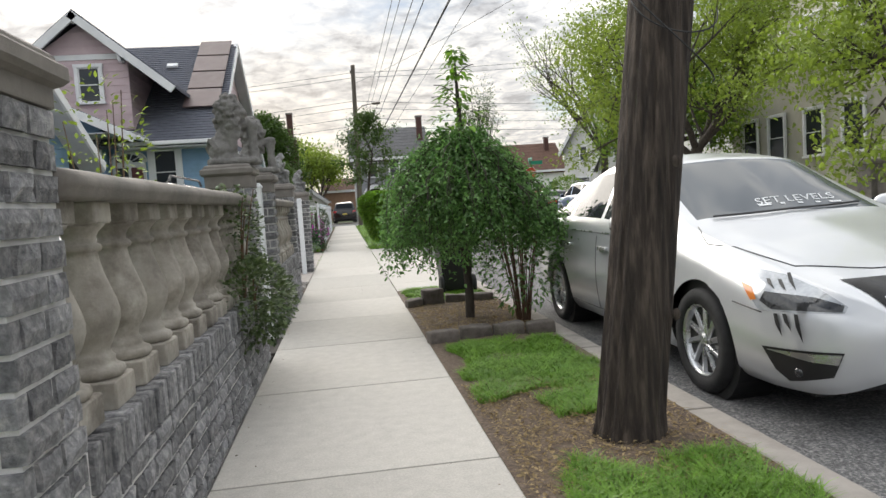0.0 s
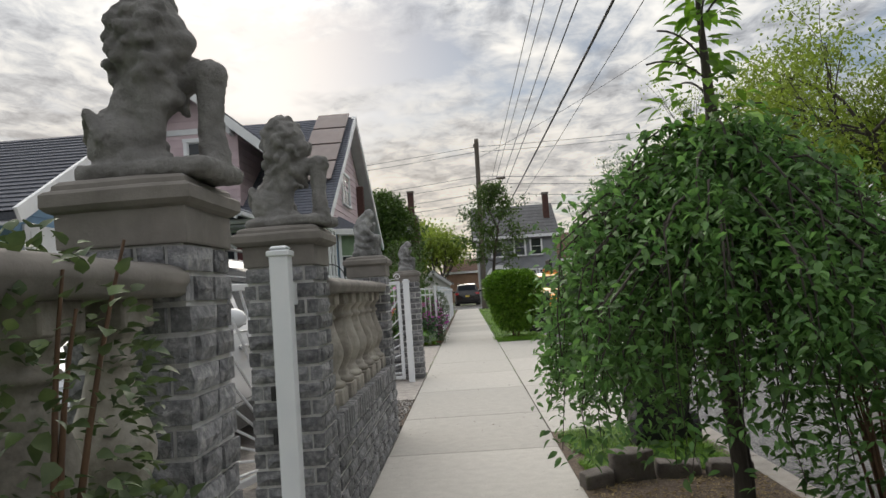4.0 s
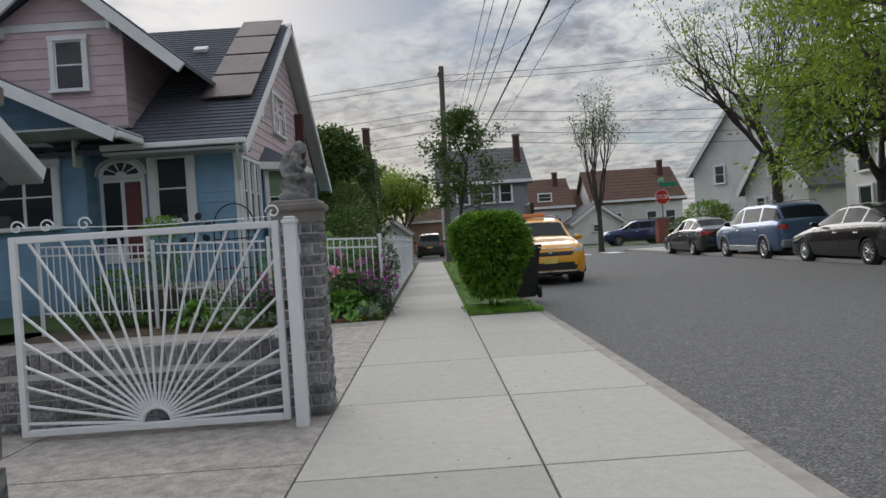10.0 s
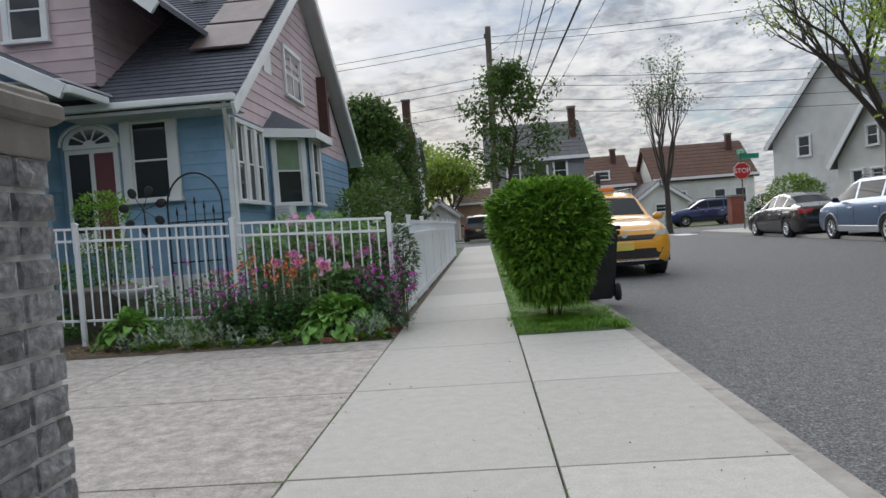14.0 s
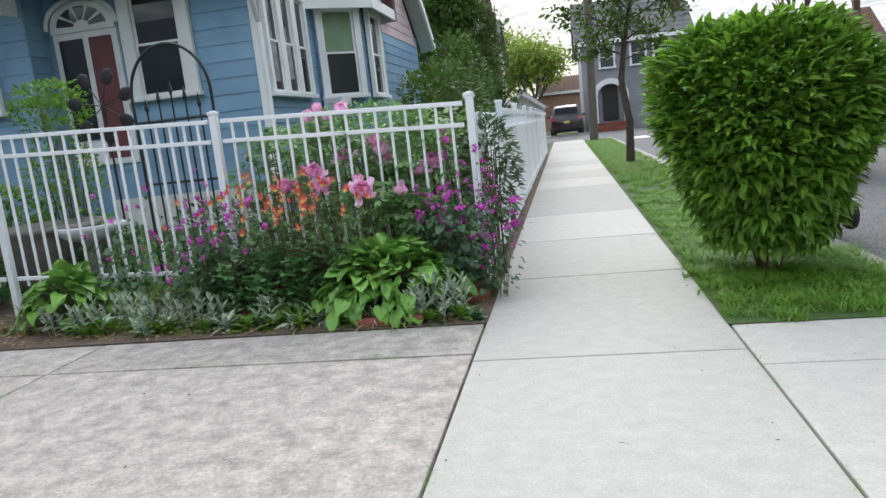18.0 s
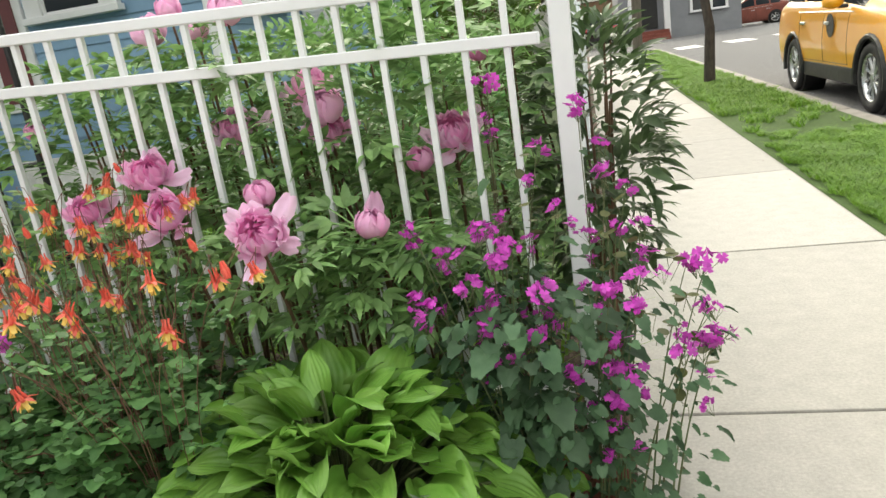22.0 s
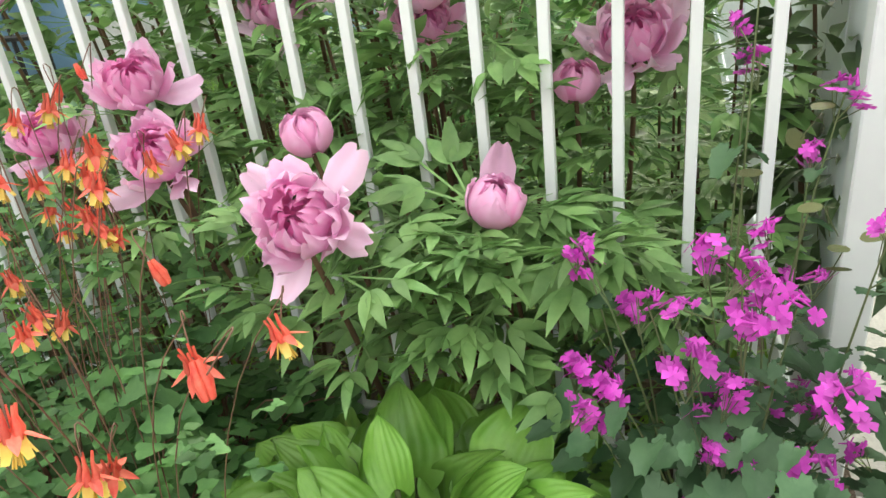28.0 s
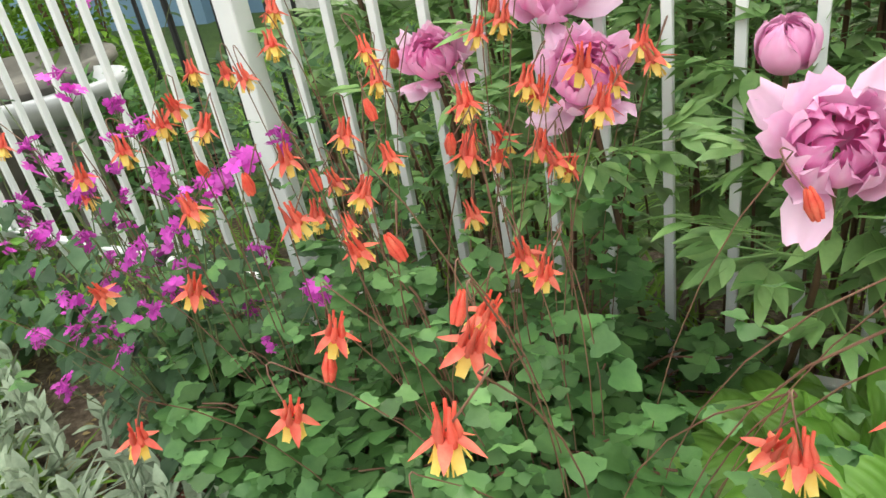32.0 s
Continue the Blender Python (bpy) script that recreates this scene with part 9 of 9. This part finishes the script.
t, tree, a, b, W = sedan((2.93, 5.31, ROADZ), 0, M_PSILV, "silver sedan with claw-mark stickers parked at the kerb", spokes=10, screen=M_SCREEN)
M_LAMPD = surf("smoked_lamp", [(0.02, 0.021, 0.023), (0.05, 0.052, 0.056)], 40, 0.12, 0.0, coat=0.8)
for s in (-1, 1):
    d = (-s * 0.53, 0.84, -0.1)

    def m_(pts):
        return [(-s * x, y, z) for x, y, z in pts]
    laid("headlamp", m_([(-0.82, -1.69, 0.785), (-0.79, -1.785, 0.783), (-0.74, -2.018, 0.755), (-0.692, -2.194, 0.70), (-0.636, -2.326, 0.621), (-0.663, -2.337, 0.593), (-0.815, -2.182, 0.587), (-0.873, -1.976, 0.577), (-0.865, -1.855, 0.67)]), d, M_LAMP, tree, t, 0.004, "clear swept-back headlamp")
    laid("lamp_bezel", m_([(-0.845, -1.99, 0.675), (-0.722, -2.211, 0.66), (-0.645, -2.315, 0.626), (-0.668, -2.33, 0.60), (-0.855, -2.055, 0.592), (-0.862, -1.97, 0.627)]), d, M_LAMPD, tree, t, 0.008, "smoked dark lamp unit")
    laid("indicator", m_([(-0.857, -1.80, 0.705), (-0.85, -1.885, 0.69), (-0.864, -1.945, 0.63), (-0.873, -1.905, 0.622), (-0.867, -1.85, 0.668)]), d, M_AMBER, tree, t, 0.008, cuts=2)
    laid("fog_recess", m_([(-0.878, -2.004, 0.40), (-0.688, -2.362, 0.412), (-0.723, -2.332, 0.294), (-0.817, -2.135, 0.24), (-0.849, -2.071, 0.29)]), d, M_BLACK, tree, t, 0.004)
    laid("fog_trim", m_([(-0.874, -2.027, 0.389), (-0.697, -2.357, 0.403), (-0.709, -2.348, 0.354), (-0.793, -2.27, 0.362)]), d, M_CHROME, tree, t, 0.010)
    part("fog_lamp", add_ball(bmesh.new(), (-s * -0.80, -2.20, 0.30), 0.032, 2), M_LAMPD, t, smooth=True)
    seam(t, m_([(-0.71, -1.08, 0.96), (-0.80, -1.36, 0.88), (-0.64, -1.95, 0.79), (-0.30, -2.07, 0.76), (0, -2.10, 0.755)]), tree, 0.005)
    seam(t, m_([(-0.903, -1.76, 0.60), (-0.868, -2.0, 0.57)]), tree, 0.004)
laid("grille", [(-0.55, -2.15, 0.725), (0.55, -2.15, 0.725), (0.44, -2.43, 0.52), (0.40, -2.43, 0.43), (-0.40, -2.43, 0.43), (-0.44, -2.43, 0.52)], (0, 1, -0.25), M_BLACK, tree, t, 0.006, "black V-shaped grille")
for k in range(5):
    laid("grille_bar", [(-0.46 + 0.015 * k, -2.4, 0.665 - 0.045 * k), (0.46 - 0.015 * k, -2.4, 0.665 - 0.045 * k), (0.46 - 0.015 * k, -2.4, 0.655 - 0.045 * k), (-0.46 + 0.015 * k, -2.4, 0.655 - 0.045 * k)], (0, 1, -0.1), M_CHROME, tree, t, 0.014, cuts=2)
laid("lower_grille", [(-0.52, -2.42, 0.36), (0.52, -2.42, 0.36), (0.46, -2.42, 0.25), (-0.46, -2.42, 0.25)], (0, 1, 0), M_BLACK, tree, t, 0.006)
laid("number_plate_mount", [(-0.16, -2.43, 0.52), (0.16, -2.43, 0.52), (0.16, -2.43, 0.44), (-0.16, -2.43, 0.44)], (0, 1, 0), M_BLACK, tree, t, 0.02, cuts=1)
for x, y, z, dz in ((-0.805, -1.96, 0.735, 0.05), (-0.78, -2.02, 0.735, 0.055), (-0.735, -2.03, 0.765, 0.085), (-0.853, -2.085, 0.575, 0.11), (-0.838, -2.135, 0.58, 0.08), (-0.818, -2.195, 0.583, 0.135)):
    laid("claw_mark", [(x - 0.007, y, z), (x + 0.007, y - 0.01, z), (x + 0.004, y - 0.05, z - dz), (x - 0.012, y - 0.02, z - dz * 0.45)], (0.53, 0.84, -0.1), M_BLACK, tree, t, 0.011, "black claw-scratch sticker", 2)
# lettering along the foot of the screen
cu = bpy.data.curves.new("lettering", "FONT")
cu.body, cu.size, cu.align_x, cu.shear, cu.resolution_u = "SET LEVELS", 0.125, "CENTER", 0.25, 3
tmp = new("lettering_blank", cu)
me = bpy.data.meshes.new_from_object(tmp.evaluated_get(bpy.context.evaluated_depsgraph_get()))
bpy.data.objects.remove(tmp)
M_DECAL = surf("white_decal", [(0.74, 0.76, 0.78), (0.8, 0.82, 0.84)], 30, 0.5, 0.0)
me.materials.clear(), me.materials.append(M_DECAL)


def on_screen(v, lift=0.004):
    hit = tree.ray_cast(Vector((v[0], v[1], 2.5)), Vector((0, 0, -1)))
    return (hit[0] if hit[0] else Vector(v)) + Vector((0, 0, lift))


for v in me.vertices:
    v.co = on_screen((v.co.x + 0.13, -0.86 + v.co.y * 0.9 + 0.06 * v.co.x, 0))
share("lettering", me, t, Matrix())
for k in range(5):
    x = -0.12 + 0.13 * k
    bm = bmesh.new()
    w = 0.045 if k in (0, 4) else 0.018
    bm.faces.new([bm.verts.new(on_screen(p)) for p in ((x - w, -0.895, 0), (x + w, -0.895, 0), (x + w, -0.875, 0), (x - w, -0.875, 0))])
    part("decal_bar", bm, M_DECAL, t)
part("wiper", tube([on_screen((x, -0.985 + 0.12 * max(0, x + 0.1) ** 1.4, 0), 0.015) for x in [-0.55 + 0.1 * i for i in range(12)]], 0.007, 5), M_BLACK, t)


def tall_car(at, rz, mat, label, L, W, h, hood, spokes=5, van=False, rails=True, low=None):
    t = thing("car", label, "car", "", at, rz)
    a, b, k, kz = -L / 2, L / 2, L / 4.6, h / 1.70
    keys = [(y * k - (0.25 if van and -1.4 < y < 0.1 else 0.0), zs, zb * kz, zt * kz, w * W / 0.93, wr * W / 0.93) for y, zs, zb, zt, w, wr in UTILITY]
    r = 0.345
    wells = (-1.36 * k, 1.34 * k)
    sh = 0.25 if van else 0.0
    tree = shell_car(t, keys, mat, [(y, r) for y in wells], r + 0.055, [(-1.02 * k - sh, -0.4 * k - sh), (1.9 * k, 2.17 * k)], [(0.1 * k - sh, 0.04), (1.05 * k, 0.05)], M_CARG, M_CARG)
    under(t, W, a, b, wells, r, spokes, False, 0.25)
    zb = 1.05 * kz
    for s in (1, -1):
        for y in wells:
            part("arch_trim", tube([(s * (W - 0.012), y + (r + 0.06) * math.cos(q), r + (r + 0.06) * math.sin(q)) for q in [-0.2 + math.pi * 1.13 * i / 14 for i in range(15)]], 0.03, 6), low or M_BLACK, t)
        part("sill_cladding", box(s * (W - 0.04) - 0.025, s * (W - 0.04) + 0.04, wells[0] + r + 0.08, wells[1] - r - 0.08, 0.24, 0.42, 0.02, 2), low or M_BLACK, t)
        laid("tail_lamp", [(s * W * 0.98, b - 0.02, zb - 0.02), (s * W * 0.66, b, zb - 0.04), (s * W * 0.7, b, zb - 0.18), (s * W * 0.98, b - 0.1, zb - 0.16)], (-s * 0.4, -0.9, 0), M_TAIL, tree, t, 0.006)
        laid("headlamp", [(s * W * 0.96, a + 0.35, 0.90 * kz), (s * W * 0.62, a + 0.02, 0.84 * kz), (s * W * 0.62, a + 0.02, 0.77 * kz), (s * W * 0.96, a + 0.25, 0.79 * kz)], (-s * 0.5, 0.86, 0), M_LAMP, tree, t, 0.006)
        if rails:
            part("roof_rail", tube([(s * W * 0.66, a + 2.2, h - 0.05), (s * W * 0.66, a + 2.3, h + 0.03), (s * W * 0.66, b - 0.75, h + 0.03), (s * W * 0.66, b - 0.6, h - 0.04)], 0.018, 6), M_BLACK, t)
    doors(t, tree, W, (-0.72 * k - sh, 0.1 * k - sh, 1.05 * k), 0.44, 0.98 * kz, (-0.08 * k - sh, 0.9 * k), -0.62 * k - sh, mat)
    return t, tree, a, b, W, zb


# the yellow cab
t, tree, a, b, W, zb = tall_car((2.92, 27.55, ROADZ), 0, M_PYEL, "yellow taxi parked facing the camera by the lawn strip", 4.6, 0.93, 1.70, 1.02, 10)
laid("grille", [(-0.6, a, 0.80), (0.6, a, 0.80), (0.5, a, 0.70), (-0.5, a, 0.70)], (0, 1, -0.1), M_BLACK, tree, t, 0.006)
laid("bumper_grille", [(-0.7, a, 0.54), (0.7, a, 0.54), (0.6, a, 0.36), (-0.6, a, 0.36)], (0, 1, 0), M_BLACK, tree, t, 0.006)
part("number_plate", box(-0.16, 0.16, a - 0.035, a - 0.01, 0.52, 0.66, 0.004), M_PLATE, t)
laid("bumper_trim", [(-0.62, a, 0.345), (0.62, a, 0.345), (0.60, a, 0.315), (-0.60, a, 0.315)], (0, 1, 0), M_CHROME, tree, t, 0.012)
laid("bonnet_line", [(-0.80, a, 0.90), (0.80, a, 0.90), (0.80, a, 0.885), (-0.80, a, 0.885)], (0, 1, -0.1), M_CHROME, tree, t, 0.008)
part("badge", add_lathe(bmesh.new(), [(0.05, 0), (0.05, 0.012)], 18), M_CHROME, t).matrix_basis = pose(0, a - 0.0, 0.80, 90, 0, 0)
for s in (-1, 1):
    part("fog_lamp", box(-0.05, 0.05, -0.04, 0.03, -0.09, 0.09, 0.02, m=pose(s * 0.76, a + 0.12, 0.5, 0, 0, s * 35)), M_BLACK, t)
part("roof_sign", box(-0.3, 0.3, a + 2.3, a + 2.45, 1.70, 1.80, 0.02), M_AMBER, t, "lit taxi roof sign")
part("roof_advert", box(-0.05, 0.05, a + 2.5, a + 3.6, 1.72, 2.12, 0.02), M_BLACK, t, "black roof advertising board")
part("medallion", add_lathe(bmesh.new(), [(0.13, 0), (0.13, 0.004)], 24), M_BLACK, t).matrix_basis = pose(-W - 0.001, a + 2.1, 0.85, 0, -90, 0)

# parked across the street, seen from behind
t, tree, a, b, W = sedan((11.25, 37.6, ROADZ), 180, M_PBRZ, "dark bronze sedan parked on the far side", L=4.8, W=0.88, spokes=10)
for s in (-1, 1):
    laid("tail_lamp", [(s * 0.40, b, 0.92), (s * 0.84, b - 0.1, 0.94), (s * 0.84, b - 0.1, 0.78), (s * 0.45, b, 0.80)], (-s * 0.3, -0.95, 0), M_TAIL, tree, t, 0.006)
t, tree, a, b, W, zb = tall_car((11.4, 31.9, ROADZ), 180, M_PBLUE, "steel blue minivan with grey lower panels on the far side", 4.95, 0.93, 1.75, 0.98, 9, van=True, low=M_PGREY)
part("rear_bumper", box(-W * 0.9, W * 0.9, b - 0.15, b + 0.05, 0.35, 0.6, 0.05), M_PGREY, t)
t, tree, a, b, W = sedan((11.35, 26.5, ROADZ), 180, M_PBLK, "black sedan parked on the far side of the street", L=5.0, W=0.93, spokes=9)
part("side_moulding", box(-W - 0.01, -W + 0.005, a + 1.3, b - 1.4, 0.5, 0.53, 0.004), M_CHROME, t)
t, tree, a, b, W, zb = tall_car((15.6, 62.0, ROADZ), -90, M_PNAVY, "navy blue sport utility car parked on the cross street", 5.0, 0.95, 1.78, 1.05, 6)
t, tree, a, b, W, zb = tall_car((0.0, 58.9, ROADZ), 180, M_PBRZ, "dark sport utility car parked beyond the crossing", 4.8, 0.95, 1.78, 1.05, 6)
part("number_plate", box(-0.16, 0.16, b - 0.01, b + 0.02, 0.75, 0.86, 0.004), M_PLATE, t)
t, tree, a, b, W, zb = tall_car((-2.72, 9.2, 0.0), 0, M_PWHT, "white sport utility car parked behind the balustrade", 4.75, 0.95, 1.66, 1.05, 6)
part("spoiler", box(-0.60, 0.60, 1.72, 2.17, 1.555, 1.60, 0.02, 2), M_PWHT, t)
part("spoiler_underside", box(-0.55, 0.55, 1.80, 2.14, 1.535, 1.553, 0.004), M_BLACK, t)
for s in (-1, 1):
    laid("side_lamp", [(s * W, b - 0.12, zb), (s * W, b - 0.72, zb - 0.02), (s * W, b - 0.72, zb - 0.075), (s * W, b - 0.12, zb - 0.12)], (-s, 0, 0), M_TAIL, tree, t, 0.008)
    laid("lower_cladding", [(s * W, b - 0.06, 0.62), (s * W, b - 0.62, 0.62), (s * W, b - 0.62, 0.32), (s * W, b - 0.06, 0.36)], (-s, 0, 0), M_BLACK, tree, t, 0.008)
t, tree, a, b, W = sedan((8.0, 61.5, ROADZ), -90, M_BRKRED, "small red car parked on the cross street", L=4.3, W=0.85, spokes=6)
